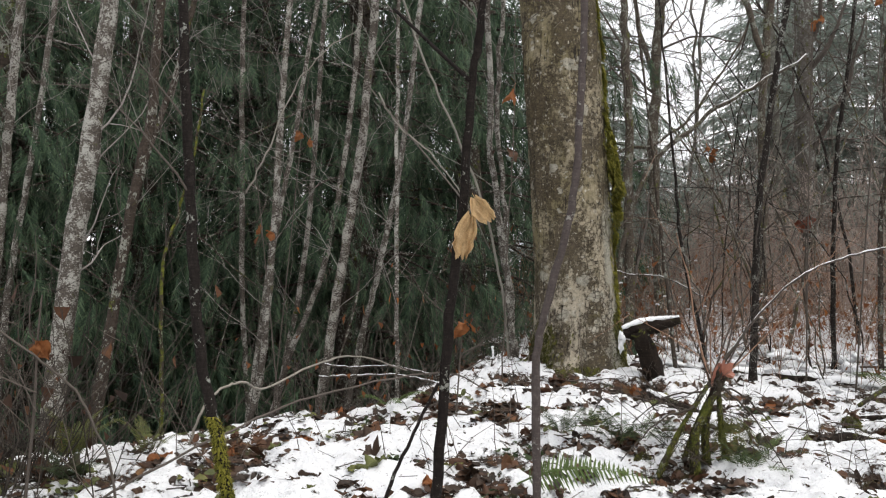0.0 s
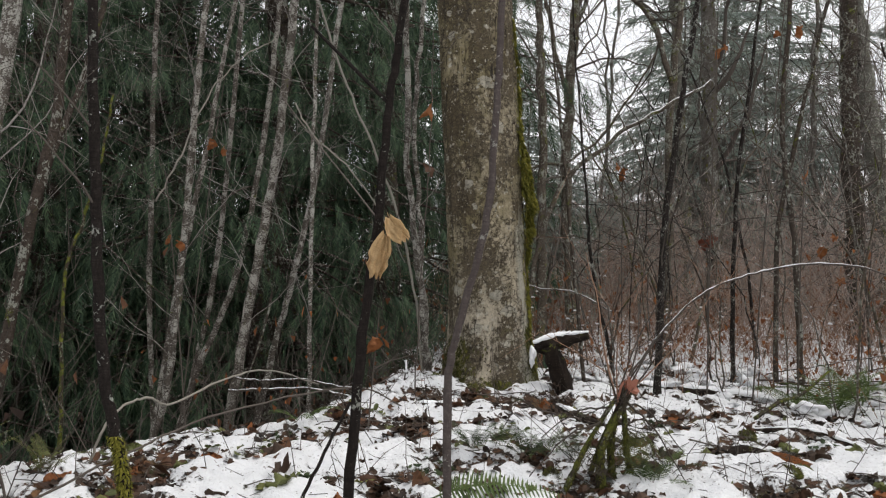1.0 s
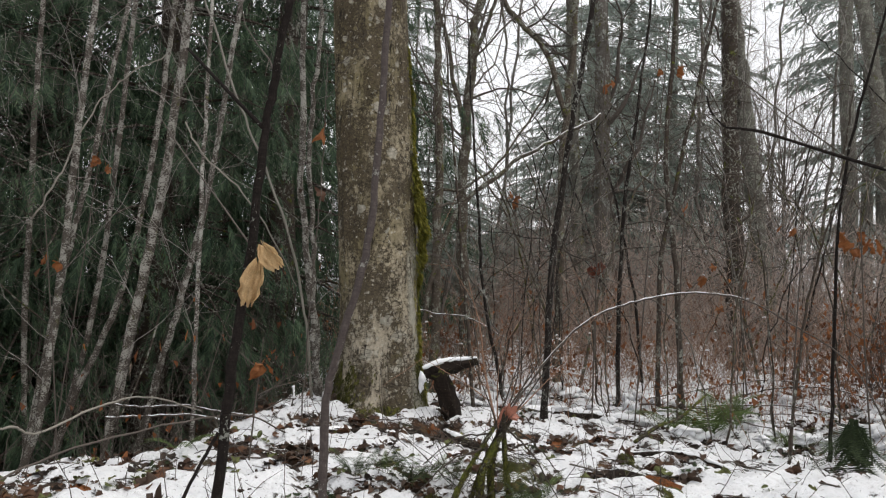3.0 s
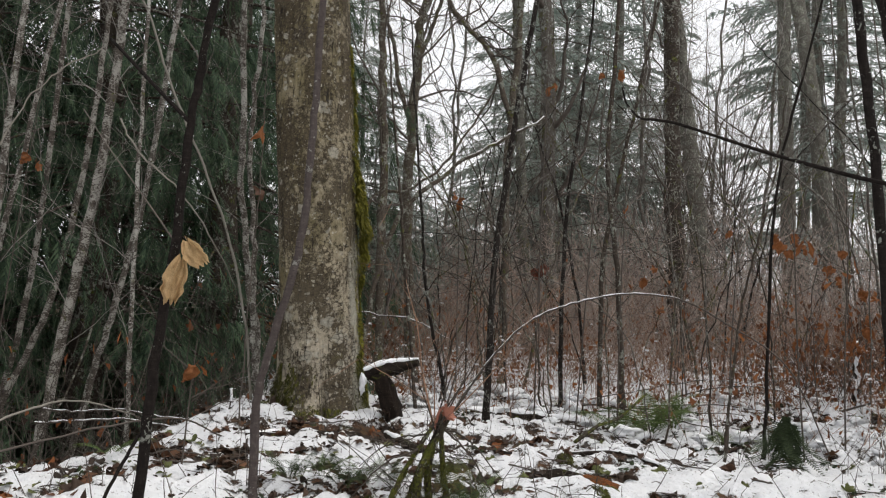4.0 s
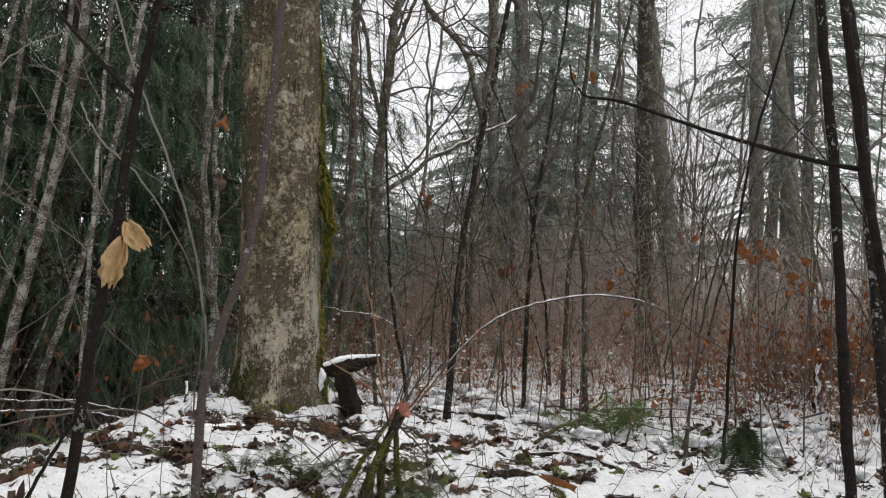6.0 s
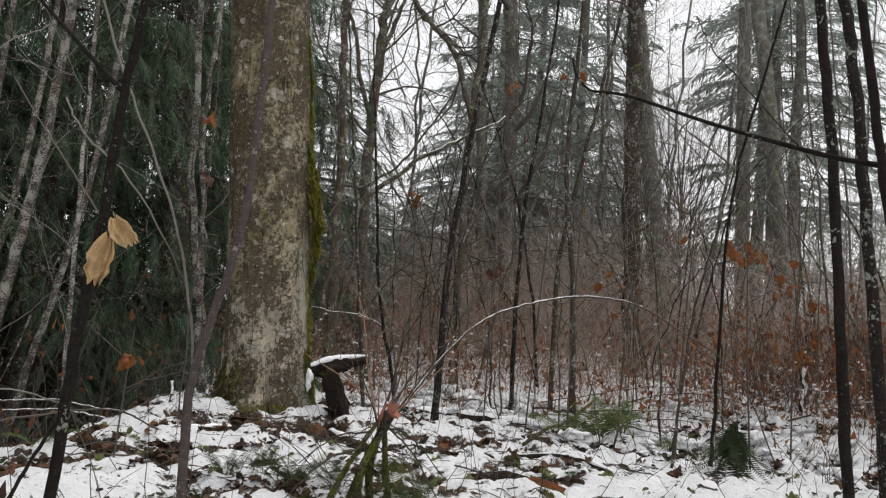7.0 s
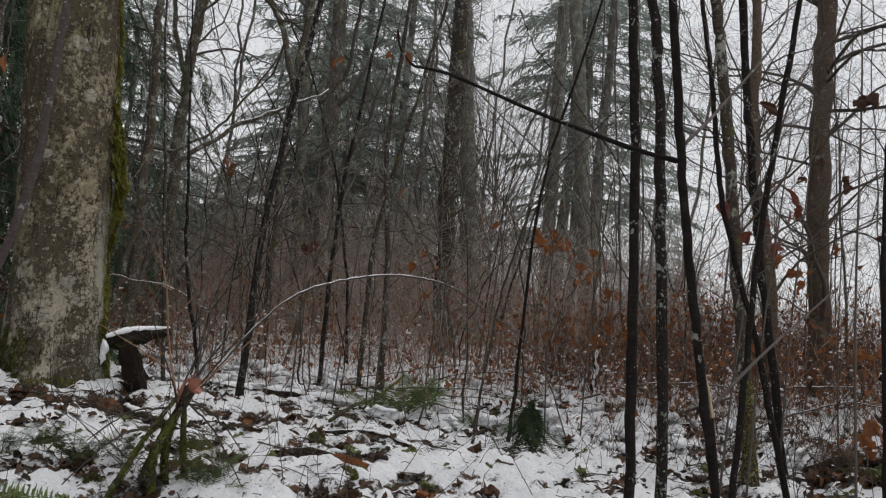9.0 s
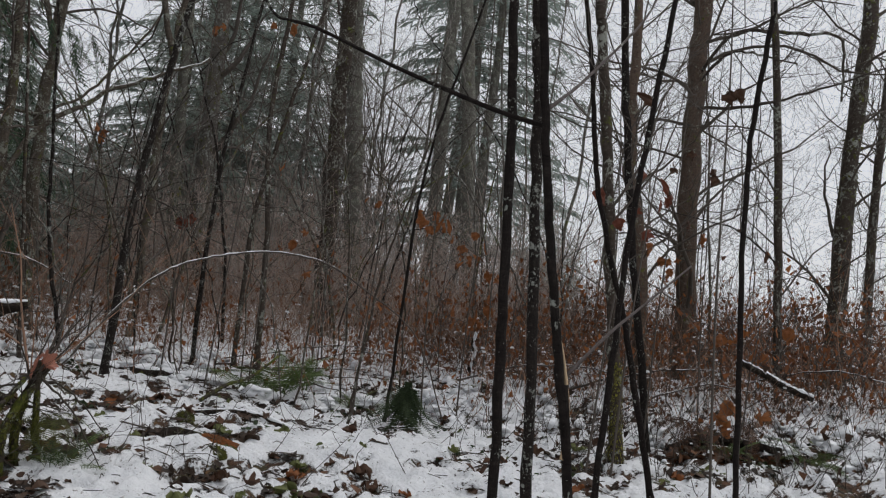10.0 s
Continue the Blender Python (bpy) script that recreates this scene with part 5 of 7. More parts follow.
def great_tree():
    ob = thing("maple_tree", TREE_BASE, "great old tree trunk with flaking lichen-patched bark and moss", "tree")
    b = Buf()
    n, m = 170, 150
    for i in range(m + 1):
        z = -0.35 + 4.6 * i / m
        for j in range(n):
            b.v.append(tree_point(2 * math.pi * j / n, z))
    for i in range(m):
        for j in range(n):
            b.f.append((i * n + j, i * n + (j + 1) % n, (i + 1) * n + (j + 1) % n, (i + 1) * n + j))
    part("trunk", b, BARK_BIG, ob)
    top = Buf()
    top.tube([tree_point(0, 4.2) * 0 + Vector((-0.074 * z, 0, z)) for z in (4.2, 6, 8, 10, 12)], [0.262, 0.24, 0.2, 0.15, 0.06], 16)
    part("upper_trunk", top, BARK_BIG, ob)
    rng = random.Random(9)
    mo = Buf()

    def tufts(count, a0, a1, z0, z1, thick, edge=0.6):
        for _ in range(count):
            z = rng.uniform(z0, z1)
            u = (z - z0) / (z1 - z0)
            a = rng.gauss((a0 + a1) / 2, (a1 - a0) / 4)
            if noise.noise((a * 4, z * 5, 1)) + 0.5 * noise.noise((a * 9, z * 14, 4)) < -0.28 + edge * (abs(2 * u - 1) ** 2) * 0.5:
                continue
            t = thick * (1 - abs(2 * u - 1) ** 2.5) * rng.uniform(0.2, 1.0) * (0.7 + 0.8 * max(-0.5, noise.noise((0, z * 6, 9))))
            p = tree_point(a, z, t)
            o = Vector((math.cos(a), math.sin(a), 0))
            s = Vector((-o.y, o.x, 0))
            s.rotate(Matrix.Rotation(rng.uniform(-0.9, 0.9), 3, o))
            s *= rng.uniform(0.003, 0.009)
            tip = p + o * rng.uniform(0.002, 0.02) + Vector((0, 0, -rng.uniform(0.006, 0.035)))
            mo.quad(p - s, p + s, tip + s * 0.3, tip - s * 0.3)

    tufts(9000, -0.45, 0.15, 0.95, 1.95, 0.125)
    tufts(3600, -0.4, 0.1, 1.5, 2.8, 0.035)
    tufts(1700, -0.45, -0.02, 0.05, 1.05, 0.014)
    part("moss", mo, MOSS, ob, "thick yellow-green moss hanging down one side")
    mo = Buf()
    tufts(2300, 2.75, 4.1, -0.2, 0.42, 0.012)
    tufts(2400, -2.6, -0.4, -0.2, 0.12, 0.012)
    tufts(1200, -0.75, -0.1, -0.1, 0.5, 0.01)
    part("moss", mo, MOSS_DARK, ob, "dark moss round the roots")
    return ob


great_tree()
orange_twig = stem("sapling", "thin twig with orange withered leaves beside the great trunk", [(0.42, 5.5, 0.8), (0.44, 5.5, 1.6), (0.47, 5.48, 2.3), (0.47, 5.47, 2.75)], 0.006, 0.004, TWIG, seed=91, ext=0.4, branches=4, blen=0.35, category="sapling")
hang_leaf((0.47, 5.44, 2.66), 0.12, LEAF_ORANGE, orange_twig, (-95, 10, 20), 5)
hang_leaf((0.45, 5.44, 2.64), 0.10, LEAF_ORANGE, orange_twig, (-80, 40, -40), 4)
hang_leaf((0.49, 5.5, 2.28), 0.12, LEAF_BROWN, orange_twig, (-95, 10, 60), 3)


# ---- broken limb, logs and stones in the snow ----
def lump(buf, c, rx, ry, rz, seed, n=14, rough=0.25):
    """A rounded, uneven lump."""
    k = len(buf.v)
    rows = n // 2
    for i in range(rows + 1):
        t = math.pi * i / rows
        for j in range(n):
            a = 2 * math.pi * j / n
            d = Vector((math.sin(t) * math.cos(a), math.sin(t) * math.sin(a), math.cos(t)))
            s = 1 + rough * (noise.noise(d * 1.7 + Vector((seed * 3.3, 0, 0))) + 0.5 * noise.noise(d * 4.5 + Vector((0, seed * 2.1, 0))))
            buf.v.append(Vector(c) + Vector((d.x * rx * s, d.y * ry * s, d.z * rz * s)))
    for i in range(rows):
        for j in range(n):
            buf.f.append((k + i * n + j, k + (i + 1) * n + j, k + (i + 1) * n + (j + 1) % n, k + i * n + (j + 1) % n))


def rough_log(buf, pts, radii, seed, n=14, ragged=0.25):
    """A broken log with splintered, furrowed sides."""
    line = curve(pts, 8)
    m = len(line) - 1
    k = len(buf.v)
    for i, p in enumerate(line):
        d = (line[min(i + 1, m)] - line[max(i - 1, 0)]).normalized()
        s = d.orthogonal().normalized()
        o = d.cross(s)
        u = i / m * (len(radii) - 1)
        r0 = radii[min(int(u), len(radii) - 2)]
        r = r0 + (radii[min(int(u), len(radii) - 2) + 1] - r0) * (u - min(int(u), len(radii) - 2))
        for j in range(n):
            a = 2 * math.pi * j / n
            w = 1 + ragged * (noise.noise((2.2 * math.cos(a), 2.2 * math.sin(a), i * 0.12 + seed)) + 0.7 * noise.noise((6 * math.cos(a), 6 * math.sin(a), i * 0.3 + seed)))
            end = d * (0.35 * r * noise.noise((5 * math.cos(a), 5 * math.sin(a), seed))) if i in (0, m) else Vector()
            buf.v.append(p + end + (s * math.cos(a) + o * math.sin(a)) * r * w)
    for i in range(m):
        for j in range(n):
            buf.f.append((k + i * n + j, k + i * n + (j + 1) % n, k + (i + 1) * n + (j + 1) % n, k + (i + 1) * n + j))
    buf.f.append(tuple(k + j for j in reversed(range(n))))
    buf.f.append(tuple(k + m * n + j for j in range(n)))


def shift(buf, o):
    buf.v = [p - o for p in buf.v]
    return buf


def log_thing(name, label, pts, radii, mat, seed, snow=0.0, category="log", snow_from=0.0, snow_to=1.0):
    o = Vector(pts[0])
    o.z = ground(o.x, o.y)
    ob = thing(name, o, label, category)
    b = Buf()
    rough_log(b, pts, radii, seed)
    part("wood", shift(b, o), mat, ob)
    if snow:
        s = Buf()
        line = curve(pts, 10)
        m = len(line) - 1
        line = line[int(m * snow_from):int(m * snow_to) + 1]
        r = sum(radii) / len(radii)
        s.tube([p - o + Vector((0, 0, r * 0.72)) for p in line], [snow * (0.8 + 0.6 * noise.noise((i * 0.5, seed, 2))) for i in range(len(line))], 9, True, 0.2, random.Random(seed))
        s.v = [Vector((p.x, p.y, p.z)) for p in s.v]
        part("snow", s, SNOW, ob, "soft cap of wet snow")
    return ob


limb_base = Vector((1.55, 5.75, ground(1.55, 5.75)))
broken = thing("broken_limb", limb_base, "broken dark limb stub with a snow-capped slab, beside the great tree", "broken limb")
w = Buf()
rough_log(w, [(1.54, 5.72, 0.48), (1.495, 5.72, 0.72), (1.445, 5.73, 0.89), (1.39, 5.74, 1.04)], [0.07, 0.062, 0.062, 0.07], 3, 22, 0.5)
part("stub", shift(w, limb_base), DEADWOOD, broken)
w = Buf()
rough_log(w, [(1.29, 5.78, 1.02), (1.38, 5.75, 1.045), (1.5, 5.71, 1.08), (1.645, 5.66, 1.125)], [0.036, 0.055, 0.045, 0.022], 8, 18, 0.6)
part("slab", shift(w, limb_base), DEADWOOD, broken)
w = Buf()
cap = curve([(1.27, 5.76, 1.055), (1.38, 5.735, 1.1), (1.5, 5.7, 1.126), (1.64, 5.65, 1.15)], 8)
w.tube([p - limb_base for p in cap], [0.006 + 0.02 * math.sin(math.pi * min(1, 0.12 + 0.9 * i / 24)) * (0.9 + 0.3 * noise.noise((i * 0.4, 3, 1))) for i in range(25)], 9, True, 0.1, random.Random(3))
part("snow", w, SNOW, broken, "cap of wet snow on the slab")
for x, y, z, r in ((1.268, 5.74, 0.985, 0.034), (1.262, 5.74, 0.93, 0.028), (1.57, 5.66, 0.64, 0.022)):
    w = Buf()
    lump(w, Vector((x, y, z)) - limb_base, r * 0.7, r * 0.7, r * 1.3, x * 9, 12, 1.1)
    part("snow", w, SNOW, broken)


def gz(x, y, up=0.0):
    return (x, y, ground(x, y) + up)


log_thing("fallen_log", "dark rotten log half sunk in snow before the great tree", [gz(0.45, 5.25, 0.0), gz(0.8, 5.3, 0.0), gz(1.2, 5.4, 0.0)], [0.03, 0.042, 0.036], DEADWOOD, 11, 0.02, "log", 0.0, 0.4)
log_thing("fallen_log", "dark broken log sloping down through the snow", [gz(1.38, 5.4, 0.01), gz(1.42, 5.0, 0.005), gz(1.55, 4.6, -0.01)], [0.042, 0.036, 0.028], DEADWOOD, 12, 0.03, "log", 0.0, 0.35)
log_thing("rotten_log", "orange rotten log end broken open in the snow", [gz(2.14, 4.1, 0.0), gz(2.25, 4.06, 0.015), gz(2.38, 4.02, 0.0)], [0.035, 0.058, 0.04], ORANGE_ROT, 13)
log_thing("rotten_log", "dark rotten log end broken open in the snow", [gz(1.98, 4.16, 0.0), gz(2.08, 4.13, 0.02), gz(2.18, 4.09, 0.0)], [0.035, 0.05, 0.03], DEADWOOD, 23)
log_thing("fallen_branch", "dark fallen branch lying in snow", [gz(2.45, 4.95, 0.015), gz(2.7, 4.68, 0.01), gz(2.95, 4.42, 0.0)], [0.02, 0.018, 0.014], DEADWOOD, 14, 0.014, "branch")
log_thing("fallen_branch", "mossy branch propped out of the snow", [gz(2.7, 5.3, 0.02), gz(2.95, 5.45, 0.14), gz(3.2, 5.6, 0.26), gz(3.5, 5.75, 0.42)], [0.014, 0.013, 0.011, 0.008], BARK_MOSSY, 15, 0.0, "branch")
log_thing("fallen_log", "snow-topped fallen log among brush", [(6.87, 3.92, 1.29), (6.98, 3.73, 1.21), (7.08, 3.54, 1.12), (7.16, 3.36, 1.06)], [0.03, 0.03, 0.028, 0.024], DEADWOOD, 16, 0.023)
log_thing("fallen_log", "snow-topped fallen log among brush", [gz(2.2, 6.7, 0.03), gz(2.8, 6.75, 0.04), gz(3.4, 6.6, 0.03)], [0.04, 0.045, 0.035], DEADWOOD, 17, 0.04)
log_thing("fallen_log", "snow-capped log hung with dead leaves", [gz(5.3, 3.45, 0.08), gz(5.6, 3.3, 0.12), gz(6.0, 3.0, 0.1)], [0.03, 0.04, 0.03], DEADWOOD, 19, 0.012)
snag = thing("snag", (6.35, 6.69, ground(6.35, 6.69)), "thin broken snag plastered with snow", "stump")
w = Buf()
w.tube([Vector((0.02 * math.sin(i * 2.1), 0, -0.05 + 0.09 * i)) for i in range(9)], [0.03, 0.028, 0.03, 0.026, 0.024, 0.026, 0.022, 0.02, 0.014], 8, True, 0.15, random.Random(4))
part("wood", w, DEADWOOD, snag)
w = Buf()
w.tube([Vector((0.02 * math.sin(i * 1.05) - 0.012, -0.024, 0.01 + 0.042 * i)) for i in range(17)], [0.008 + 0.016 * abs(math.sin(i * 1.9)) for i in range(17)], 8, True, 0.25, random.Random(8))
part("snow", w, SNOW, snag, "lumps of wet snow stuck on one side")
for i, (x, y, r) in enumerate(((2.31, 4.62, 0.055), (1.83, 4.06, 0.07), (2.55, 4.75, 0.05), (0.95, 3.75, 0.05), (2.1, 3.75, 0.06))):
    o = Vector(gz(x, y))
    st = thing("mossy_stump", o, "small moss-covered stump poking out of snow", "stump", "mossy stumps")
    w = Buf()
    lump(w, (0, 0, -0.01), r * 0.9, r * 0.8, r * 0.85, i + 20, 16, 0.6)
    part("wood", w, BARK_MOSSY, st)
    w = Buf()
    srng = random.Random(i)
    for _ in range(330):
        d = Vector((srng.gauss(0, 1), srng.gauss(0, 1), abs(srng.gauss(0, 1)) * 0.8)).normalized()
        p = d * r * 0.84 + Vector((0, 0, -0.01))
        s = d.orthogonal().normalized() * 0.004
        w.quad(p - s, p + s, p + d * 0.016 + s * 0.3, p + d * 0.016 - s * 0.3)
    part("moss", w, MOSS_DARK, st)


snowy = thing("snowy_twigs", gz(0.38, 5.83), "little bent twigs loaded with clumps of wet snow", "twigs")
for i, q in enumerate([(0.4, 5.83, 0.91), (0.37, 5.83, 0.99), (0.29, 5.84, 0.87), (0.45, 5.83, 0.86)]):
    w = Buf()
    q = Vector(q) - Vector(snowy.location) - Vector((0, 0, 0.09))
    w.tube(curve([(0.05 * (i - 1.5), 0, -0.03), (q.x * 0.4, 0, q.z * 0.6), tuple(q)], 5), [0.006 - 0.0003 * j for j in range(11)], 5)
    part("twig", w, TWIG_DARK, snowy)
    w = Buf()
    arc = curve([(0.05 * (i - 1.5), 0, -0.03), (q.x * 0.4, 0, q.z * 0.6), tuple(q)], 5)[4:]
    w.tube([p + Vector((0, 0, 0.006)) for p in arc], [0.006 + 0.011 * abs(noise.noise((k * 0.9, i * 3.3, 1))) for k in range(len(arc))], 8, True, 0.25, random.Random(i))
    part("snow", w, SNOW, snowy, "clump of wet snow")


# ---- mossy broken shrub in the foreground ----
def mossy_shrub():
    o = Vector(gz(1.2, 3.7, -0.03))
    ob = thing("mossy_shrub", o, "broken mossy shrub with a fallen red leaf caught on top", "shrub")
    rng = random.Random(15)
    knot = Vector((0.05, 0, 0.42))
    for k, (bx, by, r) in enumerate(((-0.22, -0.06, 0.011), (-0.05, -0.05, 0.018), (0.03, 0.03, 0.016), (0.12, 0.02, 0.013), (-0.08, 0.07, 0.009))):
        top = knot + Vector((rng.gauss(0, 0.025), rng.gauss(0, 0.025), rng.uniform(-0.04, 0.06)))
        b = Buf()
        pts = curve([(bx, by, 0), (bx * 0.6 + rng.gauss(0, 0.01), by * 0.6, 0.2), tuple(top)], 7)
        b.tube(pts, [r * (1.25 - 0.5 * i / 14) * rng.uniform(0.9, 1.12) for i in range(15)], 8, True, 0.2, rng)
        part("stem", b, BARK_MOSSY if k != 4 else DEADWOOD, ob)
        m = Buf()
        for _ in range(620):
            i = rng.randint(0, 10)
            p = pts[i].lerp(pts[i + 1], rng.random())
            a = rng.uniform(0, 6.28)
            e = Vector((math.cos(a), math.sin(a), 0.1))
            p = p + e * r * (1.15 - 0.5 * i / 14)
            s = Vector((-e.y, e.x, 0)) * 0.003
            t = p + e * rng.uniform(0.002, 0.011) + Vector((0, 0, -rng.uniform(0.002, 0.022)))
            m.quad(p - s, p + s, t + s * 0.3, t - s * 0.3)
        part("moss", m, MOSS_DARK, ob)
    for k in range(9):
        a = rng.uniform(0, 6.28)
        d = Vector((0.5 * math.cos(a) + 0.12, 0.35 * math.sin(a), 1)).normalized()
        b = Buf()
        grow(b, knot + Vector((rng.gauss(0, 0.02), 0, rng.uniform(-0.08, 0.02))), d, rng.uniform(0.35, 0.75), rng.uniform(0.004, 0.007), 2, rng, 0.1, 0.18, 3)
        part("shoot", b, (TWIG_DARK, TWIG, TWIG_RED)[k % 3], ob)
    for a, c in (((-0.06, -0.05, 0.3), (-0.42, -0.22, 0.1)), ((0.06, 0, 0.4), (0.33, -0.12, 0.03)), ((0, 0, 0.36), (-0.3, 0.1, 0.2)), ((0.05, 0, 0.4), (0.42, 0.16, 0.12))):
        mid = [(u + v) / 2 for u, v in zip(a, c)]
        b = Buf()
        b.tube([p + Vector((0, 0, rng.gauss(0, 0.004))) for p in curve([a, (mid[0], mid[1], mid[2] + 0.05), c], 7)], [0.0055 * (1 - 0.6 * i / 14) for i in range(15)], 5)
        part("shoot", b, TWIG_DARK, ob)
    for k in range(20):
        b = Buf()
        a = rng.uniform(0, 6.28)
        grow(b, Vector((rng.uniform(-0.18, 0.16), rng.uniform(-0.08, 0.08), rng.uniform(0.02, 0.38))), Vector((math.cos(a), math.sin(a) * 0.5, rng.uniform(-0.3, 0.9))).normalized(), rng.uniform(0.15, 0.4), 0.003, 2, rng, 0.0, 0.32, 3)
        part("twig", b, (TWIG_DARK, TWIG_DARK, TWIG)[k % 3], ob)
    hang_leaf((o.x + 0.06, o.y - 0.04, o.z + 0.5), 0.1, LEAF_PINK, ob, (-60, 10, 60), 5, "pale red curled leaf")
    hang_leaf((o.x + 0.1, o.y - 0.03, o.z + 0.49), 0.09, LEAF_PINK, ob, (-75, -30, 130), 4, "pale red curled leaf")
    hang_leaf((o.x + 0.04, o.y - 0.05, o.z + 0.48), 0.1, LEAF_PINK, ob, (-30, -30, 230), 3, "pale red curled leaf")


mossy_shrub()


# ---- ferns ----
def frond_mesh(mat, seed, pairs=26):
    """One arching sword-fern frond of length 1 along +x."""
    rng = random.Random(seed)
    b = Buf()
    mid = [Vector((0.94 * u, 0.02 * math.sin(4 * u + seed), 0.55 * u - 0.62 * u * u)) for u in (i / 12 for i in range(13))]
    b.tube(mid, [0.008 * (1 - 0.8 * i / 12) for i in range(13)], 3, False)
    for i in range(pairs):
        u = 0.1 + 0.9 * (i + 0.5) / pairs
        k = min(11, int(u * 12))
        p = mid[k].lerp(mid[k + 1], u * 12 - k)
        d = (mid[k + 1] - mid[k]).normalized()
        ln = 0.17 * min(1.0, 0.55 + 2 * u) * (1 - 0.86 * max(0.0, u - 0.35) / 0.65) * rng.uniform(0.85, 1.1) + 0.012
        for s in (-1, 1):
            e = (Vector((0, s, -0.18)) + d * 0.28).normalized()
            wd = d * (0.29 / pairs * rng.uniform(0.75, 1.0))
            b.quad(p - wd * 0.6, p + e * ln * 0.55 - wd * 0.75, p + e * ln, p + e * ln * 0.5 + wd * 0.8)
            k4 = len(b.v)
            b.v += [p - wd * 0.6, p + e * ln * 0.5 + wd * 0.8, p + wd * 0.7]
            b.f.append((k4, k4 + 1, k4 + 2))
    return b.mesh("frond", mat, True)


FRONDS = {m.name: [frond_mesh(m, s) for s in (1, 2, 3)] for m in (FERN, FERN_FRESH, FERN_YELLOW, FERN_DARK, LEAF_BROWN)}


def fern(x, y, count, length, mat, seed, label, up=0.0, low=-25, high=30, side=None, spread=180, flip=0):
    rng = random.Random(seed)
    ob = thing("sword_fern", gz(x, y, up), label, "fern", "ferns in the snow")
    for i in range(count):
        az = (360 * (i + rng.random() * 0.7) / count) if side is None else side + rng.uniform(-spread, spread)
        fr = part("frond", FRONDS[mat.name][i % 3], None, ob)
        s = length * rng.uniform(0.65, 1.1)
        fr.matrix_basis = pose(0.02 * math.cos(radians(az)), 0.02 * math.sin(radians(az)), 0.01, 0, 0, az) @ pose(0, 0, 0, flip + rng.uniform(-25, 25), -rng.uniform(low, high)) @ Matrix.Scale(s, 4)
    return ob


GREEN = "green sword fern with arching fronds in the snow"
fern(0.3, 3.2, 2, 0.54, FERN, 1, "green sword fern frond arching low over the snow", 0.03, 6, 12, 2, 7, 26)
fern(0.78, 4.12, 6, 0.24, FERN, 3, GREEN, 0.02, 0, 45)
fern(1.0, 4.05, 7, 0.25, FERN, 4, GREEN, 0.02, 0, 45)
fern(1.38, 3.6, 6, 0.24, FERN, 5, GREEN, 0.02, 0, 45)
fern(0.68, 4.05, 6, 0.2, FERN_DARK, 21, "dark evergreen herb with toothed leaves in the snow", 0.04, 5, 45)
fern(0.92, 3.98, 7, 0.22, FERN_DARK, 22, "dark evergreen herb with toothed leaves in the snow", 0.05, 5, 50)
fern(1.5, 3.75, 5, 0.2, FERN_DARK, 24, "dark evergreen herb with toothed leaves in the snow", 0.04, 5, 45)
fern(1.34, 3.74, 12, 0.24, FERN_YELLOW, 14, "drooping yellow-green fern in the broken shrub", 0.24, -75, -25)
for i, (x, y, n, ln) in enumerate(((0.6, 3.95, 7, 0.2), (0.84, 3.92, 8, 0.22), (1.08, 3.86, 7, 0.2), (1.3, 3.5, 6, 0.18))):
    fern(x, y, n, ln, FERN_DARK, 60 + i, "dark evergreen herb with toothed leaves in the snow", 0.05, 5, 60)
fern(3.78, 6.15, 12, 0.6, FERN_FRESH, 6, "large green sword fern with snow around", 0.05, 8, 48)
fern(3.45, 6.0, 9, 0.5, FERN_FRESH, 7, GREEN, 0.05, 8, 45)
fern(4.15, 6.4, 9, 0.5, FERN_FRESH, 16, GREEN, 0.05, 15, 65)
fern(4.28, 5.8, 11, 0.3, FERN_FRESH, 8, GREEN, 0.04, 0, 55)
fern(5.5, 3.1, 9, 0.4, FERN, 9, GREEN, 0.04)
fern(5.5, 3.42, 16, 0.36, LEAF_BROWN, 18, "dead brown fern drooping over the fallen log", 0.24, -70, -15)
fern(5.85, 3.2, 14, 0.34, LEAF_BROWN, 19, "dead brown fern drooping over the fallen log", 0.22, -70, -15)
fern(5.9, 2.75, 8, 0.4, FERN, 10, GREEN, 0.04)
fern(-1.54, 3.5, 10, 0.3, FERN_YELLOW, 11, "yellow-green fern at the edge of the bank", 0.06, 25, 75)
fern(-1.3, 3.72, 7, 0.22, FERN_YELLOW, 12, "yellow-green fern at the edge of the bank", 0.03, 20, 70)
fern(-0.28, 4.77, 7, 0.26, FERN, 13, GREEN, 0.03)
fern(-1.42, 3.2, 6, 0.22, FERN_DARK, 15, "low dark evergreen herb at the edge of the bank", 0.03, 15, 60)
fern(3.8, 4.5, 38, 0.48, FERN_DARK, 17, "dark hood of drooping fern fronds in the snow", 0.37, -82, -42, flip=180)


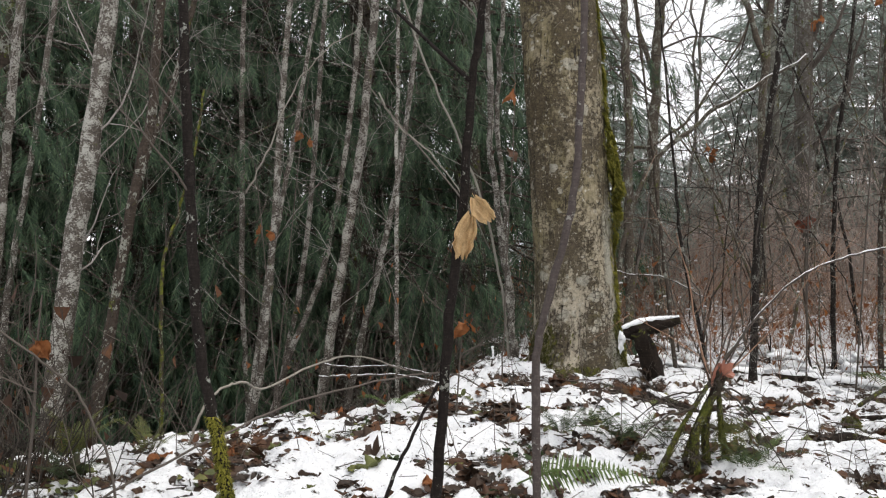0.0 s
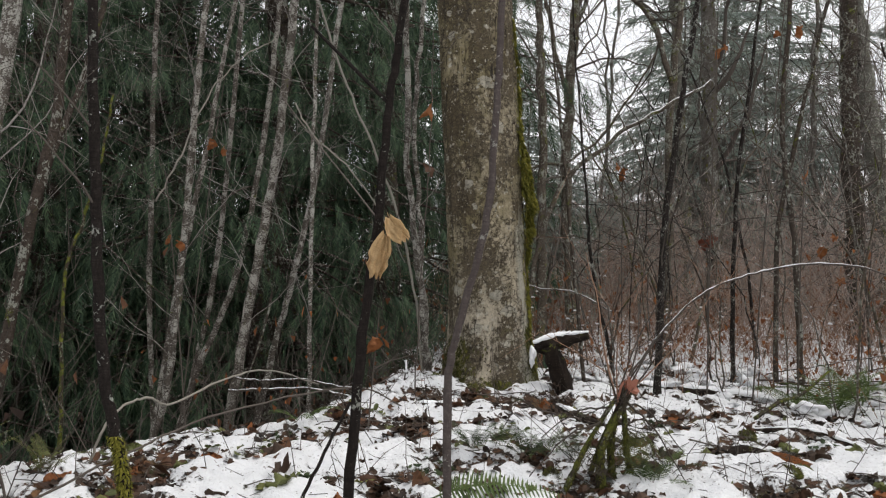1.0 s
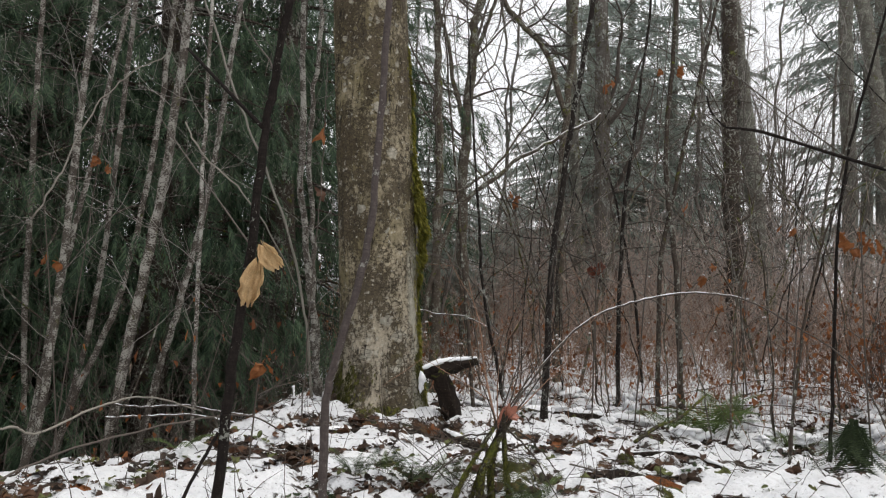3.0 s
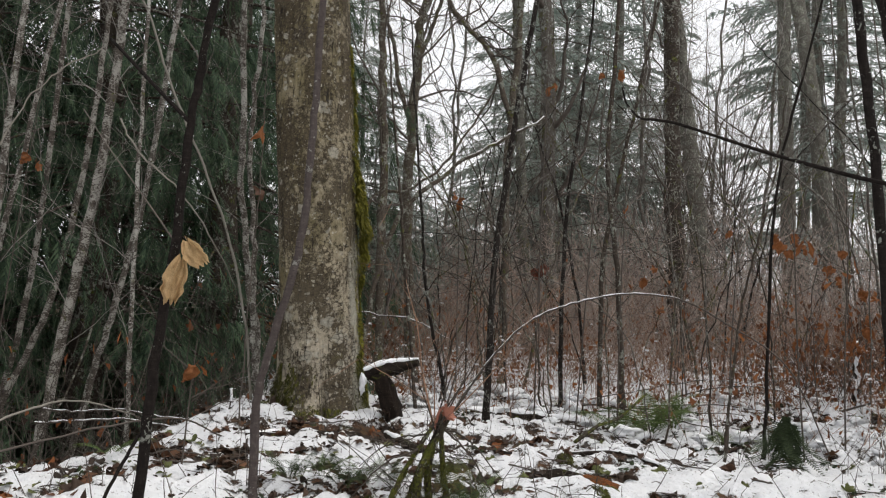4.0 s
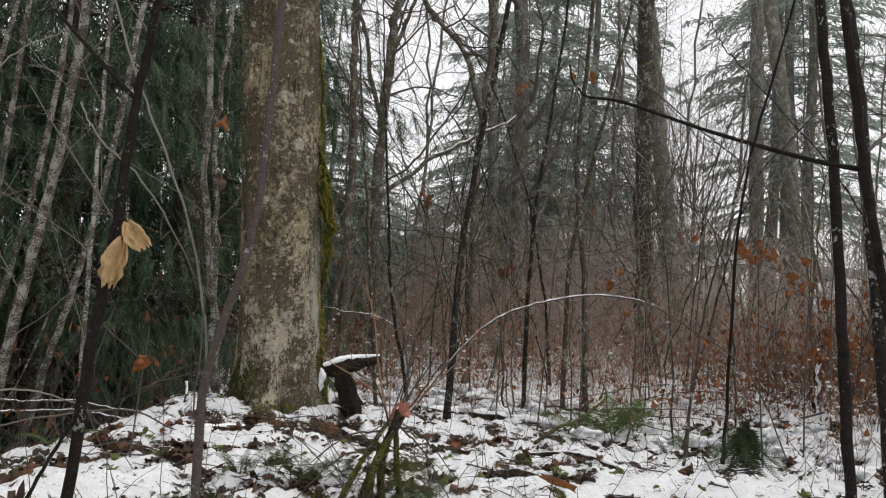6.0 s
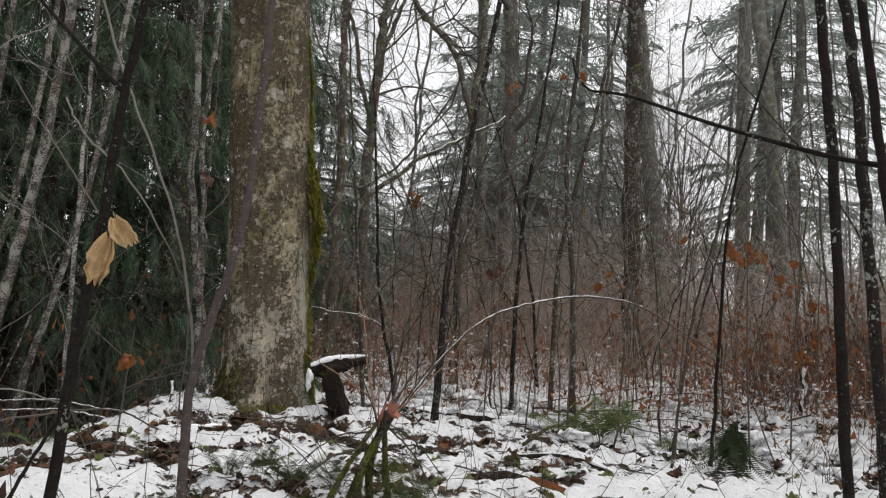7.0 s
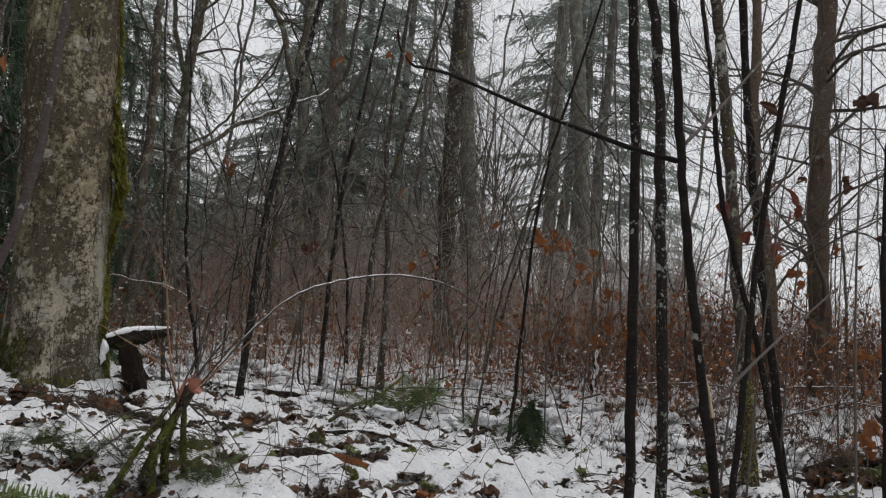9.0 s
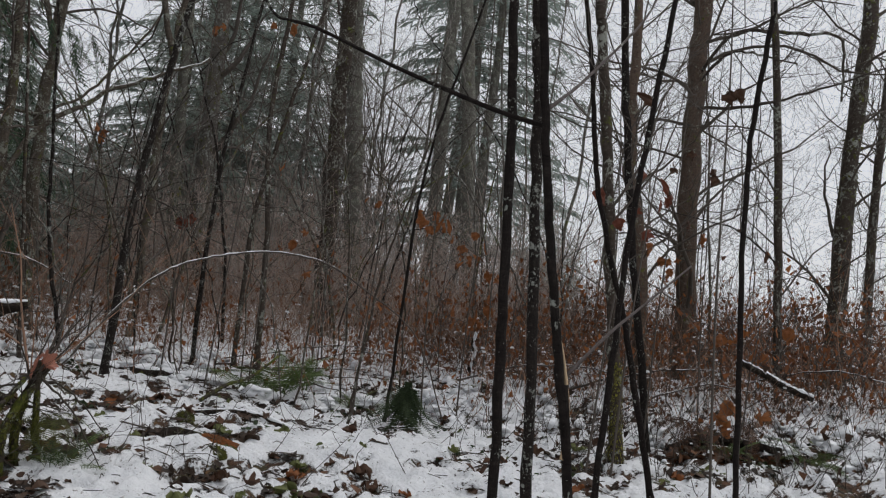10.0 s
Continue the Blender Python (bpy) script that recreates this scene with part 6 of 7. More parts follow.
# ---- withered leaves on twigs ----
def leaf_spray(at, count, size, mat, seed, label, spread=0.12, drop=0.5):
    """A thin twig with a few withered leaves, rooted in the ground below."""
    rng = random.Random(seed)
    x, y, z = at
    g = ground(x, y)
    ob = thing("leafy_twig", (x, y, g), label, "sapling", "twigs with withered leaves")
    b = Buf()
    lean = rng.uniform(-0.12, 0.12) * (z - g)
    line = curve([(lean, 0, -0.04), (lean * 0.5, 0.02, (z - g) * 0.5), (0, 0, z - g), (-lean * 0.3, 0, (z - g) * 1.25)], 6)
    b.tube(line, [0.007 * (1 - 0.6 * i / 18) for i in range(19)], 4, False)
    part("stem", b, TWIG, ob)
    for _ in range(3):
        t = Buf()
        a = rng.uniform(0, 6.28)
        grow(t, Vector((0, 0, (z - g) * rng.uniform(0.5, 1.0))), Vector((math.cos(a), math.sin(a), 0.6)).normalized(), 0.5, 0.004, 1, rng, 0.2, 0.3, 3)
        part("twig", t, TWIG, ob)
    for _ in range(count):
        p = (x + rng.gauss(0, spread), y + rng.gauss(0, spread), z + rng.gauss(0, spread * 0.5))
        hang_leaf(p, size * rng.uniform(0.55, 0.95), mat, ob, (rng.uniform(-110, -70), rng.uniform(-40, 40), rng.uniform(0, 360)), rng.choice((3, 5, 6, 7, 8)))
    return ob


ORL = "thin twig with a few orange withered maple leaves"
leaf_spray((-1.13, 6.5, 2.41), 2, 0.12, LEAF_ORANGE, 1, ORL, 0.07)
leaf_spray((-1.28, 5.83, 1.76), 2, 0.14, LEAF_ORANGE, 2, ORL, 0.05)
leaf_spray((-1.43, 2.94, 1.2), 2, 0.10, LEAF_ORANGE, 3, ORL, 0.03)
leaf_spray((0.13, 4.48, 1.17), 2, 0.10, LEAF_ORANGE, 4, ORL, 0.03)
leaf_spray((3.42, 7.77, 1.95), 3, 0.16, LEAF_RED, 5, "thin twig with dark red withered leaves", 0.06)
leaf_spray((4.27, 5.03, 2.12), 7, 0.15, LEAF_ORANGE, 6, ORL, 0.12)
leaf_spray((3.97, 5.26, 2.2), 2, 0.1, LEAF_ORANGE, 7, ORL, 0.06)
leaf_spray((3.33, 6.22, 3.56), 2, 0.12, LEAF_ORANGE, 8, ORL, 0.06)
leaf_spray((2.88, 6.43, 3.46), 2, 0.12, LEAF_ORANGE, 9, ORL, 0.05)
leaf_spray((2.5, 7.63, 2.61), 2, 0.16, LEAF_ORANGE, 10, ORL, 0.05)
leaf_spray((3.49, 6.14, 2.4), 2, 0.13, LEAF_ORANGE, 11, ORL, 0.05)
leaf_spray((4.9, 5.2, 2.0), 5, 0.13, LEAF_ORANGE, 12, ORL, 0.16)
leaf_spray((4.28, 3.04, 2.32), 5, 0.13, LEAF_RED, 13, "thin twig with dark red withered leaves", 0.10)
leaf_spray((4.21, 3.13, 2.1), 4, 0.12, LEAF_RED, 14, "thin twig with dark red withered leaves", 0.10)
leaf_spray((3.68, 2.23, 2.63), 2, 0.1, LEAF_BROWN, 15, "thin twig with brown withered leaves", 0.05)
leaf_spray((5.17, 3.51, 2.55), 4, 0.11, LEAF_BROWN, 16, "thin twig with brown withered leaves", 0.2)
leaf_spray((5.3, 2.9, 1.05), 5, 0.17, LEAF_ORANGE, 17, ORL, 0.12)
leaf_spray((6.6, 3.6, 1.5), 8, 0.15, LEAF_ORANGE, 18, ORL, 0.25)
leaf_spray((6.4, 6.2, 1.6), 10, 0.15, LEAF_ORANGE, 19, ORL, 0.3)
leaf_spray((5.6, 6.4, 1.4), 10, 0.15, LEAF_ORANGE, 20, ORL, 0.3)
leaf_spray((5.0, 7.6, 1.7), 6, 0.14, LEAF_ORANGE, 21, ORL, 0.3)
leaf_spray((7.4, 5.0, 2.1), 9, 0.14, LEAF_ORANGE, 22, ORL, 0.3)
leaf_spray((6.2, 3.9, 2.3), 5, 0.12, LEAF_BROWN, 23, "thin twig with brown withered leaves", 0.3)


# ---- background saplings ----
def bare_variant(seed, h, r, mat, n, blen):
    return stem("sapling", "bare thin sapling in the winter thicket", [(0, -40, ground(0, -40)), (0.05, -40, ground(0, -40) + h * 0.5), (0.0, -39.95, ground(0, -40) + h)], r, r * 0.45, mat, "bare saplings of the thicket", seed=seed, ext=0, branches=n, blen=blen, depth=2, kids=3, low=0.15, sides=6, twigs=TWIG, wob=0.03, category="sapling")


BARE = [bare_variant(100, 5.5, 0.016, BARK_FAR, 14, 1.3), bare_variant(101, 7.0, 0.021, BARK_OLD, 16, 1.6), bare_variant(102, 4.2, 0.015, BARK_BROWN, 12, 1.0), bare_variant(103, 8.0, 0.027, BARK_FAR, 18, 1.9), bare_variant(104, 3.2, 0.011, BARK_SPOT, 11, 0.9)]
brng = random.Random(2024)
spots = []
while len(spots) < 42:
    x, y = brng.uniform(-1.0, 19.0), brng.uniform(2.5, 26.0)
    r, bearing = math.hypot(x, y), math.degrees(math.atan2(x, y))
    if r < 10.0 or bearing > 72 or bearing < 4 or (r < 10 and bearing < 12):
        continue
    if brng.random() < 0.35 and bearing > 50:
        continue
    spots.append((x, y))
for _ in range(26):
    a, r = radians(brng.uniform(42, 74)), brng.uniform(9.5, 17)
    spots.append((r * math.sin(a), r * math.cos(a)))
for i, (x, y) in enumerate(spots):
    v = BARE[brng.choice((0, 0, 0, 1, 2, 2, 2, 3, 4, 4, 4, 4))]
    s = brng.uniform(0.75, 1.25)
    m = pose(x, y, ground(x, y) - 0.08, brng.uniform(-9, 9), brng.uniform(-9, 9), brng.uniform(0, 360)) @ Matrix.Scale(s, 4)
    if i < len(BARE):
        v = BARE[i]
        v.matrix_world = m
    else:
        copy_thing(v, m)


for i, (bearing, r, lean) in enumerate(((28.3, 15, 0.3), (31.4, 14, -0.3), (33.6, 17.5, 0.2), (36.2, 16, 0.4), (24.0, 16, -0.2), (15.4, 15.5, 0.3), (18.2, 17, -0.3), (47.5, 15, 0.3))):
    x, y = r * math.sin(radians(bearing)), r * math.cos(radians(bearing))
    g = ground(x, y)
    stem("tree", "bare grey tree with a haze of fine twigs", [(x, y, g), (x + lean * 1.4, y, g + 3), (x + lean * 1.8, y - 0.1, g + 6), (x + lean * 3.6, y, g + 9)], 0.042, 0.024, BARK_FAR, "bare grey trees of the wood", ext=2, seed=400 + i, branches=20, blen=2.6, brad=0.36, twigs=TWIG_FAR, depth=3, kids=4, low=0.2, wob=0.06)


def fan_tree(x, y, seed, low, tall, limbs):
    """A bare tree whose limbs fan out and then all rise in fine upright twigs."""
    rng = random.Random(seed)
    ob = thing("tree", gz(x, y), "bare tree with a fan of fine upright twigs", "tree", "bare trees with upright twigs")
    b = Buf()
    b.tube(curve([(0, 0, -0.1), (0.05, 0, low * 0.5), (0, 0.03, low), (0.04, 0, low + tall * 0.8)], 5), [0.06 - 0.0035 * i for i in range(16)], 7)
    part("trunk", b, BARK_FAR, ob)
    for i in range(limbs):
        a, z = rng.uniform(0, 6.283), low * rng.uniform(0.55, 1.25)
        b = Buf()
        grow(b, Vector((0.02, 0.01, z)), Vector((0.62 * math.cos(a), 0.62 * math.sin(a), 0.75)).normalized(), tall * rng.uniform(0.6, 1.0), 0.017, 2, rng, 0.55, 0.1, 7)
        part("branch", b, TWIG, ob)


for i, (bearing, r, tall, limbs) in enumerate(((35.2, 17.0, 3.6, 17), (33.2, 20.0, 3.6, 12), (22.6, 18.5, 3.2, 7))):
    fan_tree(r * math.sin(radians(bearing)), r * math.cos(radians(bearing)), 700 + i, 2.6, tall, limbs)

lrng = random.Random(512)
for i in range(22):
    a, r = radians(lrng.uniform(12, 52)), lrng.uniform(9.2, 15.0)
    x, y = r * math.sin(a), r * math.cos(a)
    g, side, tall = ground(x, y), lrng.choice((-1, 1)) * lrng.uniform(0.5, 1.9), lrng.uniform(2.2, 4.6)
    stem("sapling", "crooked bare sapling leaning across the thicket", [(x, y, g), (x + side * 0.25, y, g + tall * 0.35), (x + side * 0.7, y + 0.2, g + tall * 0.7), (x + side * 1.5, y + 0.2, g + tall)], lrng.uniform(0.014, 0.028), 0.009, lrng.choice((BARK_OLD, BARK_FAR, BARK_SPOT, BARK_MOSSY)), "crooked leaning saplings", ext=0.8, seed=520 + i, branches=9, blen=1.3, brad=0.4, twigs=lrng.choice((TWIG, TWIG_FAR)), depth=2, kids=3, low=0.2, wob=0.02, sides=6, category="sapling")


arng = random.Random(640)
for i in range(46):
    a, r = radians(arng.uniform(11, 50)), arng.uniform(6.8, 11.0)
    x, y = r * math.sin(a), r * math.cos(a)
    g, tall, side = ground(x, y), arng.uniform(1.2, 3.6), arng.choice((-1, 1)) * arng.uniform(0.4, 1.7)
    dx, dy = side * math.cos(a), -side * math.sin(a)
    r0 = arng.uniform(0.006, 0.011)
    ob = limb("arching_shoot", [(x, y, g - 0.04), (x + 0.12 * dx, y + 0.12 * dy, g + 0.5 * tall), (x + 0.45 * dx, y + 0.45 * dy, g + 0.88 * tall), (x + dx, y + dy, g + tall), (x + 1.5 * dx, y + 1.5 * dy, g + 0.9 * tall)], r0, 0.0025, arng.choice((BARK_OLD, BARK_FAR, BARK_SPOT, BARK_BROWN)), None, "long thin bare shoot arching through the thicket", 5, 6, category="shoot", wob=0.02, seed=i)
    line = curve([(0, 0, 0), (0.12 * dx, 0.12 * dy, 0.5 * tall), (0.45 * dx, 0.45 * dy, 0.88 * tall), (dx, dy, tall), (1.5 * dx, 1.5 * dy, 0.9 * tall)], 6)
    for k in range(7):
        t = Buf()
        j = arng.randint(6, 22)
        e = Vector((arng.gauss(0, 1), arng.gauss(0, 0.6), arng.uniform(-0.2, 0.8))).normalized()
        grow(t, line[j], e, arng.uniform(0.3, 0.9), r0 * 0.5, 1, arng, 0.05, 0.35, 3)
        part("twig", t, TWIG, ob)


def bare_shrub(x, y, h, count, seed):
    rng = random.Random(seed)
    ob = thing("bare_shrub", gz(x, y), "tall bare shrub of many thin grey upright twigs", "shrub", "bare shrubs of the thicket")
    for i in range(count):
        a = rng.uniform(0, 6.283)
        b = Buf()
        grow(b, Vector((0.2 * math.cos(a), 0.2 * math.sin(a), -0.05)), Vector((0.45 * math.cos(a), 0.45 * math.sin(a), 1)).normalized(), h * rng.uniform(0.6, 1.0), rng.uniform(0.01, 0.018), 3, rng, 0.2, 0.14, 3)
        part("shoot", b, TWIG, ob)


for i, (x, y, h, count) in enumerate(((9.9, 13.9, 6.2, 18), (9.2, 14.6, 5.6, 14), (10.7, 14.2, 5.6, 14), (4.4, 14.8, 4.8, 12), (12.6, 10.4, 3.6, 10), (13.4, 8.2, 3.4, 10), (8.4, 16.0, 5.2, 12))):
    bare_shrub(x, y, h, count, 300 + i)


# ---- thicket, litter and twigs that nobody could count ----
def thicket(name, label, mat, count, place, h0, h1, seed, rad=0.004, twigs=3, leaves=0.0, leaf_mat=None, flecks=0.0):
    rng = random.Random(seed)
    b, lv, sn = Buf(), Buf(), Buf()
    for _ in range(count):
        x, y = place(rng)
        g = ground(x, y)
        h = rng.uniform(h0, h1)
        d = Vector((rng.gauss(0, 0.4), rng.gauss(0, 0.4), 1)).normalized()
        p = Vector((x, y, g - 0.02))
        pts = [p]
        for k in range(3):
            d = (d + Vector((rng.gauss(0, 0.22), rng.gauss(0, 0.22), 0))).normalized()
            p = p + d * (h / 3)
            pts.append(p)
        b.tube(pts, [rad, rad * 0.85, rad * 0.65, rad * 0.35], 3, False)
        for _k in range(twigs):
            i = rng.randint(0, 2)
            q = pts[i].lerp(pts[i + 1], rng.random())
            e = Vector((rng.gauss(0, 1), rng.gauss(0, 1), rng.uniform(0.1, 1.2))).normalized()
            ln = rng.uniform(0.15, 0.5) * h * 0.5
            r = q + e * ln * 0.5
            t = r + (e + Vector((rng.gauss(0, 0.3), rng.gauss(0, 0.3), 0.2))).normalized() * ln * 0.5
            b.tube([q, r, t], [rad * 0.6, rad * 0.5, rad * 0.3], 3, False)
            if rng.random() < leaves:
                s = rng.uniform(0.02, 0.055)
                u = Vector((rng.gauss(0, 1), rng.gauss(0, 1), rng.gauss(0, 0.7))).normalized() * s
                o = Vector((rng.gauss(0, 0.3), rng.gauss(0, 0.3), -1)).normalized() * s
                lv.quad(t - u * 0.6, t + o * 0.6 - u * 0.5, t + o * 1.5, t + o * 0.6 + u * 0.6)
            if rng.random() < flecks:
                s = rng.uniform(0.006, 0.018)
                u = Vector((rng.gauss(0, 1), rng.gauss(0, 1), 0)).normalized() * s * 1.4
                o = Vector((-u.y, u.x, 0)) * 0.7
                top = r + Vector((0, 0, s))
                sn.quad(top - u, top - o, top + u, top + o)
                k4 = len(sn.v)
                sn.v += [top - u - Vector((0, 0, s)), top + u - Vector((0, 0, s)), top + u * 0.6, top - u * 0.6]
                sn.f.append((k4, k4 + 1, k4 + 2, k4 + 3))
    tagged(part(name, b, mat), label, "brush", kind="stuff")
    if lv.f:
        tagged(part("brush_leaves", lv, leaf_mat, flat=True), "withered orange-brown leaves clinging in the brush", "leaves", kind="stuff")
    if sn.f:
        tagged(part("snow_flecks", sn, SNOW), "flecks of snow caught on brush twigs", "snow", kind="stuff")


def in_brush(rng):
    while True:
        x, y = rng.uniform(0.8, 17.0), rng.uniform(2.5, 20.0)
        r, bearing = math.hypot(x, y), math.degrees(math.atan2(x, y))
        if r > 7.8 + 0.8 * noise.noise((x * 0.5, y * 0.5, 0)) and r < 20 and bearing < 74 and rng.random() < smooth(7.6, 10.5, r) + 0.1:
            return x, y


def far_brush(rng):
    while True:
        x, y = rng.uniform(0.5, 28.0), rng.uniform(5.0, 32.0)
        r = math.hypot(x, y)
        if 14 < r < 34:
            return x, y


def left_brush(rng):
    while True:
        x, y = rng.uniform(-5.0, 0.7), rng.uniform(3.4, 8.5)
        if -0.68 * (x + 2.2) + 0.73 * (y - 3.55) > 0.1:
            return x, y


def near_twigs(rng):
    while True:
        x, y = rng.uniform(-1.5, 6.5), rng.uniform(3.2, 7.2)
        if 3.4 < math.hypot(x, y) < 7.6 and -0.68 * (x + 2.2) + 0.73 * (y - 3.55) < 0.3:
            return x, y


thicket("brush", "dense red-brown leafless winter brush behind the snow", TWIG_RED, 3000, in_brush, 0.4, 1.7, 31, 0.0036, 6, 0.36, LEAF_RUST, 0.06)
def low_brush(rng):
    while True:
        x, y = rng.uniform(1.2, 9.5), rng.uniform(2.8, 10.0)
        r = math.hypot(x, y)
        if 7.1 + 0.7 * noise.noise((x * 0.7, y * 0.7, 5)) < r < 10.5 and math.degrees(math.atan2(x, y)) < 70:
            return x, y


thicket("brush", "low red-brown brush flecked with snow", TWIG_RED, 620, low_brush, 0.25, 0.9, 40, 0.0032, 6, 0.22, LEAF_RUST, 0.5)
def tall_brush(rng):
    a, r = radians(rng.uniform(14, 50)), rng.uniform(10.5, 15.5)
    return r * math.sin(a), r * math.cos(a)


# Set before the firs; its paleness lightens the wood like haze.
thicket("brush", "tall red-brown brush deep in the wood, coloured pale for haze", TWIG_MIST, 800, tall_brush, 1.3, 2.9, 43, 0.0046, 9)
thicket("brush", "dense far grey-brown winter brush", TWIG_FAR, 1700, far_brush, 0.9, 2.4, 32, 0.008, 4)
mound_rng = random.Random(52)
mounds = Buf()
for _ in range(280):
    a, r = radians(mound_rng.uniform(13, 68)), mound_rng.uniform(6.5, 9.2)
    wide = mound_rng.uniform(0.02, 0.085)
    lump(mounds, Vector(gz(r * math.sin(a), r * math.cos(a), mound_rng.uniform(0.0, 0.12))), wide, wide * mound_rng.uniform(0.5, 1.0), wide * mound_rng.uniform(0.3, 0.6), mound_rng.uniform(0, 90), 12, 1.5)
tagged(part("snow_lumps", mounds, SNOW), "soft lumps of snow lying on fallen twigs in the brush", "snow", kind="stuff")


def far_wood(rng):
    while True:
        a, r = radians(rng.uniform(7, 47)), rng.uniform(15, 36)
        if rng.random() < 0.35 + 0.65 * abs(math.sin(3.1 * a * 3)):
            return r * math.sin(a), r * math.cos(a)


def crest(rng):
    a, r = radians(rng.uniform(40, 76)), rng.uniform(8.5, 18)
    return r * math.sin(a), r * math.cos(a)


# Extra pale twigs, added to grey the distance as mist would.
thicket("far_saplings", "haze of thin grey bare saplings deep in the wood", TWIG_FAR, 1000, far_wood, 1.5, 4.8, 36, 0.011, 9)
thicket("undergrowth", "tangle of thin dark twigs under the alders", TWIG_DARK, 230, left_brush, 0.4, 1.9, 33, 0.0028, 5, 0.05, LEAF_BROWN)
def alder_feet(rng):
    while True:
        x, y = rng.uniform(-1.3, 0.75), rng.uniform(4.9, 8.0)
        if -0.68 * (x + 2.2) + 0.73 * (y - 3.55) > -0.15:
            return x, y


thicket("undergrowth", "thin brown twigs with a few withered leaves under the alders", TWIG, 130, alder_feet, 0.4, 1.4, 41, 0.0026, 5, 0.12, LEAF_RUST)
thicket("twigs", "sparse thin bare twigs sticking out of the snow", TWIG, 190, near_twigs, 0.15, 0.6, 34, 0.0026, 2)


def bank_twigs(rng):
    return rng.uniform(4.4, 8.2), rng.uniform(2.2, 4.6)


thicket("twigs", "thin bare twigs and dead stalks sticking out of the snow below the bank", TWIG_DARK, 290, bank_twigs, 0.15, 0.75, 42, 0.0028, 5, 0.16, LEAF_BROWN, 0.12)

litter_rng = random.Random(88)
lit = Buf()
for _ in range(4200):
    x, y = litter_rng.uniform(-2.4, 6.5), litter_rng.uniform(2.6, 8.0)
    if snow_cover(x, y) > 0.5 and litter_rng.random() < 0.9:
        continue
    c = Vector(gz(x, y, 0.012))
    s = litter_rng.uniform(0.015, 0.05)
    u = Vector((litter_rng.gauss(0, 1), litter_rng.gauss(0, 1), litter_rng.gauss(0, 0.35))).normalized() * s
    o = u.cross(Vector((litter_rng.gauss(0, 0.3), litter_rng.gauss(0, 0.3), 1))).normalized() * s * 0.7
    lit.quad(c - u, c - o * 0.9 + Vector((0, 0, s * 0.3)), c + u * 1.1, c + o)
tagged(part("leaf_litter", lit, LEAF_BROWN, flat=True), "scraps of dead brown leaves on the snow", "leaves", kind="stuff")

frng = random.Random(6)
made = 0
while made < 240:
    x, y = frng.uniform(-2.0, 6.0), frng.uniform(2.7, 7.0)
    if -0.68 * (x + 2.2) + 0.73 * (y - 3.55) > 0.3 or frng.random() > smooth(8.0, 3.0, math.hypot(x, y)) + 0.25:
        continue
    mat = frng.choice((LEAF_BROWN, LEAF_BROWN, LEAF_BROWN, LEAF_DARK, LEAF_DARK, LEAF_RUST, LEAF_GREEN, LEAF_GREEN))
    word = {"brown_leaf": "curled brown maple leaf lying on snow", "sodden_leaf": "dark sodden leaf lying in snow", "rust_leaf": "rust-brown maple leaf lying on snow", "green_leaf": "faded olive-green leaf lying on snow"}[mat.name]
    ob = tagged(new("fallen_leaf", leaf_mesh(mat, frng.choice((3, 6, 7, 8, 8)))), word, "leaf", "fallen leaves")
    ob.matrix_world = pose(x, y, ground(x, y) + 0.012, frng.gauss(0, 20), frng.gauss(0, 20), frng.uniform(0, 360)) @ Matrix.Scale(frng.uniform(0.05, 0.14), 4)
    made += 1
for i in range(26):
    x, y = frng.uniform(-1.2, 5.5), frng.uniform(3.3, 6.8)
    a, ln = frng.uniform(0, 3.14), frng.uniform(0.3, 0.9)
    dx, dy = math.cos(a) * ln / 2, math.sin(a) * ln / 2
    limb("fallen_twig", [gz(x - dx, y - dy, 0.015), gz(x, y, 0.05), gz(x + dx, y + dy, 0.03)], 0.006, 0.003, TWIG, None, "thin dead twig lying on the snow", 5, 5, category="twig", wob=0.008, seed=i)
for i in range(10):
    a, r = radians(frng.uniform(14, 66)), frng.uniform(7.2, 9.0)
    x, y = r * math.sin(a), r * math.cos(a)
    a, ln = frng.uniform(-0.7, 0.7) - a, frng.uniform(0.9, 2.2)
    dx, dy = math.cos(a) * ln / 2, math.sin(a) * ln / 2
    h = frng.uniform(0.05, 0.5)
    limb("fallen_branch", [gz(x - dx, y - dy, -0.02), gz(x - dx * 0.2, y - dy * 0.2, h * 0.5 + 0.04), gz(x + dx * 0.5, y + dy * 0.5, h * 0.85 + 0.05), gz(x + dx, y + dy, h)], frng.uniform(0.007, 0.016), 0.004, frng.choice((TWIG, TWIG_DARK)), None, "fallen dead branch lined with snow in the brush", 5, 6, wob=0.008, seed=i, snow=frng.uniform(0.004, 0.006))


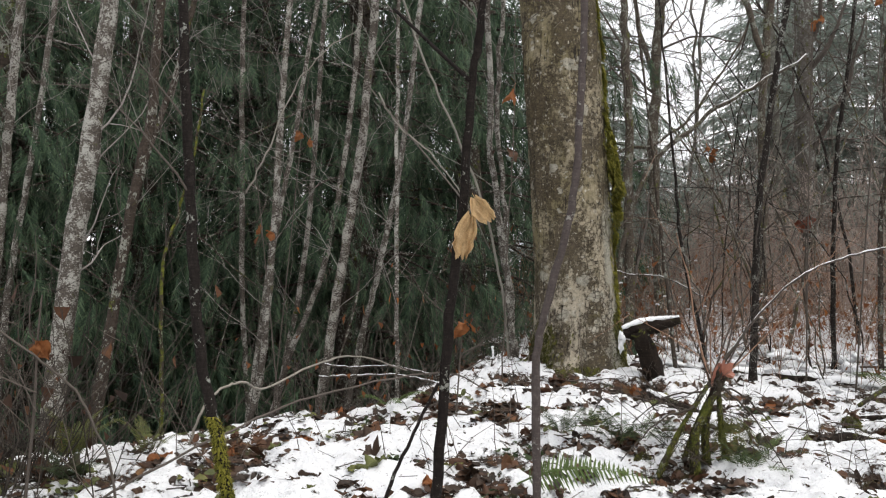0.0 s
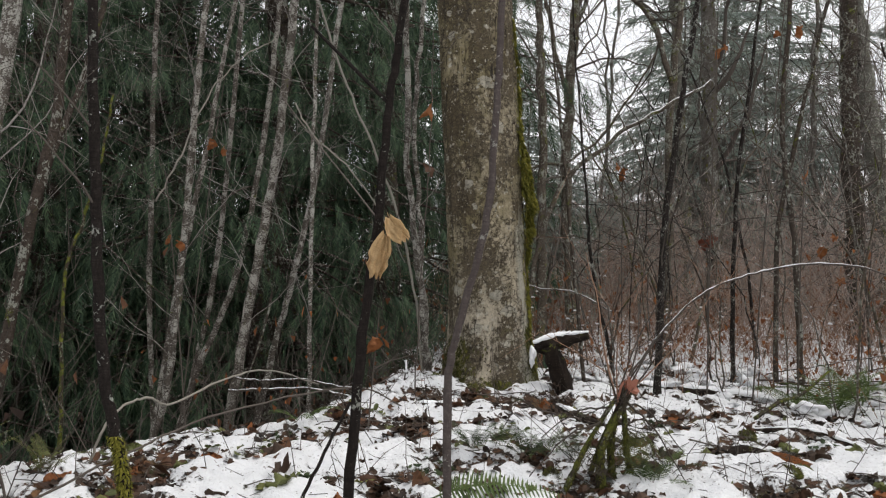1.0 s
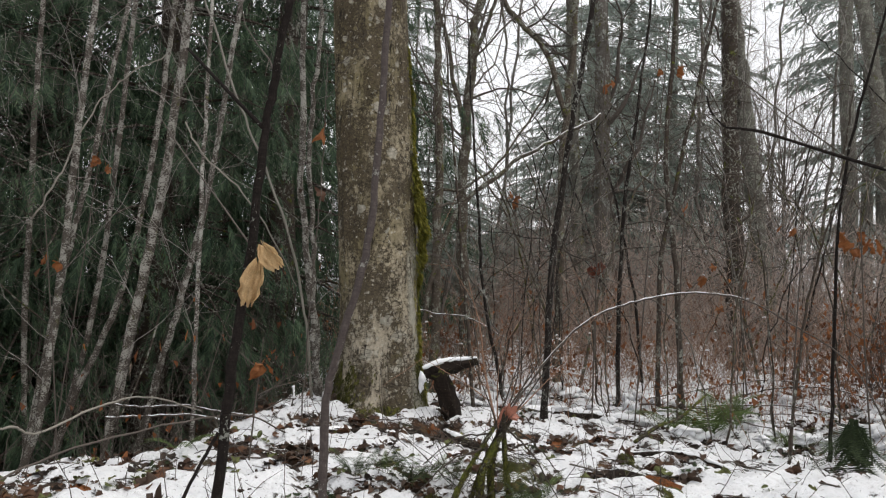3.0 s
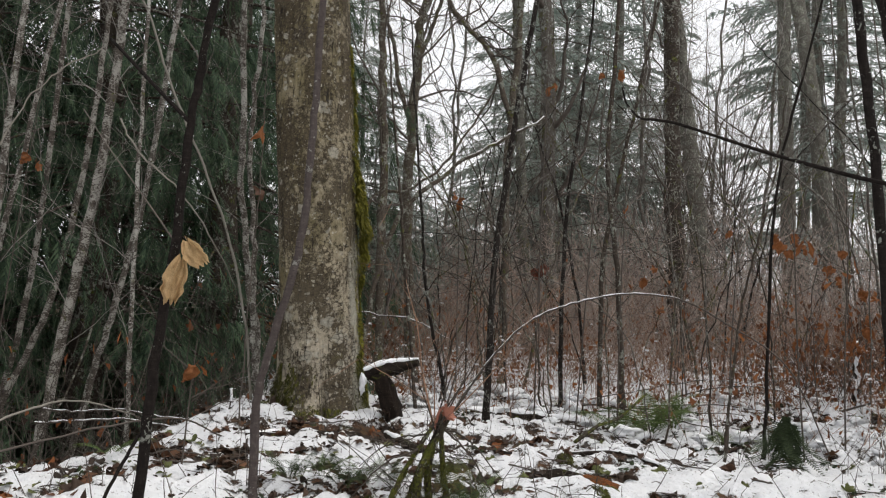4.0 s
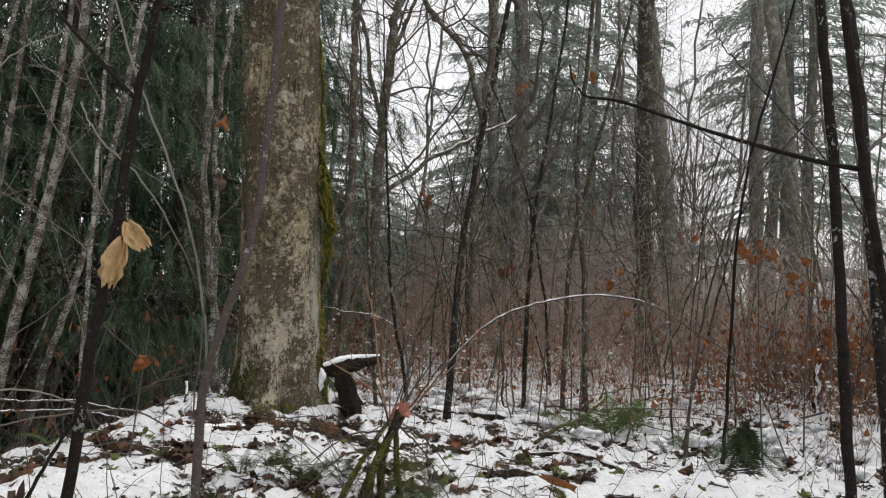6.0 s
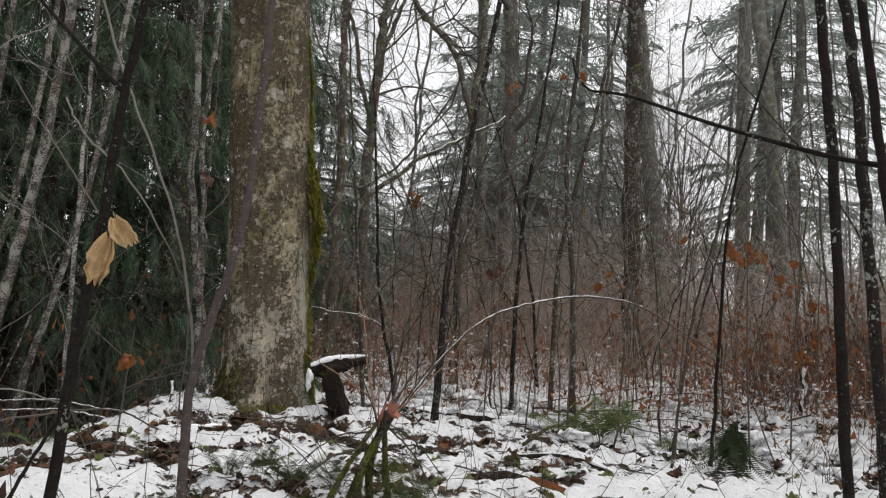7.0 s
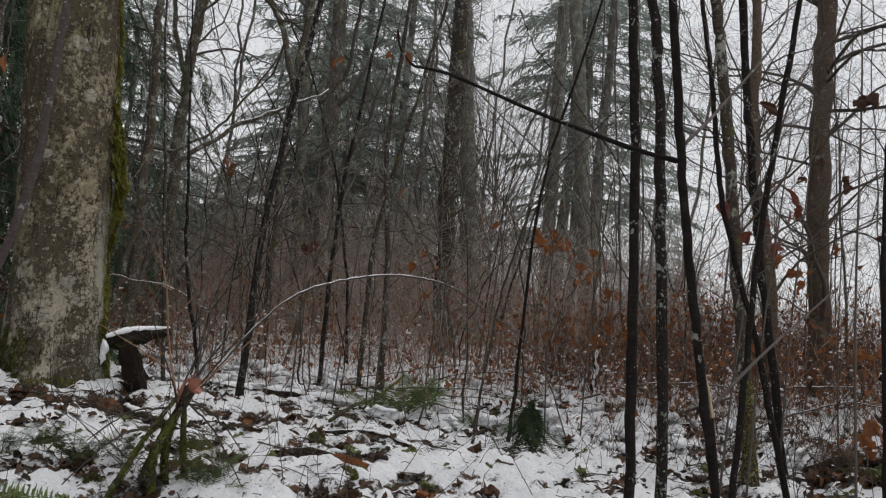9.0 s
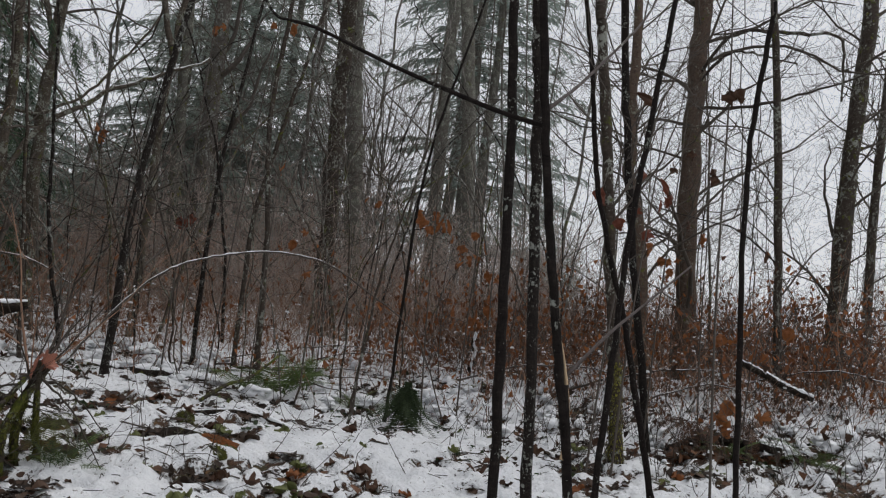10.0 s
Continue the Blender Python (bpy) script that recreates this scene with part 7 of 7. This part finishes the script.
def clumps(name, label, mat, count, seed, size, per, place):
    """Heaps of crumpled leaves that stand out of the snow, joined."""
    rng = random.Random(seed)
    b = Buf()
    for _ in range(count):
        x, y = place(rng)
        rad = rng.uniform(0.05, 0.14)
        for _k in range(per):
            a, d = rng.uniform(0, 6.283), rad * math.sqrt(rng.random())
            px, py = x + d * math.cos(a), y + 0.8 * d * math.sin(a)
            c = Vector((px, py, ground(px, py) + 0.02 + (1 - (d / rad) ** 2) * rad * 0.35 * rng.random()))
            s = size * rng.uniform(0.5, 1.2)
            u = Vector((rng.gauss(0, 1), rng.gauss(0, 1), rng.gauss(0, 0.28))).normalized() * s
            o = u.cross(Vector((rng.gauss(0, 0.35), rng.gauss(0, 0.35), 1))).normalized() * s * 0.65
            k = len(b.v)
            n = u.cross(o).normalized() * s * rng.uniform(-0.65, 0.65)
            b.v += [c - u, c - o + n, c + u * 1.1, c + o + n, c - u * 0.75 - o * 0.7 - n * 0.5, c + u * 0.8 - o * 0.75 + n * 0.4, c + u * 0.85 + o * 0.7 - n * 0.3, c - u * 0.7 + o * 0.75 + n * 0.6, c]
            for i0, i1 in ((0, 4), (4, 1), (1, 5), (5, 2), (2, 6), (6, 3), (3, 7), (7, 0)):
                b.f.append((k + 8, k + i0, k + i1))
    tagged(part(name, b, mat, flat=True), label, "leaves", kind="stuff")


def on_snow(rng):
    while True:
        x, y = rng.uniform(-2.2, 6.6), rng.uniform(2.7, 7.8)
        if -0.68 * (x + 2.2) + 0.73 * (y - 3.55) < 0.4 and 3.0 < math.hypot(x, y) < 9:
            return x, y


clumps("leaf_clumps", "heaps of wet brown leaves standing out of the snow", LEAF_BROWN, 34, 51, 0.042, 18, on_snow)
clumps("bramble_leaves", "low trailing olive-green leaves above the snow", LEAF_GREEN, 50, 52, 0.024, 9, on_snow)
clumps("dead_fern_clumps", "clumps of dark green herbs in the snow", FERN_DARK, 45, 53, 0.02, 16, on_snow)


def debris(count, seed):
    """Short broken sticks and needles strewn on the snow, joined."""
    rng = random.Random(seed)
    b = Buf()
    for _ in range(count):
        x, y = on_snow(rng)
        ln, a, r = rng.uniform(0.03, 0.2), rng.uniform(0, 3.14), rng.uniform(0.0012, 0.0035)
        d = Vector((math.cos(a), math.sin(a), rng.gauss(0, 0.18))) * ln * 0.5
        c = Vector(gz(x, y, 0.02))
        mid = c + Vector((0, 0, rng.uniform(0, 0.02))) + Vector((rng.gauss(0, 0.1), rng.gauss(0, 0.1), 0)) * ln
        b.tube([c - d, mid, c + d], [r, r, r * 0.6], 3, False)
    tagged(part("debris", b, TWIG_DARK), "short broken sticks strewn over the snow", "twigs", kind="stuff")


debris(2600, 61)


def bank(rng):
    while True:
        x, y = rng.uniform(5.4, 12.0), rng.uniform(2.6, 8.0)
        if 8.5 + 0.7 * noise.noise((x * 0.8, y * 0.8, 3)) < math.hypot(x, y) < 12.5:
            return x, y


thicket("leafy_brush", "brush on the bank hung with rust-brown leaves", TWIG, 1050, bank, 0.5, 1.5, 38, 0.0036, 8, 0.9, LEAF_RUST, 0.05)
clumps("leaf_clumps", "dark sodden leaves and soil showing through the snow", LEAF_DARK, 150, 54, 0.03, 18, on_snow)


def bank_front(rng):
    return rng.uniform(-1.5, 1.3), rng.uniform(3.1, 5.3)


clumps("leaf_clumps", "sodden leaves and bark scraps dotted over the snow bank", LEAF_DARK, 60, 56, 0.026, 12, bank_front)
clumps("leaf_clumps", "brown leaves dotted over the snow bank", LEAF_BROWN, 26, 57, 0.036, 7, bank_front)
clumps("bramble_leaves", "small olive-green leaves above the snow bank", LEAF_GREEN, 26, 58, 0.026, 6, bank_front)


def by_log(rng):
    u = rng.random()
    return 5.25 + 0.75 * u + rng.gauss(0, 0.1), 3.4 - 0.4 * u + rng.gauss(0, 0.1)


clumps("leaf_clumps", "dead leaves heaped on the fallen log", LEAF_BROWN, 26, 55, 0.06, 16, by_log)


def left_edge(rng):
    return rng.gauss(-1.75, 0.25), rng.gauss(3.25, 0.25)


thicket("edge_twigs", "low tangle of bare twigs at the edge of the bank", TWIG_DARK, 150, left_edge, 0.2, 1.0, 39, 0.003, 5, 0.12, LEAF_BROWN)
